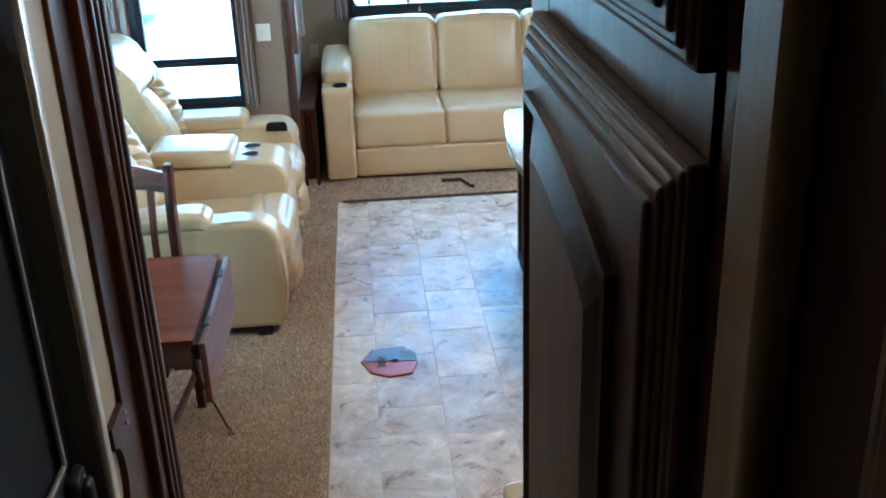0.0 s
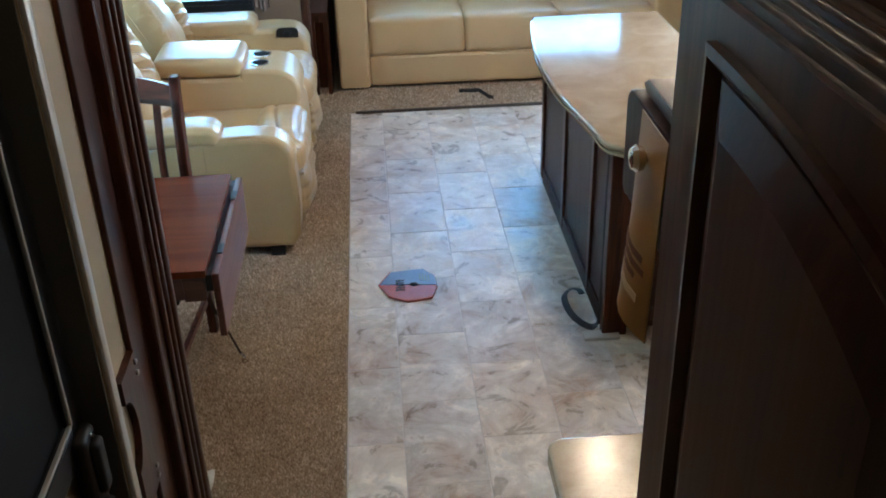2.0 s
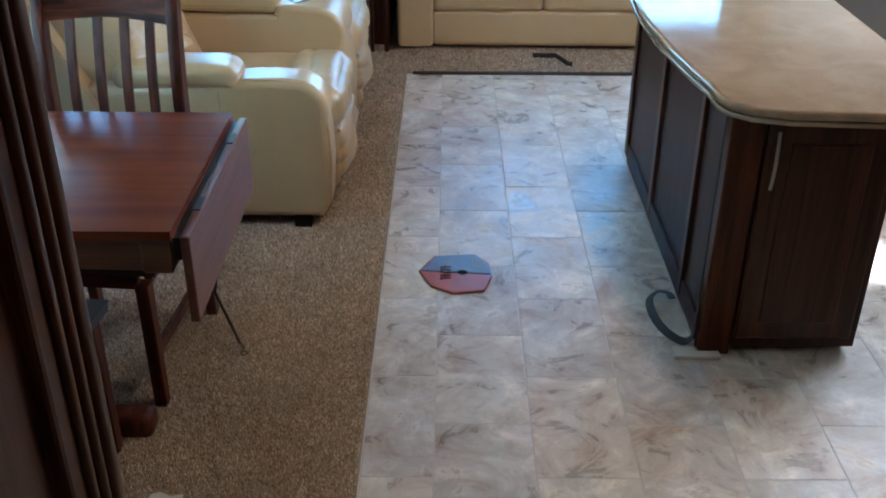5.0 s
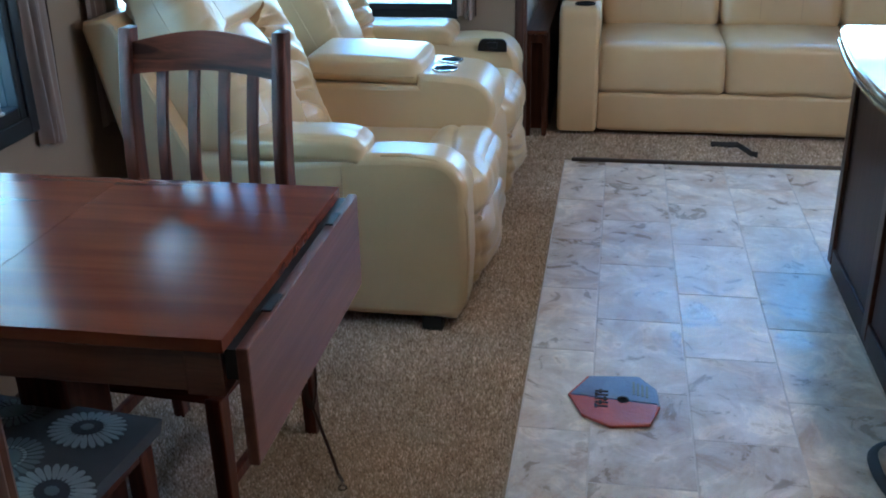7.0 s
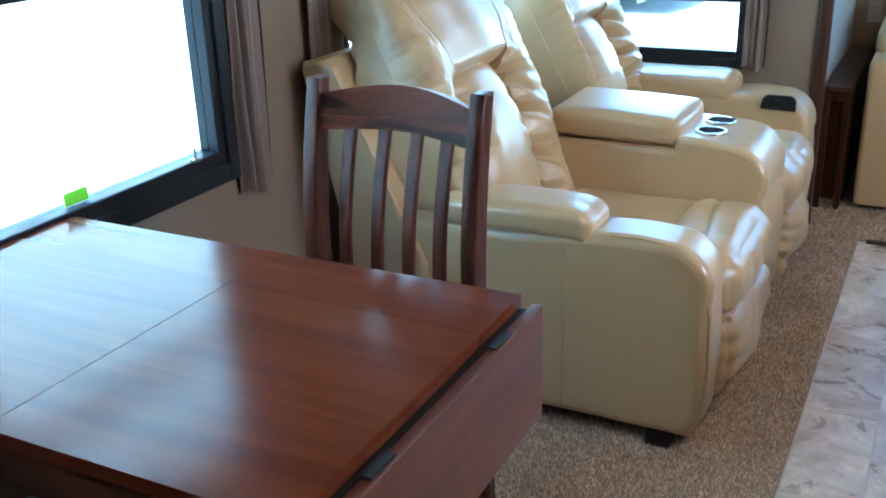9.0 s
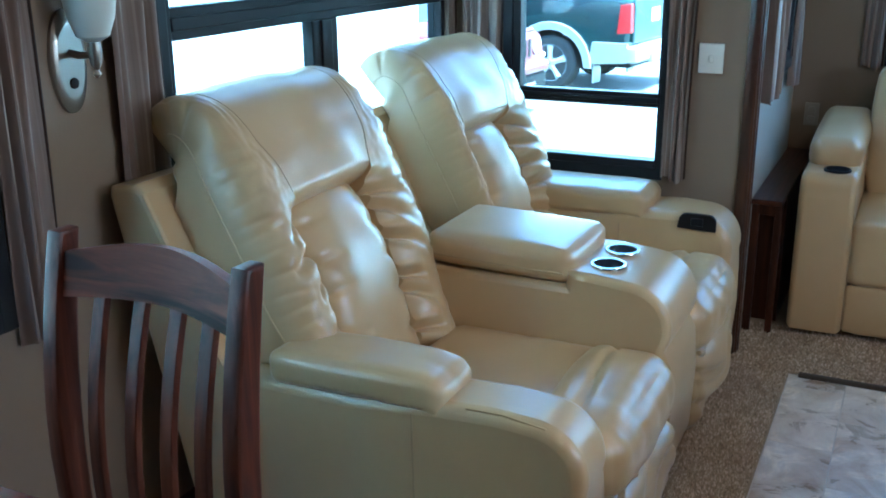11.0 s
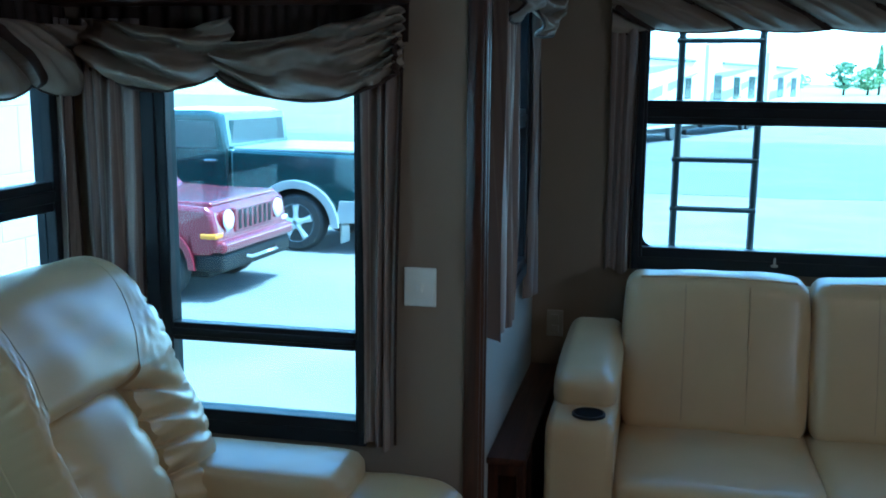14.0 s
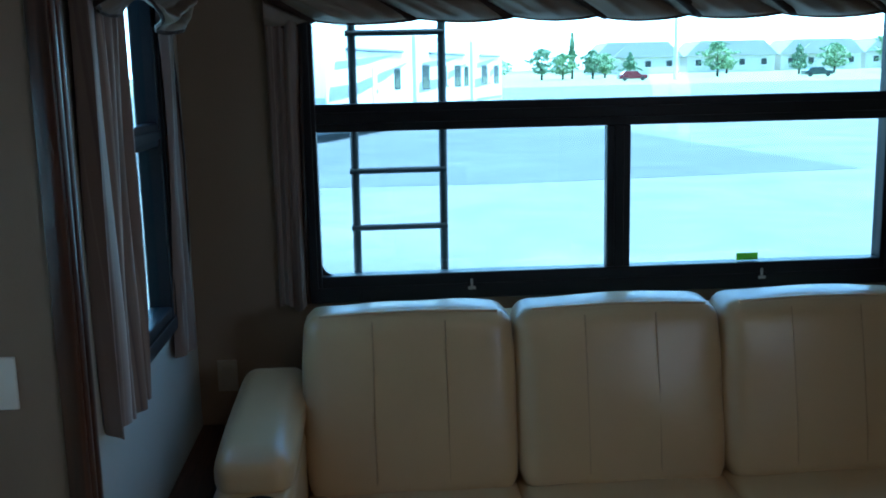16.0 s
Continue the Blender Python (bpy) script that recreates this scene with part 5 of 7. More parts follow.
SX0, SX1 = -0.15, 1.65
SW = (SX1 - SX0) / 3
part("base", rbox(SX0 - 0.01, SX1 + 0.01, 6.05, 6.86, 0.03, 0.30, 0.02, 3), LEATHER, SO)
part("front_panel", soft(SX0 + 0.002, SX1 - 0.002, 5.996, 6.10, 0.03, 0.226, 0.022, 0.004, 24, faint(2)), LEATHER, SO)
for k in range(3):
    a, b = SX0 + SW * k, SX0 + SW * (k + 1)
    part("seat_cushion", soft(a + 0.0005, b - 0.0005, 5.985, 6.62, 0.222, 0.466, 0.032, 0.012, 16, faint(k + 5, 0.007)), LEATHER, SO)

    def lean(p, q, n, kk=k):
        p.y += 0.05 * q.z
        p += n * (0.006 * noise.noise(Vector((p.x * 6 + kk * 3, p.y * 6, p.z * 6))))
        if q.z > 0.9:
            p.z += 0.006 * math.cos(q.x * 1.5)
        return p
    bc = part("back_cushion", soft(a + 0.006, b - 0.006, 6.53, 6.71, 0.45, 0.955, 0.045, 0.012, 18, lean), LEATHER, SO)
    part("piping", tube([(a + 0.05 + (b - a - 0.10) * i / 14, 6.59, 0.958 + 0.008 * math.sin(math.pi * i / 14)) for i in range(15)], 0.0045, 6), LEATHER, bc)
    for f in (0.33, 0.67):
        x = a + (b - a) * f
        part("seam", tube([(x, 6.528 - 0.0106 * (1 - ((z - 0.7025) / 0.2525) ** 2) + 0.05 * (z - 0.7025) / 0.2525, z) for z in [0.50 + 0.44 * i / 10 for i in range(11)]], 0.0017, 6), SEAM, bc)
part("back_frame", rbox(SX0 - 0.004, SX1 + 0.004, 6.70, 6.88, 0.10, 0.90, 0.03, 3), LEATHER, SO)
for sx in (0, 1):
    x0, x1 = (-0.345, -0.148) if sx == 0 else (1.648, 1.845)
    am = part("arm", prism([(5.985, 0.03), (5.978, 0.10), (5.975, 0.55)] + arc(6.03, 0.588, 0.052, 180, 100, 5) + [(6.13, 0.642), (6.86, 0.642), (6.86, 0.03)], "x", x0, x1, 0.022, 4), LEATHER, SO)
    def armlid(p, q, n):
        p.z += 0.02 * q.y + 0.003 * noise.noise(Vector((p.x * 9, p.y * 9, 3)))
        return p
    part("arm_pad", soft(x0 + 0.004, x1 - 0.004, 6.14, 6.78, 0.635, 0.752, 0.045, 0.008, 14, armlid), LEATHER, am)
    cx = (x0 + x1) / 2 + 0.02
    part("well_disc", lathe([(0.0005, 0.6455), (0.042, 0.646), (0.044, 0.641)], (cx, 6.062, 0), "z", 28), WELL_SHADE, am, "flat black disc for the shaded cup well")
    part("cup_ring", lathe([(0.042, 0.640), (0.043, 0.648), (0.047, 0.6485), (0.049, 0.646), (0.049, 0.640)], (cx, 6.062, 0), "z", 28), BLACK, am)
    part("seam", tube([((x0 if sx else x1), 5.99, 0.05), ((x0 if sx else x1), 5.985, 0.5)], 0.002, 5), SEAM, am)

et = thing("end_table", (-0.45, 6.4, 0), "dark wood end table beside the sofa", "end table")
part("top", rbox(BODY_X, -0.392, 5.93, REAR_Y, 0.515, 0.535, 0.004), WOOD_CAB_Y, et)
part("front", join(rbox(BODY_X, BODY_X + 0.03, 5.96, 5.98, 0, 0.515, 0.003), rbox(-0.42, -0.394, 5.96, 5.98, 0, 0.515, 0.003), rbox(BODY_X, -0.394, 5.961, 5.979, 0.47, 0.515, 0.003)), WOOD_CAB, et)
part("shelf_back", rbox(BODY_X, -0.394, 6.1, REAR_Y, 0.0, 0.515, 0.002), WOOD_CAB, et)


# ---- curtains, valances, wall fittings ----
def curtain(name, axis, at, s, a0, a1, z0, z1, folds, material, label, pinch=0.0):
    """A hanging striped panel: pleats across, gathered a little towards the hem. s points indoors."""
    amp = min(0.022, 0.32 * (a1 - a0) / folds)
    mid = (a0 + a1) / 2

    def f(u, v):
        k = 1 - pinch * v
        a = mid + (a0 + (a1 - a0) * u - mid) * k + 0.006 * math.sin(3 * v + 2 * u)
        ph = folds * (u + 0.07 * math.sin(6.3 * u + 4.7 * a0) + 0.03 * math.sin(14.0 * u + a0))
        d = 0.03 + amp * (0.7 + 0.4 * math.sin(5 * u + 9 * a0)) * math.sin(2 * math.pi * ph + 0.8 * math.sin(3 * v)) + 0.006 * math.sin(11 * u + 5 * v)
        z = z1 + (z0 - z1) * v + 0.012 * math.sin(7 * u) * v
        return (at + s * d, a, z) if axis == "x" else (a, at + s * d, z)
    c = thing(name, (at, mid, z0) if axis == "x" else (mid, at, z0), label, "curtain", "striped window curtains")
    part("cloth", sheet(max(24, folds * 14), 16, f, 0.003), material, c)

    part("hem", tube([f(1.0, v / 12) for v in range(13)], 0.004, 6), SWAG_DARK, c)
    return c


curtain("curtain", "x", SLIDE_X, 1, 3.565, 3.70, 0.665, 1.75, 3, CURTAIN_Y, "taupe striped curtain beside the dining window", 0.1)
curtain("curtain", "x", SLIDE_X, 1, 3.90, 4.07, 0.62, 1.75, 4, CURTAIN_Y, "taupe striped curtain behind the recliner", 0.1)
curtain("curtain", "x", SLIDE_X, 1, 5.615, 5.69, 0.66, 1.75, 2, CURTAIN_Y, "narrow taupe curtain in the slide-out corner")
curtain("curtain", "y", SLIDE_Y1, -1, -1.575, -1.405, 0.66, 1.75, 4, CURTAIN_X, "taupe striped curtain in the slide-out corner", 0.05)
curtain("curtain", "y", SLIDE_Y1, -1, -0.80, -0.695, 0.64, 1.74, 3, CURTAIN_X, "long taupe striped curtain beside the tall window", 0.12)
curtain("curtain", "x", BODY_X, 1, 5.80, 6.15, 0.90, 1.95, 5, CURTAIN_Y, "long striped curtain by the ribbed trim post", 0.25)
curtain("curtain", "x", BODY_X, 1, 6.53, 6.70, 0.87, 1.95, 3, CURTAIN_Y, "striped curtain on the far side of the side window", 0.1)
curtain("curtain", "y", REAR_Y, -1, -0.245, -0.14, 0.915, 1.95, 3, CURTAIN_X, "striped curtain beside the rear window", 0.1)
curtain("curtain", "y", REAR_Y, -1, 1.71, 1.80, 0.915, 1.95, 3, CURTAIN_X, "striped curtain at the rear window's kitchen side", 0.1)


def shaded_header(t, axis, at, s, a0, a1, z0, z1, seed):
    """Shirred band behind and above the swags, coloured dark for the shade there."""
    def f(u, v):
        d = 0.016 + 0.006 * math.sin(2 * math.pi * u * (a1 - a0) / 0.045 + 4 * math.sin(9 * u + seed)) + 0.008 * v
        a, z = a0 + (a1 - a0) * u, z1 + (z0 - z1) * v
        return (at + s * d, a, z) if axis == "x" else (a, at + s * d, z)
    part("shaded_header", sheet(int((a1 - a0) / 0.006), 6, f, 0.003), SWAG_DARK, t, "gathered band, coloured dark for the shade at the top", 60)


def valance(name, axis, at, s, a0, a1, ztop, zbot, swags, label, seed=0.0, deep=0.075, scallop=0.026):
    """A twisted swag: stuffed slanting rolls that overlap, each edged with a dark band. s points indoors."""
    rnd = random.Random(int(seed * 10))
    full = [rnd.uniform(0.8, 1.2) for _ in range(swags + 4)]
    drop = [rnd.uniform(-0.3, 1.0) for _ in range(swags + 4)]
    zs = ztop - 0.07

    def f(u, v):
        w0 = min(swags - 1e-6, max(0.0, (u + 0.02 * math.sin(7.0 * u + seed) * math.sin(math.pi * u)) * swags))
        w = w0 - 0.95 * (v - 0.5) + 1.0
        i = int(math.floor(w))
        k = w - i
        g = full[i % len(full)]
        # one roll: swells from under its neighbour, then turns in
        over = math.sin(math.pi * min(1.0, 0.10 + 0.9 * k) ** 0.8) ** 0.7
        ridge = 0.5 + 0.5 * math.sin(2 * math.pi * (1.9 * k ** 1.2 + 0.55 * v + 0.37 * i))
        fine = 0.5 + 0.5 * math.sin(2 * math.pi * (4.3 * k - 0.9 * v * g + 0.61 * i + seed))
        a = a0 + (a1 - a0) * u
        hem = zbot + scallop * (1.1 - 1.3 * math.sin(math.pi * (w % 1.0)) ** 0.8) - 0.6 * scallop * drop[i % len(drop)]
        z = zs + (hem - zs) * v
        body = math.sin(math.pi * min(1.0, 0.10 + v * 0.92)) ** 0.55
        d = 0.020 + deep * body * (0.10 + 0.90 * over * g) + (0.020 * ridge ** 1.6 + 0.010 * fine ** 2.0) * (0.25 + 0.75 * body) * over
        d += 0.012 * noise.noise(Vector((u * 15 + seed, v * 4, seed)))
        return (at + s * d, a, z) if axis == "x" else (a, at + s * d, z)
    mid = (a0 + a1) / 2
    t = thing(name, (at, mid, zbot) if axis == "x" else (mid, at, zbot), label, "valance", "twisted window valances")
    part("cloth", sheet(int(swags * 64), 44, f, 0.004), SWAG, t, "", 60)
    shaded_header(t, axis, at, s, a0, a1, zs - 0.03, ztop, seed)
    part("trim", tube([f(u / (swags * 24), 1.0) for u in range(swags * 24 + 1)], 0.0045, 6), SWAG_DARK, t, "dark brown hem trim", 60)
    lift = Vector((s * 0.004, 0, 0)) if axis == "x" else Vector((0, s * 0.004, 0))
    for n in range(1, swags + 1):
        line = []
        for m in range(25):
            v = m / 24
            u = (n - 1 + 0.95 * (v - 0.5) + 0.04) / swags
            if 0.005 < u < 0.995:
                line.append(Vector(f(u, v)) + lift)
        if len(line) > 4:
            part("twist_band", tube(line, [0.014 if 0 < q < len(line) - 1 else 0.008 for q in range(len(line))], 8, 0.35), SWAG_DARK, t, "dark brown edging between the folds", 60)
    return t


def draped(name, axis, at, s, a0, a1, ztop, zbot, label, seed=0.0, knot=1):
    """Hanging swags with catenary folds, drawn up into a ruffled knot at one or both ends."""
    t = thing(name, (at, (a0 + a1) / 2, zbot) if axis == "x" else ((a0 + a1) / 2, at, zbot), label, "valance", "twisted window valances")
    zs = ztop - 0.035
    cuts = (a0, a0 + 0.46 * (a1 - a0), a1)
    shaded_header(t, axis, at, s, a0, a1, zs - 0.06, ztop, seed)
    for n in range(2):
        b0, b1 = cuts[n] - (0.02 if n else 0.0), cuts[n + 1] + (0.0 if n else 0.025)
        tied = (n == 1) == (knot == 1)

        def f(u, v, n=n, b0=b0, b1=b1, tied=tied):
            q = u if n else 1 - u
            sag = math.sin(math.pi * (0.06 + 0.90 * u)) ** (0.55 if tied else 0.8)
            pull = q ** 5 if tied else 0.0
            # folds hang from the ends and fan open in the middle
            low = zbot + (0.0 if n else 0.02)
            end = zs - (0.10 if not tied or q < 0.5 else 0.085)
            hem = end + (low - end) * sag
            top = zs + 0.02 * pull - 0.05 * (1 - q) * math.sin(math.pi * u) - (0.06 * (1 - q) ** 2 if n else 0.0)
            z = top + (hem - top) * v
            ph = 2.5 * v + 0.55 * math.sin(2.4 * u + seed + n) + 0.7 * u * (1 if n else -1) + 0.5 * noise.noise(Vector((u * 3 + seed, v * 2, n + 5)))
            fold = (0.5 + 0.5 * math.sin(2 * math.pi * ph)) ** 1.4
            fan = 0.35 + 0.65 * math.sin(math.pi * u) ** 0.6
            d = 0.022 + 0.065 * math.sin(math.pi * min(1.0, 0.12 + 0.84 * v)) ** 0.7 * fan + 0.044 * fold * (0.45 + 0.55 * fan)
            d += pull * (0.018 + 0.020 * math.sin(2 * math.pi * (7.0 * v + 1.3 * u)) + 0.012 * math.sin(46 * v + 60 * u))
            d += 0.028 * noise.noise(Vector((u * 5 + seed, v * 3.5, n))) + 0.005 * noise.noise(Vector((u * 16 + seed, v * 12, n)))
            a = b0 + (b1 - b0) * u
            d += 0.012 if n else 0.0
            return (at + s * d, a, z) if axis == "x" else (a, at + s * d, z)
        part("swag", sheet(72, 56, f, 0.004), SWAG, t, "", 60)
        part("trim", tube([f(k / 40, 1.0) for k in range(41)], 0.0055, 6), SWAG_DARK, t, "dark brown hem trim", 60)
        if tied:
            part("tail_band", tube([f(0.97 if n else 0.03, k / 20) for k in range(9, 21)], 0.018, 8, 0.4), SWAG_DARK, t, "dark brown band below the knot", 60)
    return t


valance("valance", "x", SLIDE_X, 1, 3.95, 5.70, 1.80, 1.562, 6, "taupe satin twisted valance above the recliners", 0.4, 0.085)
valance("valance", "x", SLIDE_X, 1, 2.0, 3.70, 1.80, 1.535, 5, "taupe satin twisted valance above the dining window", 2.0, 0.085)
draped("valance", "y", SLIDE_Y1, -1, -1.56, -0.675, 1.785, 1.545, "taupe satin draped valance knotted over the tall window", 1.1)
valance("valance", "y", REAR_Y, -1, -0.24, 1.80, 2.00, 1.772, 7, "taupe satin twisted valance over the rear window", 3.0, 0.085, 0.010)
draped("valance", "x", BODY_X, 1, 5.80, 6.70, 1.99, 1.735, "taupe satin draped valance knotted over the side window", 4.2, -1)

oh = thing("overhead_cabinet", (-1.1, 5.6, 1.78), "dark cherry overhead cabinet with a moulded ledge", "cabinet")
part("body", rbox(SLIDE_X + 0.004, -0.72, 5.585, SLIDE_Y1 - 0.004, 1.80, 2.115, 0.003), WOOD_CAB_X, oh)
part("face_panel", rbox(SLIDE_X + 0.05, -0.77, 5.57, 5.586, 1.835, 2.10, 0.006, 3), WOOD_CAB_X, oh)
part("ledge", join(rbox(SLIDE_X + 0.004, -0.675, 5.545, SLIDE_Y1 - 0.004, 1.782, 1.80, 0.008, 3), rbox(SLIDE_X + 0.004, -0.69, 5.56, 5.60, 1.80, 1.815, 0.006, 3)), WOOD_CAB_X, oh)
of = thing("overhead_cabinet", (-1.58, 3.9, 1.80), "dark cherry valance shelf along the slide-out wall", "cabinet")
part("shelf", rbox(SLIDE_X + 0.002, SLIDE_X + 0.115, 1.9, 5.54, 1.805, 1.825, 0.006, 3), WOOD_CAB_Y, of)
part("fascia", rbox(SLIDE_X + 0.085, SLIDE_X + 0.105, 1.9, 5.54, 1.825, 2.118, 0.003), WOOD_CAB_Y, of)

# sconce between the windows
sc = thing("wall_sconce", (SLIDE_X, 3.80, 1.2), "nickel wall sconce with a frosted glass shade", "wall lamp")


def oval(r, x, zc=1.235, h=0.11):
    return [(x, 3.80 + r * math.cos(radians(a)), zc + h * r / 0.05 * math.sin(radians(a))) for a in range(0, 360, 15)]


bm = bmesh.new()
_l = [[bm.verts.new(p) for p in oval(r, x)] for r, x in ((0.05, SLIDE_X), (0.05, SLIDE_X + 0.008), (0.044, SLIDE_X + 0.014), (0.036, SLIDE_X + 0.016))]
for a, b in zip(_l, _l[1:]):
    for k in range(24):
        bm.faces.new((a[k], a[(k + 1) % 24], b[(k + 1) % 24], b[k]))
bm.faces.new(_l[-1])
bmesh.ops.recalc_face_normals(bm, faces=bm.faces[:])
part("wall_plate", bm, NICKEL, sc)
part("switch", lathe([(0.012, 0.0), (0.011, 0.004), (0.002, 0.006)], (SLIDE_X + 0.016, 3.80, 1.19), "x", 16), BLACK_SOFT, sc)
part("arm", tube([(SLIDE_X + 0.01, 3.80, 1.255), (SLIDE_X + 0.04, 3.80, 1.25), (SLIDE_X + 0.075, 3.80, 1.252), (SLIDE_X + 0.085, 3.80, 1.262)], 0.008, 10), NICKEL, sc)
part("finial", lathe([(0.002, 1.205), (0.009, 1.212), (0.005, 1.222), (0.012, 1.235), (0.015, 1.262), (0.012, 1.285)], (SLIDE_X + 0.085, 3.80, 0), "z", 16), NICKEL, sc)
part("shade", lathe([(0.014, 1.280), (0.034, 1.292), (0.048, 1.33), (0.056, 1.38), (0.065, 1.44), (0.062, 1.44), (0.053, 1.38), (0.044, 1.33), (0.03, 1.297), (0.012, 1.286)], (SLIDE_X + 0.085, 3.80, 0), "z", 28), FROST, sc, "frosted white glass shade")


def plate(name, axis, at, s, a0, a1, z0, z1, material, label, toggle):
    t = thing(name, (at, (a0 + a1) / 2, z0) if axis == "x" else ((a0 + a1) / 2, at, z0), label, name.replace("_", " "))
    part("cover", win_part(axis, at, a0, a1, z0, z1, min(0, 0.007 * s), max(0, 0.007 * s), 0.003), material, t)
    am, zm = (a0 + a1) / 2, (z0 + z1) / 2
    if toggle:
        part("toggle", win_part(axis, at, am - 0.008, am + 0.008, zm - 0.014, zm + 0.010, min(0, 0.014 * s), max(0, 0.014 * s), 0.003), material, t)
    else:
        for dz in (-0.021, 0.021):
            part("socket", win_part(axis, at, am - 0.015, am + 0.015, zm + dz - 0.014, zm + dz + 0.014, min(0, 0.0095 * s), max(0, 0.0095 * s), 0.003), material, t)
    return t


plate("light_switch", "y", SLIDE_Y1, -1, -0.69, -0.605, 1.02, 1.122, WHITE, "white light switch plate on the slide-out end wall", True)
plate("wall_socket", "y", REAR_Y, -1, -0.447, -0.385, 0.645, 0.746, IVORY, "tan wall socket beside the sofa", False)

# ceiling lights over the island
for _x, _y in ((0.80, 2.98), (0.80, 3.39), (0.80, 4.6), (-0.2, 1.3)):
    cl = thing("ceiling_light", (_x, _y, TOP), "round warm ceiling light in a nickel ring", "ceiling light", "ceiling lights")
    part("ring", lathe([(0.06, TOP), (0.085, TOP), (0.085, TOP - 0.012), (0.07, TOP - 0.02), (0.06, TOP - 0.015)], (_x, _y, 0), "z", 24), NICKEL, cl)
    part("lens", lathe([(0.001, TOP - 0.018), (0.058, TOP - 0.014), (0.058, TOP - 0.004)], (_x, _y, 0), "z", 24), GLOW_HALL if _y < 2 else GLOW, cl, "glowing warm lens")

# ---- small things on the floor ----
RED_FILM = surface("red_film", (0.48, 0.13, 0.085), (0.36, 0.075, 0.05), 0.2, 60, 14, 0.4, 0.004)
# blue paled towards grey to stand for glare on the shiny film
BLUE_FILM = surface("blue_film", (0.22, 0.26, 0.36), (0.13, 0.16, 0.26), 0.16, 60, 14, 0.4, 0.004)
bag = thing("printed_package", (-0.03, 3.535, 0), "octagonal red and blue shiny printed package lying on the tiles", "package")
OC = [(-0.154, 3.55), (-0.105, 3.648), (0.034, 3.662), (0.080, 3.60), (0.087, 3.515), (0.060, 3.427), (-0.038, 3.408), (-0.112, 3.452)]


def oct_slab(pts, z0, z1, r=0.004):
    return prism(pts, "z", z0, z1, r, 2)


part("red_sheet", oct_slab([(-0.154, 3.548), (0.087, 3.524), (0.060, 3.427), (-0.038, 3.408), (-0.112, 3.452)], 0.001, 0.011), RED_FILM, bag)
part("blue_sheet", oct_slab([(-0.154, 3.5505), (-0.105, 3.648), (0.034, 3.662), (0.080, 3.60), (0.087, 3.5265)], 0.001, 0.011), BLUE_FILM, bag)
for k in range(8):
    p, q = OC[k], OC[(k + 1) % 8]
    part("edge", tube([(p[0], p[1], 0.006), (q[0], q[1], 0.006)], 0.005, 6), RED_FILM if k in (0, 4, 5, 6, 7) else BLUE_FILM, bag)
for k in range(5):
    part("letter_bar", join(rbox(-0.085, -0.048, 3.492 + 0.019 * k, 3.499 + 0.019 * k, 0.0105, 0.0125, 0), rbox(-0.085 + 0.012 * (k % 3), -0.077 + 0.012 * (k % 3), 3.486 + 0.019 * k, 3.505 + 0.019 * k, 0.0105, 0.0127, 0)), PRINT_DARK, bag)
part("mark", lathe([(0.017, 0.0112), (0.017, 0.0122), (0.011, 0.0122), (0.011, 0.0112)], (-0.008, 3.535, 0), "z", 20), PRINT_DARK, bag)
for k in range(4):
    part("text_bar", rbox(0.018 + 0.012 * k, 0.024 + 0.012 * k, 3.565 - 0.004 * k, 3.63 - 0.006 * k, 0.0105, 0.0118, 0), PRINT_GREY, bag)

ls = thing("leash", (-0.72, 3.15, 0), "brown strap with a metal clip hanging from the table", "strap")
part("loop", tube(flow([(-0.80, 3.245, 0.30), (-0.785, 3.22, 0.33), (-0.765, 3.19, 0.30), (-0.755, 3.17, 0.22), (-0.765, 3.16, 0.16), (-0.785, 3.17, 0.20), (-0.80, 3.21, 0.27)]), 0.009, 8, 0.3), LEASH, ls)
part("tail", tube([(-0.765, 3.16, 0.16), (-0.735, 3.13, 0.11), (-0.70, 3.09, 0.06), (-0.682, 3.065, 0.035)], 0.008, 8, 0.35), LEASH, ls)
part("clip", join(tube([(-0.682, 3.065, 0.035), (-0.668, 3.053, 0.022)], 0.006, 8), tube([(-0.668 + 0.010 * math.cos(a), 3.045 + 0.010 * math.sin(a), 0.014) for a in [k * math.pi / 5 for k in range(11)]], 0.0025, 6)), CHROME, ls)
pp = thing("paper_scrap", (-0.74, 2.38, 0.012), "crumpled white scrap lying on the carpet", "paper")
part("scrap", sheet(6, 6, lambda u, v: (-0.785 + 0.085 * u, 2.435 - 0.10 * v - 0.01 * u, 0.02 + 0.012 * math.sin(5 * u + 3 * v) ** 2), 0.0015), WHITE, pp)
DARK_STRIP = surface("dark_strip", (0.03, 0.02, 0.014), (0.05, 0.034, 0.024), 0.6)
single("trim_floor_strip", rbox(-0.25, 1.9, 5.60, 5.622, -0.004, 0.014, 0.005), DARK_STRIP, "dark strip between tiles and rear carpet", "trim", "structure")
sb = thing("loose_strap", (0.55, 5.78, 0.012), "black strap lying on the carpet before the sofa", "strap")
part("webbing", tube([(0.40, 5.88, 0.016), (0.47, 5.862, 0.02), (0.52, 5.85, 0.026), (0.55, 5.80, 0.02), (0.575, 5.735, 0.018), (0.60, 5.73, 0.016)], 0.014, 8, 0.3), WEB, sb)


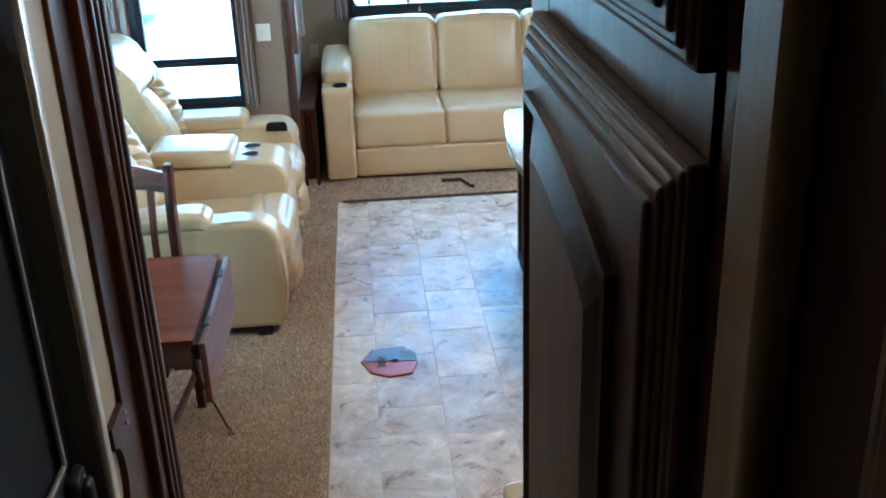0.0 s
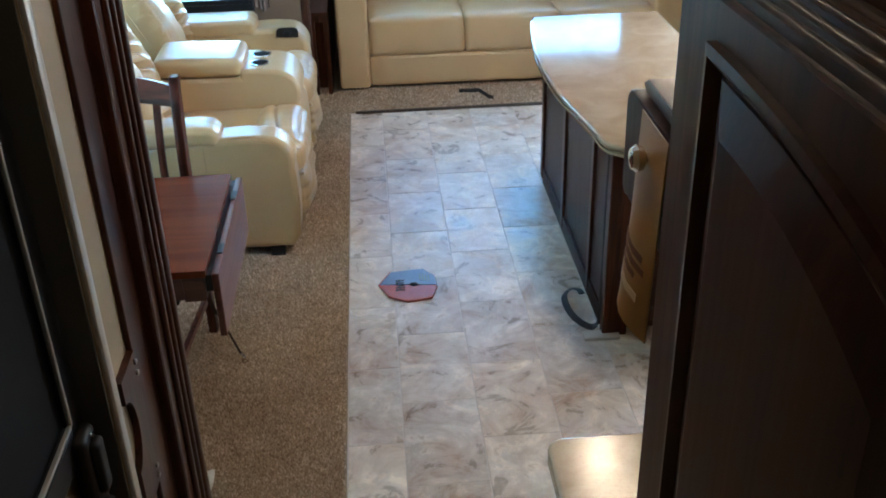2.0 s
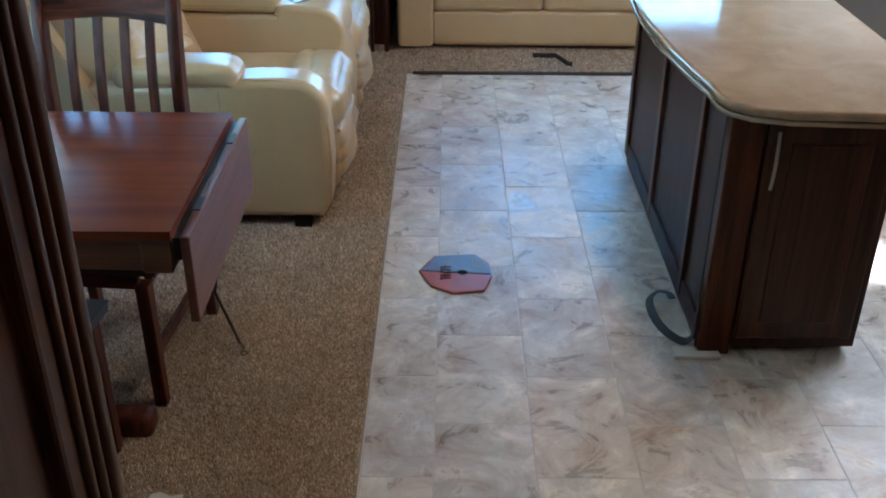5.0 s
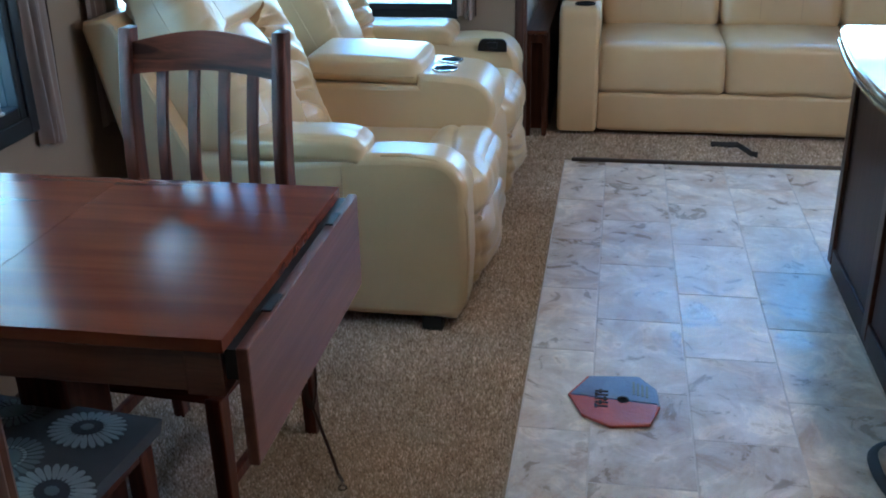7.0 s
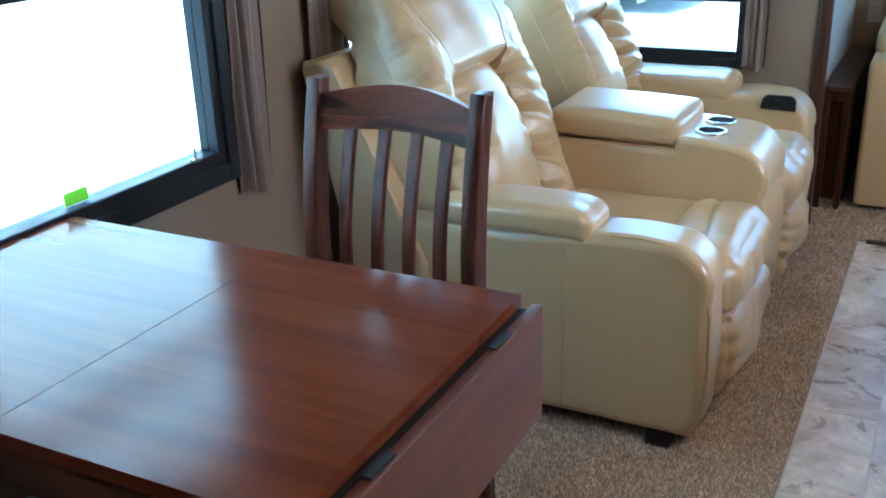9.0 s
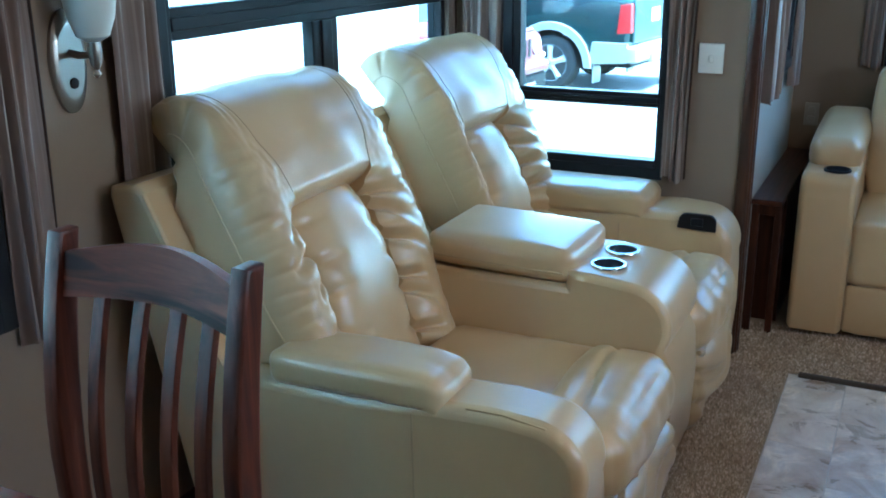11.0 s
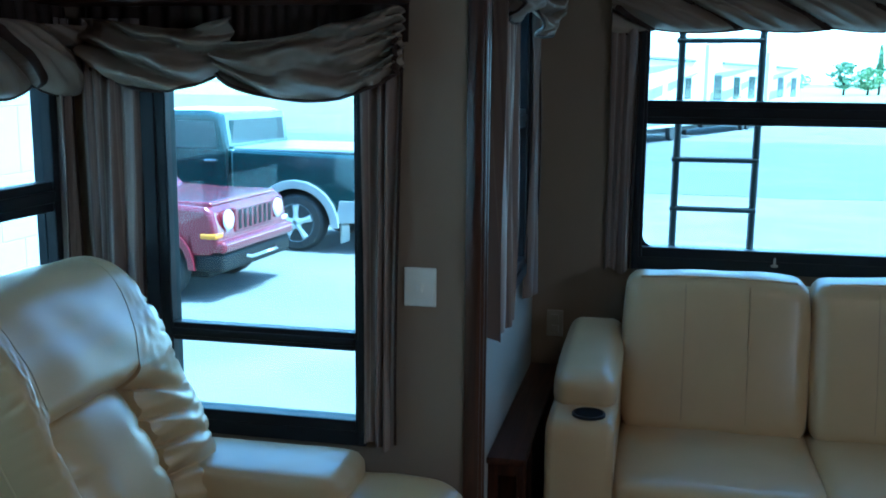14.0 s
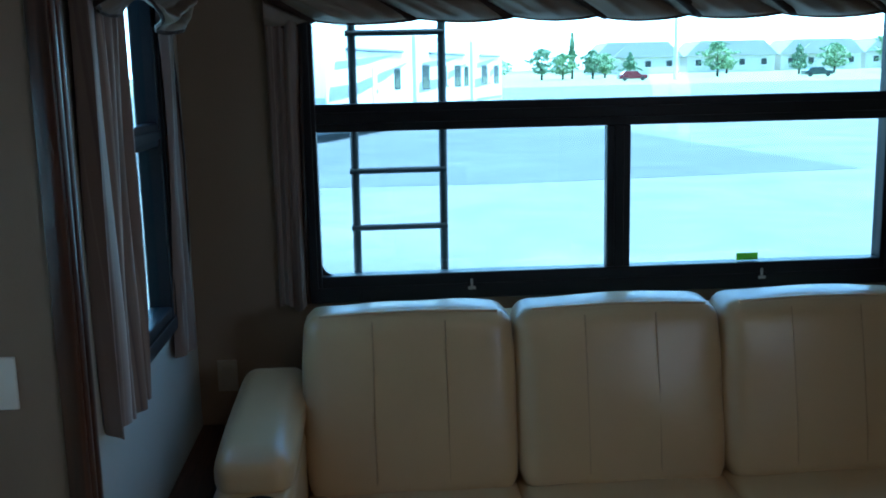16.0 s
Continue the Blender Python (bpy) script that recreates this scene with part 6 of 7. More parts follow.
# ---- outdoors ----
GZ = -0.78
GROUND = ground_mat("pale_concrete", (0.085, 0.083, 0.078), (0.15, 0.146, 0.136), (0.225, 0.22, 0.207))
ASPHALT = ground_mat("grey_asphalt", (0.062, 0.062, 0.066), (0.09, 0.09, 0.094), (0.125, 0.125, 0.127))
GRASS = ground_mat("dry_grass", (0.20, 0.23, 0.12), (0.26, 0.28, 0.16), (0.32, 0.33, 0.20))
WHITE_PAINT = surface("white_gelcoat", (0.80, 0.80, 0.79), (0.74, 0.74, 0.73), 0.3, 20, 1.2, 0.02, 0.001)
BLOCK = surface("white_block_paint", (0.56, 0.56, 0.545), (0.50, 0.50, 0.485), 0.7, 60, 1.5, 0.3, 0.003)
GREY_PAINT = surface("grey_stripe_paint", (0.22, 0.23, 0.25), (0.18, 0.19, 0.21), 0.35, 20, 2)
RED_PAINT = surface("red_car_paint", (0.17, 0.010, 0.022), (0.14, 0.008, 0.018), 0.22, 200, 2, 0.02, 0.0005, 0.25, coat=0.8)
GREEN_PAINT = surface("dark_green_car_paint", (0.012, 0.035, 0.035), (0.016, 0.042, 0.042), 0.2, 200, 2, 0.02, 0.0005, 0.3, coat=0.8)
SILVER_PAINT = surface("silver_car_paint", (0.50, 0.50, 0.48), (0.45, 0.45, 0.43), 0.3, 200, 2, 0.02, 0.0005, 0.5, coat=0.5)
TYRE = surface("tyre_rubber", (0.018, 0.018, 0.018), (0.03, 0.03, 0.029), 0.8, 60, 6, 0.3, 0.003)
RIM = surface("alloy_rim", (0.60, 0.60, 0.60), (0.52, 0.52, 0.52), 0.3, 90, 6, 0.02, 0.0005, 0.35)
CAR_GLASS = surface("car_glass", (0.04, 0.05, 0.05), (0.05, 0.06, 0.06), 0.06, 20, 2, 0.0, spread=0.02)
LAMP_RED = surface("tail_lamp_red", (0.5, 0.02, 0.02), (0.42, 0.015, 0.015), 0.2)
LAMP_CLEAR = surface("lamp_clear", (0.75, 0.76, 0.78), (0.68, 0.69, 0.72), 0.12)
AMBER = surface("lamp_amber", (0.65, 0.25, 0.02), (0.55, 0.2, 0.015), 0.2)
# shingle, siding and leaf colours are paled to stand for distant haze
SHINGLE = surface("roof_shingle", (0.42, 0.40, 0.38), (0.36, 0.34, 0.32), 0.9, 8, 1, 0.3, 0.02)
SIDING = surface("house_siding", (0.62, 0.58, 0.52), (0.56, 0.53, 0.47), 0.8, 6, 0.8)
BARK = surface("bark", (0.07, 0.05, 0.035), (0.05, 0.036, 0.025), 0.9, 20, 3, 0.5, 0.02)
LEAF = foliage("leaves", (0.19, 0.29, 0.13), (0.28, 0.38, 0.20))
LEAF_DARK = foliage("dark_leaves", (0.15, 0.24, 0.13), (0.21, 0.30, 0.17))


def ground_z(y):
    return GZ + (0.0 if y < 110 else (y - 110) * 0.012)


bm = bmesh.new()
_ys = [-400, -40, 0, 30, 60, 110, 170, 260, 500, 2500]
_xs = [-2500, -300, -60, -20, 0, 20, 60, 300, 2500]
_g = [[bm.verts.new((x, y, ground_z(min(y, 400)))) for y in _ys] for x in _xs]
for i in range(len(_xs) - 1):
    for j in range(len(_ys) - 1):
        bm.faces.new((_g[i][j], _g[i + 1][j], _g[i + 1][j + 1], _g[i][j + 1]))
single("ground", bm, GROUND, "pale sunlit concrete lot reaching far off", "ground", "structure", smooth=0)
# darker asphalt lane across the lot
single("road", prism([(-40, 27.5), (-40, 46), (9.2, 45.5), (11.2, 26), (3.0, 25.0)], "z", GZ + 0.001, GZ + 0.006), ASPHALT, "worn grey asphalt across the lot", "road", "structure", smooth=0)
single("road_grass", prism([(-400, 128), (600, 128), (600, 240), (-400, 240)], "z", 0, 0.01), GRASS, "strip of dry grass before the houses", "ground", "structure", smooth=0)
bpy.data.objects["road_grass"].matrix_world = pose(0, 0, ground_z(110) - 110 * 0.012 + 0.02, math.degrees(math.atan(0.012)), 0, 0)

# white block building close beside the windows
bd = thing("white_building", (-4.3, 4.0, GZ), "white painted block building beside the trailer", "building")
part("wall", rbox(-4.30, -4.02, -6.0, 10.12, GZ, 4.2, 0), BLOCK, bd, smooth=0)
part("cap", rbox(-4.36, -3.98, -6.05, 10.18, 4.2, 4.32, 0.01), BLOCK, bd)
_courses = []
for r in range(9):
    z = GZ + 0.10 + 0.42 * r
    for c in range(22):
        y = 0.3 + 0.45 * c + (0.225 if r % 2 else 0)
        if y + 0.44 < 10.1:
            _courses.append((y, z))
_me = None
for y, z in _courses:
    if _me is None:
        ob = part("block", rbox(-4.02, -4.014, y, y + 0.4465, z, z + 0.4165, 0.0025, 1), BLOCK, bd)
        _me, _y0, _z0 = ob.data, y, z
    else:
        ob = new("block", _me)
        ob.parent = bd
        ob.location = (0, y - _y0, z - _z0)


def wheel(parent, x, y, r, w, spokes=5):
    s = -1 if y < 0 else 1
    wh = part("wheel", lathe([(r * 0.62, -w / 2), (r * 0.9, -w / 2), (r * 0.985, -w * 0.36), (r, -w * 0.2), (r, w * 0.2), (r * 0.985, w * 0.36), (r * 0.9, w / 2), (r * 0.62, w / 2)], (x, y, r), "y", 40), TYRE, parent)
    part("rim", lathe([(0.001, s * w * 0.26), (r * 0.5, s * w * 0.28), (r * 0.56, s * w * 0.36), (r * 0.64, s * w * 0.5), (r * 0.66, s * w * 0.44), (r * 0.6, s * w * 0.2), (r * 0.5, 0), (0.001, 0)], (x, y, r), "y", 36), RIM, wh)
    part("rim_ring", lathe([(r * 0.58, s * w * 0.40), (r * 0.66, s * w * 0.52), (r * 0.66, s * w * 0.42), (r * 0.59, s * w * 0.3)], (x, y, r), "y", 36), RIM, wh)
    for k in range(spokes):
        a = 2 * math.pi * (k + 0.75) / spokes
        hx, hz = x + 0.42 * r * math.cos(a), r + 0.42 * r * math.sin(a)
        part("rim_hole", lathe([(0.001, s * w * 0.31), (r * 0.10, s * w * 0.31), (r * 0.11, s * w * 0.26)], (hx, y, hz), "y", 14), BLACK_SOFT, wh)
        a = 2 * math.pi * (k + 0.25) / spokes
        d = Vector((math.cos(a), 0, math.sin(a)))
        c = Vector((x, y + s * w * 0.42, r))
        part("spoke", tube([c + d * r * 0.08, c + d * r * 0.3 + Vector((0, -s * 0.008, 0)), c + d * r * 0.62], [r * 0.14, r * 0.115, r * 0.14], 8), RIM, wh)
    part("hub", lathe([(r * 0.2, s * w * 0.3), (r * 0.2, s * w * 0.46), (r * 0.12, s * w * 0.5), (0.001, s * w * 0.5)], (x, y, r), "y", 20), RIM, wh)


def arch(cx, r, n=12):
    return [(cx + r * math.cos(radians(180 - 180 * k / n)), 0.36 + r * math.sin(radians(180 - 180 * k / n)) * 0.98) for k in range(n + 1)]


def pickup(m):
    """Pickup in its own axes: rear axle at x = 0, tail towards +x, near side at -y, ground at z = 0."""
    t = thing("pickup_truck", (0, 0, 0), "dark green crew-cab pickup truck with silver lower trim", "truck", "", m)
    W = 0.98
    bed = [(-1.02, 0.62)] + [(x, z) for x, z in arch(0.0, 0.56)] + [(0.62, 0.62), (1.16, 0.64), (1.22, 1.0), (1.20, 1.36), (-1.02, 1.40)]
    part("bed", prism(bed, "y", -W, W, 0.05, 4), GREEN_PAINT, t)
    cab = [(-3.05, 0.55), (-1.05, 0.55), (-1.05, 1.40), (-1.12, 1.88), (-1.35, 1.94), (-2.6, 1.93), (-3.05, 1.42)]
    part("cab", prism(cab, "y", -W, W, 0.07, 4), GREEN_PAINT, t)
    front = [(-3.05, 0.55), (-3.06, 1.40), (-4.5, 1.28), (-4.65, 0.95), (-4.6, 0.55), (-4.15, 0.55)] 
    part("front_body", prism(front, "y", -W, W, 0.06, 4), GREEN_PAINT, t)
    part("bed_cover", rbox(-1.0, 1.17, -W + 0.06, W - 0.06, 1.37, 1.43, 0.03, 3), GREY_PAINT, t)
    for s in (-1, 1):
        y = s * (W + 0.003)
        part("side_window", prism([(-1.95, 1.40), (-1.22, 1.40), (-1.26, 1.78), (-1.95, 1.80)], "y", y - 0.004 * s, y + 0.003 * s, 0.0), CAR_GLASS, t)
        part("side_window", prism([(-2.88, 1.40), (-2.05, 1.40), (-2.05, 1.80), (-2.55, 1.80)], "y", y - 0.004 * s, y + 0.003 * s, 0.0), CAR_GLASS, t)
        part("wheel_flare", prism([(p[0], p[1]) for p in arch(0.0, 0.66)] + [(p[0], p[1]) for p in arch(0.0, 0.54)[::-1]], "y", min(y, y + 0.05 * s), max(y, y + 0.05 * s), 0.01), SILVER_PAINT, t)
        part("lower_trim", prism([(0.60, 0.42), (1.18, 0.46), (1.19, 0.74), (0.66, 0.74)], "y", min(y - 0.02 * s, y + 0.015 * s), max(y - 0.02 * s, y + 0.015 * s), 0.008), SILVER_PAINT, t)
        part("lower_trim", rbox(-3.0, -0.66, min(y - 0.02 * s, y + 0.015 * s), max(y - 0.02 * s, y + 0.015 * s), 0.42, 0.64, 0.01), SILVER_PAINT, t)
        part("door_handle", rbox(-1.42, -1.22, min(y, y + 0.03 * s), max(y, y + 0.03 * s), 1.22, 1.25, 0.008), CHROME, t)
        part("door_gap", rbox(-1.065, -1.05, min(y - 0.01 * s, y + 0.002 * s), max(y - 0.01 * s, y + 0.002 * s), 0.64, 1.40, 0), BLACK_SOFT, t)
        part("tail_light", prism([(1.02, 0.86), (1.225, 0.88), (1.215, 1.28), (1.06, 1.26)], "y", min(y - 0.12 * s, y + 0.006 * s), max(y - 0.12 * s, y + 0.006 * s), 0.008), LAMP_RED, t)
        part("mud_flap", rbox(0.60, 0.63, s * 0.70 - 0.13, s * 0.70 + 0.24 * 0.6, 0.12, 0.60, 0.005), SILVER_PAINT, t)
        for x in (0.0, -3.62):
            wheel(t, x, s * 0.86, 0.405, 0.27)
    part("rear_window", prism([(-W + 0.15, 1.44), (W - 0.15, 1.44), (W - 0.22, 1.80), (-W + 0.22, 1.80)], "x", -1.10, -1.06, 0), CAR_GLASS, t)
    part("tailgate", rbox(1.19, 1.235, -W + 0.13, W - 0.13, 0.72, 1.34, 0.02, 3), GREEN_PAINT, t)
    part("plate", rbox(1.235, 1.245, -0.18, 0.18, 0.98, 1.18, 0.004), LAMP_CLEAR, t)
    part("bumper", join(rbox(1.14, 1.36, -W - 0.02, W + 0.02, 0.46, 0.70, 0.05, 4), rbox(1.30, 1.42, -0.5, 0.5, 0.44, 0.60, 0.03, 3)), SILVER_PAINT, t)
    part("exhaust", lathe([(0.035, 0.9), (0.045, 1.34), (0.04, 1.34), (0.03, 0.9)], (0, 0.55, 0.40), "x", 16), CHROME, t)
    part("underbody", rbox(-4.2, 1.1, -0.6, 0.6, 0.34, 0.62, 0.02), BLACK_SOFT, t)
    return t


def suv(m):
    """Boxy SUV: front axle at x = 0, nose towards +x, near side at -y."""
    t = thing("suv", (0, 0, 0), "parked red boxy sport utility car with round headlights", "car", "", m)
    W = 0.875
    body = [(-3.45, 0.42), (-0.42, 0.42)] + [(p[0], p[1] + 0.0) for p in arch(0.0, 0.43)] + [(0.45, 0.50), (0.66, 0.52), (0.76, 0.62), (0.74, 0.80), (0.70, 0.98), (0.62, 1.04), (-0.60, 1.10), (-3.45, 1.12)]
    part("body", prism(body, "y", -W, W, 0.06, 4), RED_PAINT, t)
    cabin = [(-3.40, 1.08), (-0.58, 1.08), (-1.12, 1.58), (-1.30, 1.63), (-3.30, 1.63), (-3.42, 1.55)]
    part("cabin", prism(cabin, "y", -W + 0.06, W - 0.06, 0.06, 4), RED_PAINT, t)
    ws = prism([(-W + 0.14, 0), (W - 0.14, 0), (W - 0.20, 0.62), (-W + 0.20, 0.62)], "z", -0.004, 0.008)
    ws.transform(pose(-0.655, 0, 1.145, 0, 0, 0) @ Matrix(((0, -0.735, 0.678, 0), (1, 0, 0, 0), (0, 0.678, 0.735, 0), (0, 0, 0, 1))))
    part("windscreen", ws, CAR_GLASS, t)
    part("hood", rbox(-0.55, 0.64, -W + 0.10, W - 0.10, 1.02, 1.085, 0.05, 4), RED_PAINT, t)
    for s in (-1, 1):
        y = s * (W - 0.055)
        part("side_window", prism([(-2.1, 1.14), (-0.88, 1.14), (-1.22, 1.54), (-2.1, 1.54)], "y", min(y, y + 0.006 * s), max(y, y + 0.006 * s)), CAR_GLASS, t)
        yb = s * (W + 0.002)
        part("side_marker", prism([(0.18, 0.90), (0.30, 0.90), (0.22, 0.98)], "y", min(yb - 0.02 * s, yb + 0.006 * s), max(yb - 0.02 * s, yb + 0.006 * s)), LAMP_CLEAR, t)
        part("wheel_flare", prism([(p[0], p[1]) for p in arch(0.0, 0.50)] + [(p[0], p[1]) for p in arch(0.0, 0.42)[::-1]], "y", min(yb, yb + 0.035 * s), max(yb, yb + 0.035 * s), 0.008), RED_PAINT, t)
        part("headlight", lathe([(0.112, 0.70), (0.112, 0.748), (0.10, 0.765), (0.05, 0.775), (0.001, 0.778)], (0, s * 0.60, 0.88), "x", 28), LAMP_CLEAR, t, "round clear headlight")
        part("headlight_ring", lathe([(0.115, 0.70), (0.13, 0.74), (0.128, 0.755), (0.112, 0.75)], (0, s * 0.60, 0.88), "x", 28), RED_PAINT, t)
        part("turn_signal", rbox(0.56, 0.752, min(s * 0.72, s * 0.885), max(s * 0.72, s * 0.885), 0.70, 0.76, 0.015, 3), AMBER if s < 0 else LAMP_CLEAR, t, "amber turn signal" if s < 0 else "")
        part("fog_lamp", lathe([(0.06, 0.72), (0.06, 0.785), (0.001, 0.795)], (0, s * 0.56, 0.46), "x", 20), LAMP_CLEAR, t)
        for x in (0.0, -2.63):
            wheel(t, x, s * 0.775, 0.345, 0.22)
    part("grille", rbox(0.70, 0.762, -0.47, 0.47, 0.72, 1.0, 0.02, 3), RED_PAINT, t)
    for k in range(7):
        y = -0.36 + 0.12 * k
        part("grille_slot", rbox(0.755, 0.768, y - 0.032, y + 0.032, 0.755, 0.965, 0.012, 2), BLACK_SOFT, t)
    part("bumper", join(rbox(0.50, 0.84, -W + 0.02, W - 0.02, 0.54, 0.68, 0.05, 4)), RED_PAINT, t)
    part("lower_bumper", rbox(0.45, 0.80, -W + 0.04, W - 0.04, 0.33, 0.54, 0.05, 4), BLACK_SOFT, t, "dark grey lower bumper")
    part("tow_bar", tube([(0.82, -0.35, 0.46), (0.86, -0.3, 0.44), (0.87, 0.3, 0.44), (0.82, 0.36, 0.46)], 0.022, 8), CHROME, t)
    part("underbody", rbox(-3.3, 0.5, -0.6, 0.6, 0.22, 0.45, 0.02), BLACK_SOFT, t)
    return t


def seated(m_rot, wheel_local, wheel_world):
    """The pose that brings a wheel's foot to its place on the ground."""
    r = pose(0, 0, 0, 0, 0, m_rot)
    off = r @ Vector((*wheel_local, 0))
    return Matrix.Translation((wheel_world[0] - off.x, wheel_world[1] - off.y, GZ)) @ r


pickup(seated(-5.2, (0.0, -0.86), (-4.95, 16.35)))
suv(seated(-4.0, (0.0, -0.775), (-5.31, 12.98)))


def trailer(m, label, length, nose, windows, H=4.1):
    """White travel trailer in its own axes: length along y, seen side at +x. windows: (place along, width, sill, head)."""
    t = thing("travel_trailer", (0, 0, 0), label, "trailer", "row of parked trailers", m)
    L = length
    prof = [(0.5, 0.55), (L, 0.55), (L, H), (1.3, H), (0.45, 2.7), (0.1, 1.6)] if nose else [(0, 0.55), (L, 0.55), (L, H), (0, H)]
    part("body", prism(prof, "x", -2.4, 0.0, 0.06, 3), WHITE_PAINT, t)
    part("stripe", prism([(0.3, 1.45), (L * 0.3, 1.60), (L * 0.62, 2.15), (L * 0.95, 2.9), (L * 0.6, 2.45), (L * 0.3, 2.05), (0.5, 1.95)], "x", 0.0, 0.012), GREY_PAINT, t)
    part("upper_stripe", prism([(1.0, 2.55), (L * 0.4, 2.75), (L * 0.75, 3.15), (L * 0.4, 3.0), (1.1, 2.85)], "x", 0.0, 0.012), GREY_PAINT, t)
    part("lower_stripe", rbox(0.0, 0.012, 0.8, L - 0.3, 0.70, 0.85, 0), GREY_PAINT, t)
    for y, w, z0, z1 in windows:
        wn = part("window", rbox(-0.01, 0.02, y - w / 2, y + w / 2, z0, z1, 0.01), BLACK, t)
        part("pane", rbox(0.02, 0.026, y - w / 2 + 0.05, y + w / 2 - 0.05, z0 + 0.05, z1 - 0.05, 0), CAR_GLASS, wn)
    dr = part("door", rbox(0.0, 0.025, L * 0.5 - 0.3, L * 0.5 + 0.3, 0.8, 2.65, 0.01), WHITE_PAINT, t)
    part("door_handle", rbox(0.025, 0.05, L * 0.5 + 0.18, L * 0.5 + 0.26, 1.6, 1.75, 0.006), BLACK_SOFT, dr)
    part("awning", rbox(0.0, 0.12, L * 0.2, L * 0.85, 3.25, 3.38, 0.05, 3), GREY_PAINT, t)
    part("roof_unit", rbox(-1.6, -0.8, L * 0.45, L * 0.58, H, H + 0.28, 0.06, 3), WHITE_PAINT, t)
    for y in (L * 0.62, L * 0.70):
        part("wheel", lathe([(0.2, -0.1), (0.34, -0.1), (0.36, 0.0), (0.34, 0.1), (0.001, 0.1)], (-0.12, y, 0.36), "x", 24), TYRE, t)
    part("chassis", rbox(-2.2, -0.2, 0.3, L, 0.36, 0.56, 0.01), BLACK_SOFT, t)
    part("jack", rbox(-1.3, -1.1, 0.6, 0.75, 0, 0.5, 0.01), BLACK_SOFT, t)
    return t


_row = math.degrees(math.atan2(17.5, 5.85))
trailer(pose(-1.67, 39.1, GZ, 0, 0, _row - 90), "white travel trailer with a raked nose and grey swooshes", 11.0, True, [(8.6, 0.9, 1.7, 2.6)])
trailer(pose(2.0, 50.1, GZ, 0, 0, _row - 90), "white travel trailer with dark windows and grey swoosh", 11.0, False, [(1.6, 1.3, 1.6, 2.75), (5.0, 1.2, 1.6, 2.7), (8.0, 1.4, 1.6, 2.75), (10.0, 1.0, 1.6, 2.7)])
trailer(pose(5.7, 61.1, GZ, 0, 0, _row - 90), "white parked travel trailer at the row's far end", 8.5, False, [(3.0, 1.5, 1.6, 2.75), (6.6, 1.5, 1.6, 2.75)])

# ladder on the trailer's own rear wall
LADDER = surface("grey_ladder_paint", (0.055, 0.06, 0.065), (0.04, 0.044, 0.048), 0.4, 60, 4, 0.03, 0.0005)
ld = thing("rear_ladder", (0.12, 7.06, 0.9), "dark metal ladder fixed outside the rear window", "ladder")
for _x in (0.0, 0.285):
    part("rail", tube([(_x, 7.09, 0.55), (_x + 0.006, 7.09, 1.4), (_x + 0.012, 7.09, 2.3)], 0.0135, 10), LADDER, ld)
for _z in (0.82, 1.13, 1.315, 1.75, 2.05):
    part("rung", tube([(-0.012, 7.085, _z), (0.30, 7.085, _z)], 0.0105, 10), LADDER, ld)
for _x in (0.0, 0.285):
    for _z in (0.60, 2.2):
        part("bracket", rbox(_x - 0.01, _x + 0.01, 6.985, 7.09, _z, _z + 0.02, 0.003), BLACK, ld)
single("wall_rear_skin", rbox(-0.6, 2.0, 6.985, 6.99, 0.0, 0.9, 0), WHITE_PAINT, "white outer skin of the rear wall", "wall", "structure", smooth=0)


# far houses, trees and poles
def house(x, y, w, d, h, label):
    z = ground_z(y)
    t = thing("house", (x, y, z), label, "house", "houses beyond the lot")
    part("wall", rbox(x - w / 2, x + w / 2, y - d / 2, y + d / 2, z - 0.5, z + h, 0), SIDING, t)
    part("roof", prism([(x - w / 2 - 0.5, z + h), (x + w / 2 + 0.5, z + h), (x + w / 2 - 2.5, z + h + 3.0), (x - w / 2 + 2.5, z + h + 3.0)], "y", y - d / 2 - 0.5, y + d / 2 + 0.5), SHINGLE, t)
    part("gable", prism([(x - w * 0.3, z + h), (x - w * 0.02, z + h), (x - w * 0.16, z + h + 2.2)], "y", y - d / 2 - 1.0, y), SHINGLE, t)
    for k in range(4):
        wx = x - w / 2 + w * (k + 0.5) / 4
        wn = part("window", rbox(wx - 0.7, wx + 0.7, y - d / 2 - 0.08, y - d / 2 + 0.02, z + 1.2, z + 2.6, 0), WHITE, t)
        part("pane", rbox(wx - 0.6, wx + 0.6, y - d / 2 - 0.10, y - d / 2 - 0.08, z + 1.3, z + 2.5, 0), CAR_GLASS, wn)
    return t


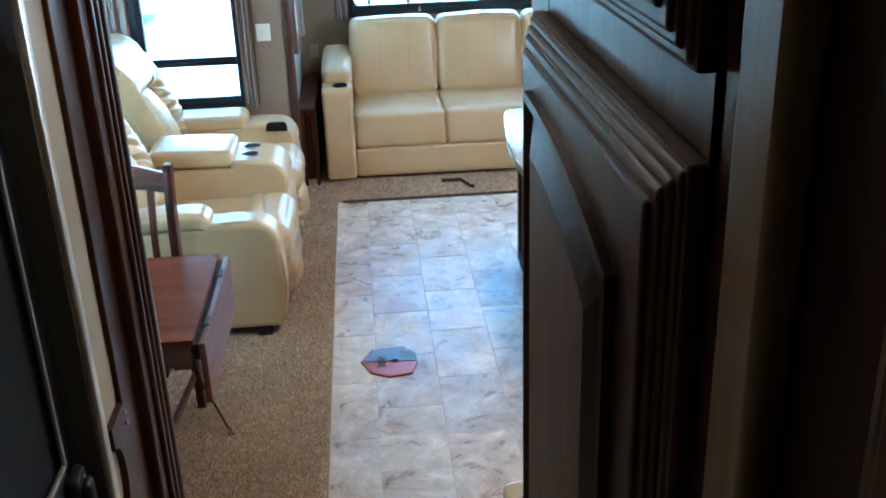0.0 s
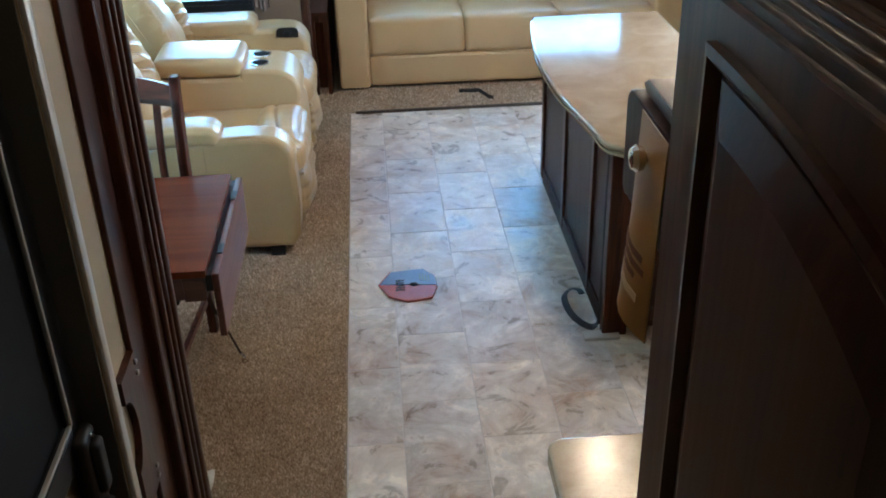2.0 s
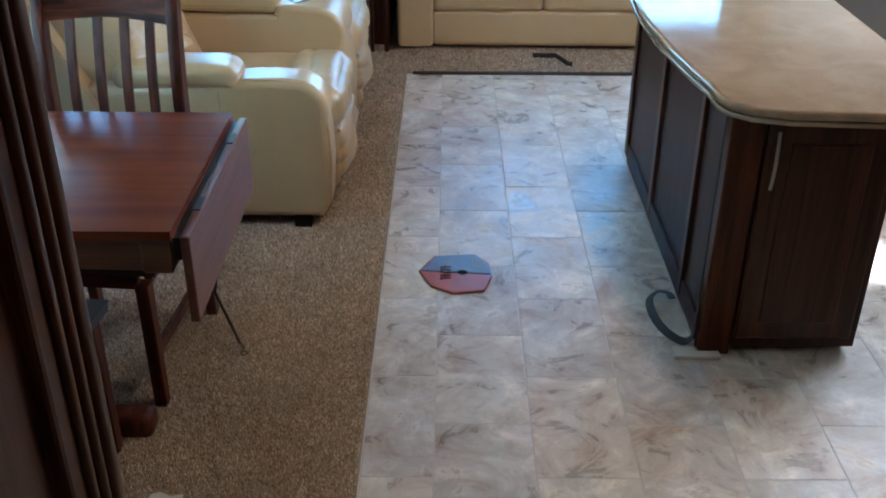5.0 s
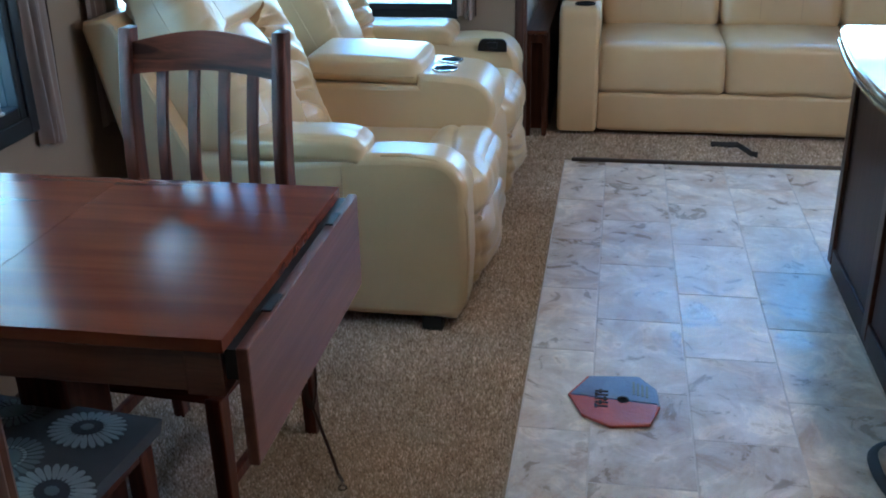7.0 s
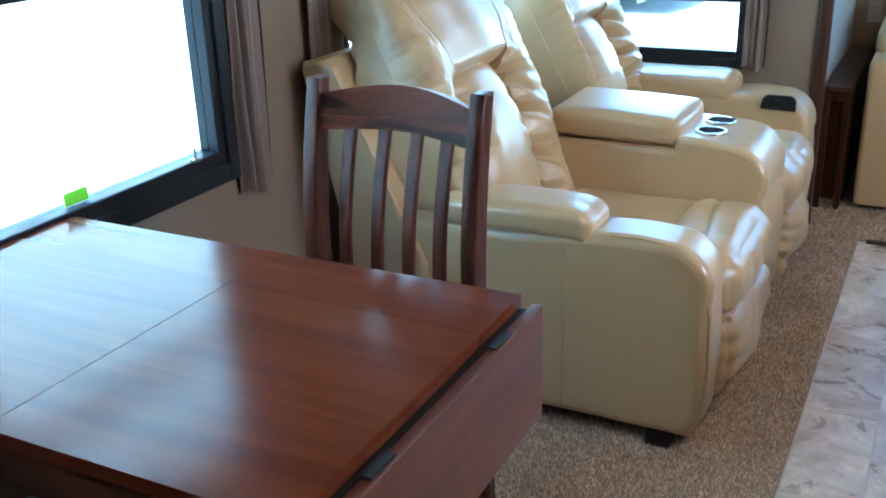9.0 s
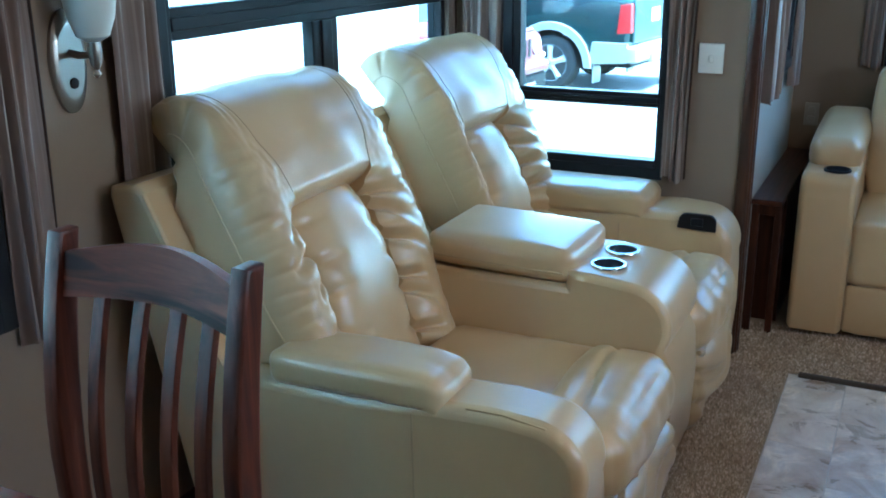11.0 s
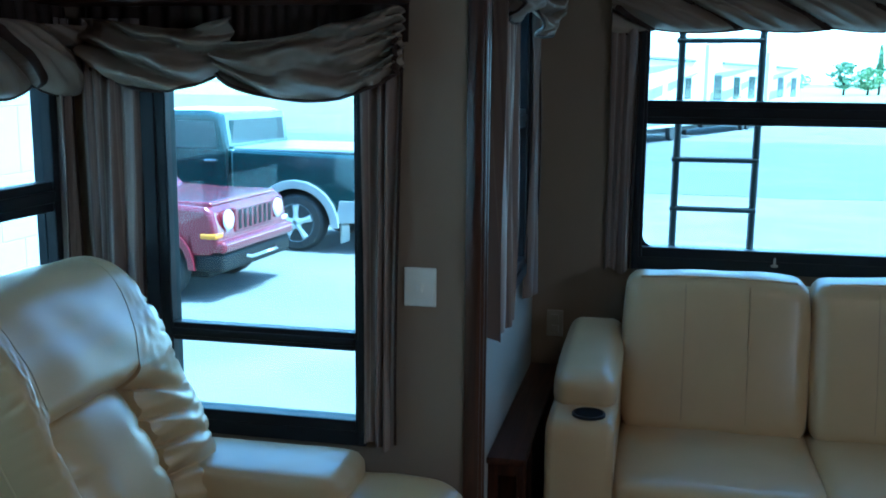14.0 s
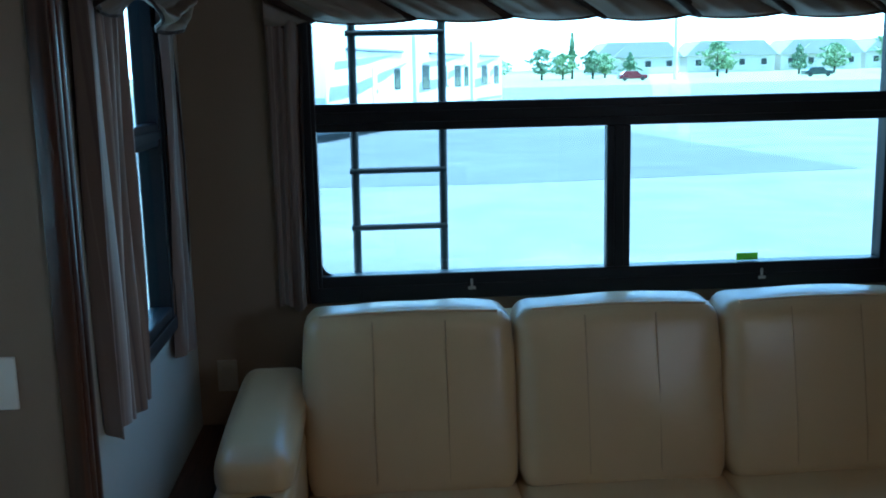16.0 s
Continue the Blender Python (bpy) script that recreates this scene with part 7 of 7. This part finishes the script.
def tree(x, y, h, spread, material, label, seed, narrow=False):
    rnd = random.Random(seed)
    z = ground_z(y)
    t = thing("tree", (x, y, z), label, "tree", "trees beyond the lot")
    part("trunk", join(tube([(x, y, z - 0.3), (x + 0.1, y, z + h * 0.3), (x, y, z + h * 0.7)], [0.22, 0.16, 0.05], 8),
                       *[tube([(x, y, z + h * 0.3), (x + spread * 0.5 * math.cos(a), y + spread * 0.5 * math.sin(a), z + h * 0.6)], [0.09, 0.03], 6) for a in (0.3, 2.2, 4.1, 5.3)]), BARK, t)
    vs, fs = [], []
    for k in range(520):
        f = rnd.random()
        zz = z + h * (0.22 + 0.78 * f)
        rr = spread * ((1 - f) * 0.95 + 0.06 if narrow else math.sin(math.pi * (0.12 + 0.83 * f)) ** 0.8) * math.sqrt(rnd.random()) * (0.8 + 0.3 * math.sin(3 * f * 6 + seed))
        a = rnd.random() * 6.283
        c = Vector((x + rr * math.cos(a), y + rr * math.sin(a), zz))
        s = 0.16 + 0.24 * rnd.random()
        u = Vector((rnd.uniform(-1, 1), rnd.uniform(-1, 1), rnd.uniform(-1, 1))).normalized()
        v = u.cross(Vector((rnd.uniform(-1, 1), rnd.uniform(-1, 1), rnd.uniform(-1, 1)))).normalized()
        w = u.cross(v)
        i = len(vs)
        vs += [c + u * s, c + v * s * 0.7, c - u * s, c - v * s * 0.7, c + w * s * 0.35]
        fs += [(i, i + 1, i + 4), (i + 1, i + 2, i + 4), (i + 2, i + 3, i + 4), (i + 3, i, i + 4)]
    me = bpy.data.meshes.new("crown")
    me.from_pydata([tuple(p - ORIGIN[t.name]) for p in vs], [], fs)
    me.materials.append(material)
    ob = new("crown", me)
    ob.parent = t
    return t


for _i, (_x, _w) in enumerate(((52, 17), (72, 18), (92, 17), (112, 18))):
    house(_x, 205 + 3 * _i, _w, 10, 3.2, "low tan house with a grey shingle roof beyond the lot")
for _i, (_x, _y, _h, _s, _n) in enumerate(((27, 165, 5.0, 2.8, False), (31, 168, 4.2, 2.6, False), (33, 170, 7.5, 1.2, True), (36, 168, 4.6, 2.7, False), (39, 172, 4.0, 2.4, False), (56, 165, 5.6, 3.6, False), (71, 168, 4.8, 2.4, True), (78, 170, 5.0, 3.2, False), (86, 166, 7.0, 3.8, False), (48, 190, 4.2, 2.2, True), (22, 185, 3.6, 4.5, False), (65, 186, 4.0, 2.2, True))):
    tree(_x, _y, _h, _s, LEAF if _i % 3 else LEAF_DARK, "small green tree beyond the lot", 11 + _i, _n)
for _x, _y in ((44.5, 150), (77, 150)):
    pl = thing("lamp_post", (_x, _y, ground_z(_y)), "pale lamp post at the edge of the lot", "lamp post")
    part("pole", tube([(_x, _y, ground_z(_y) - 0.3), (_x, _y, ground_z(_y) + 11)], [0.35, 0.28], 10), WHITE_PAINT, pl)
for _x, _m in ((38, RED_PAINT), (66, GREEN_PAINT)):
    cr = thing("parked_car", (_x, 150, ground_z(150)), "distant parked car at the edge of the lot", "car")
    _z = ground_z(150)
    part("body", prism([(_x - 2.1, _z + 0.3), (_x + 2.1, _z + 0.3), (_x + 2.1, _z + 0.85), (_x + 1.1, _z + 0.95), (_x + 0.6, _z + 1.45), (_x - 1.2, _z + 1.45), (_x - 1.7, _z + 0.95), (_x - 2.1, _z + 0.9)], "y", 149.1, 150.9, 0.1), _m, cr)
    for _d in (-1.35, 1.35):
        part("wheel", lathe([(0.18, -0.1), (0.32, -0.1), (0.32, 0.1), (0.001, 0.1)], (_x + _d, 149.15, _z + 0.32), "y", 16), TYRE, cr)

# self-lit panel added to whiten the sky low behind the houses
single("backdrop", rbox(-260, 340, 330, 331, -6, 70, 0), glow_mat("backdrop_glow", (0.93, 0.98, 1.0), 1.1), "glowing panel added for the bright sky low over the far lot", "sky", "structure")

# ---- floor pieces: vinyl tiles ----
TW, TL = 0.263, 0.428
SEAM_X, JOINT_A = -0.092, 2.528
cut = {}


def tile(x0, x1, y0, y1):
    key = (round(x1 - x0, 3), round(y1 - y0, 3))
    if key not in cut:
        bm = rbox(0, x1 - x0 - 0.004, 0, y1 - y0 - 0.004, -0.004, 0, 0.0012, 1)
        me = bpy.data.meshes.new("tile")
        bm.to_mesh(me)
        bm.free()
        me.materials.append(TILE)
        cut[key] = me
    ob = new("tile", cut[key])
    ob.parent = floor
    ob.location = (x0 + 0.002, y0 + 0.002, 0)


for c in range(-1, 8):
    x0, x1 = SEAM_X + TW * c, SEAM_X + TW * (c + 1)
    x0, x1 = max(x0, -0.28), min(x1, RIGHT_X)
    off = JOINT_A + (TL / 2 if c % 2 == 0 else 0)
    j = math.floor((0.83 - off) / TL)
    while off + TL * j < 5.60:
        y0, y1 = max(off + TL * j, 0.83), min(off + TL * (j + 1), 5.60)
        if y1 - y0 > 0.02:
            tile(x0, x1, y0, y1)
        j += 1

# ---- carpet: backing and tufted pile ----
single("carpet_backing", join(rbox(SLIDE_X, -0.282, 2.06, 5.61, -0.004, 0.003, 0), rbox(SLIDE_X, -0.282, SLIDE_Y0, 2.06, -0.004, 0.001, 0), rbox(BODY_X, RIGHT_X, 5.622, REAR_Y, -0.004, 0.003, 0)), BACKING, "brown carpet backing", "carpet", "structure", smooth=0)


def tufts(name, x0, x1, y0, y1, step, label, holes=()):
    """Short leaning yarn tips over a stretch of floor."""
    rng = np.random.default_rng(5)
    nx, ny = int((x1 - x0) / step), int((y1 - y0) / step)
    gx, gy = np.meshgrid(np.arange(nx), np.arange(ny))
    px = x0 + (gx.ravel() + rng.uniform(0.1, 0.9, nx * ny)) * step
    py = y0 + (gy.ravel() + rng.uniform(0.1, 0.9, nx * ny)) * step
    keep = np.ones(px.shape, bool)
    for a, b, c, d in holes:
        keep &= ~((px > a) & (px < b) & (py > c) & (py < d))
    px, py = px[keep], py[keep]
    n = len(px)
    lie = 0.5 * np.sin(px * 9 + 3 * np.sin(py * 5)) + 0.5 * np.sin(py * 7 + 2)
    ang = rng.uniform(0, 2 * np.pi, n)
    h = rng.uniform(0.006, 0.012, n) * (1 + 0.2 * lie)
    r = step * rng.uniform(0.45, 0.75, n)
    lean = rng.uniform(0, 0.7, n) * step
    la = rng.uniform(0, 2 * np.pi, n)
    v = np.zeros((n, 4, 3))
    for k in range(3):
        a = ang + k * 2 * np.pi / 3
        v[:, k, 0], v[:, k, 1], v[:, k, 2] = px + r * np.cos(a), py + r * np.sin(a), 0.001
    v[:, 3, 0], v[:, 3, 1], v[:, 3, 2] = px + lean * np.cos(la), py + lean * np.sin(la), 0.002 + h
    me = bpy.data.meshes.new(name)
    me.vertices.add(n * 4)
    me.vertices.foreach_set("co", v.ravel())
    idx = np.array([[0, 1, 3], [1, 2, 3], [2, 0, 3]]).ravel()
    loops = (np.arange(n)[:, None] * 4 + idx[None, :]).ravel()
    me.loops.add(n * 9)
    me.loops.foreach_set("vertex_index", loops.astype(np.int32))
    me.polygons.add(n * 3)
    me.polygons.foreach_set("loop_start", np.arange(0, n * 9, 3, dtype=np.int32))
    me.update(calc_edges=True)
    me.validate()
    me.materials.append(PILE)
    return tagged(new(name, me), label, "carpet", kind="stuff")


tufts("carpet", -1.62, -0.284, 2.06, 5.62, 0.0062, "brown flecked cut-pile carpet", [(-1.62, -0.62, 4.0, 5.6)])
tufts("carpet_rear", -0.50, 1.9, 5.625, 6.06, 0.009, "tan cut-pile carpet before the sofa")
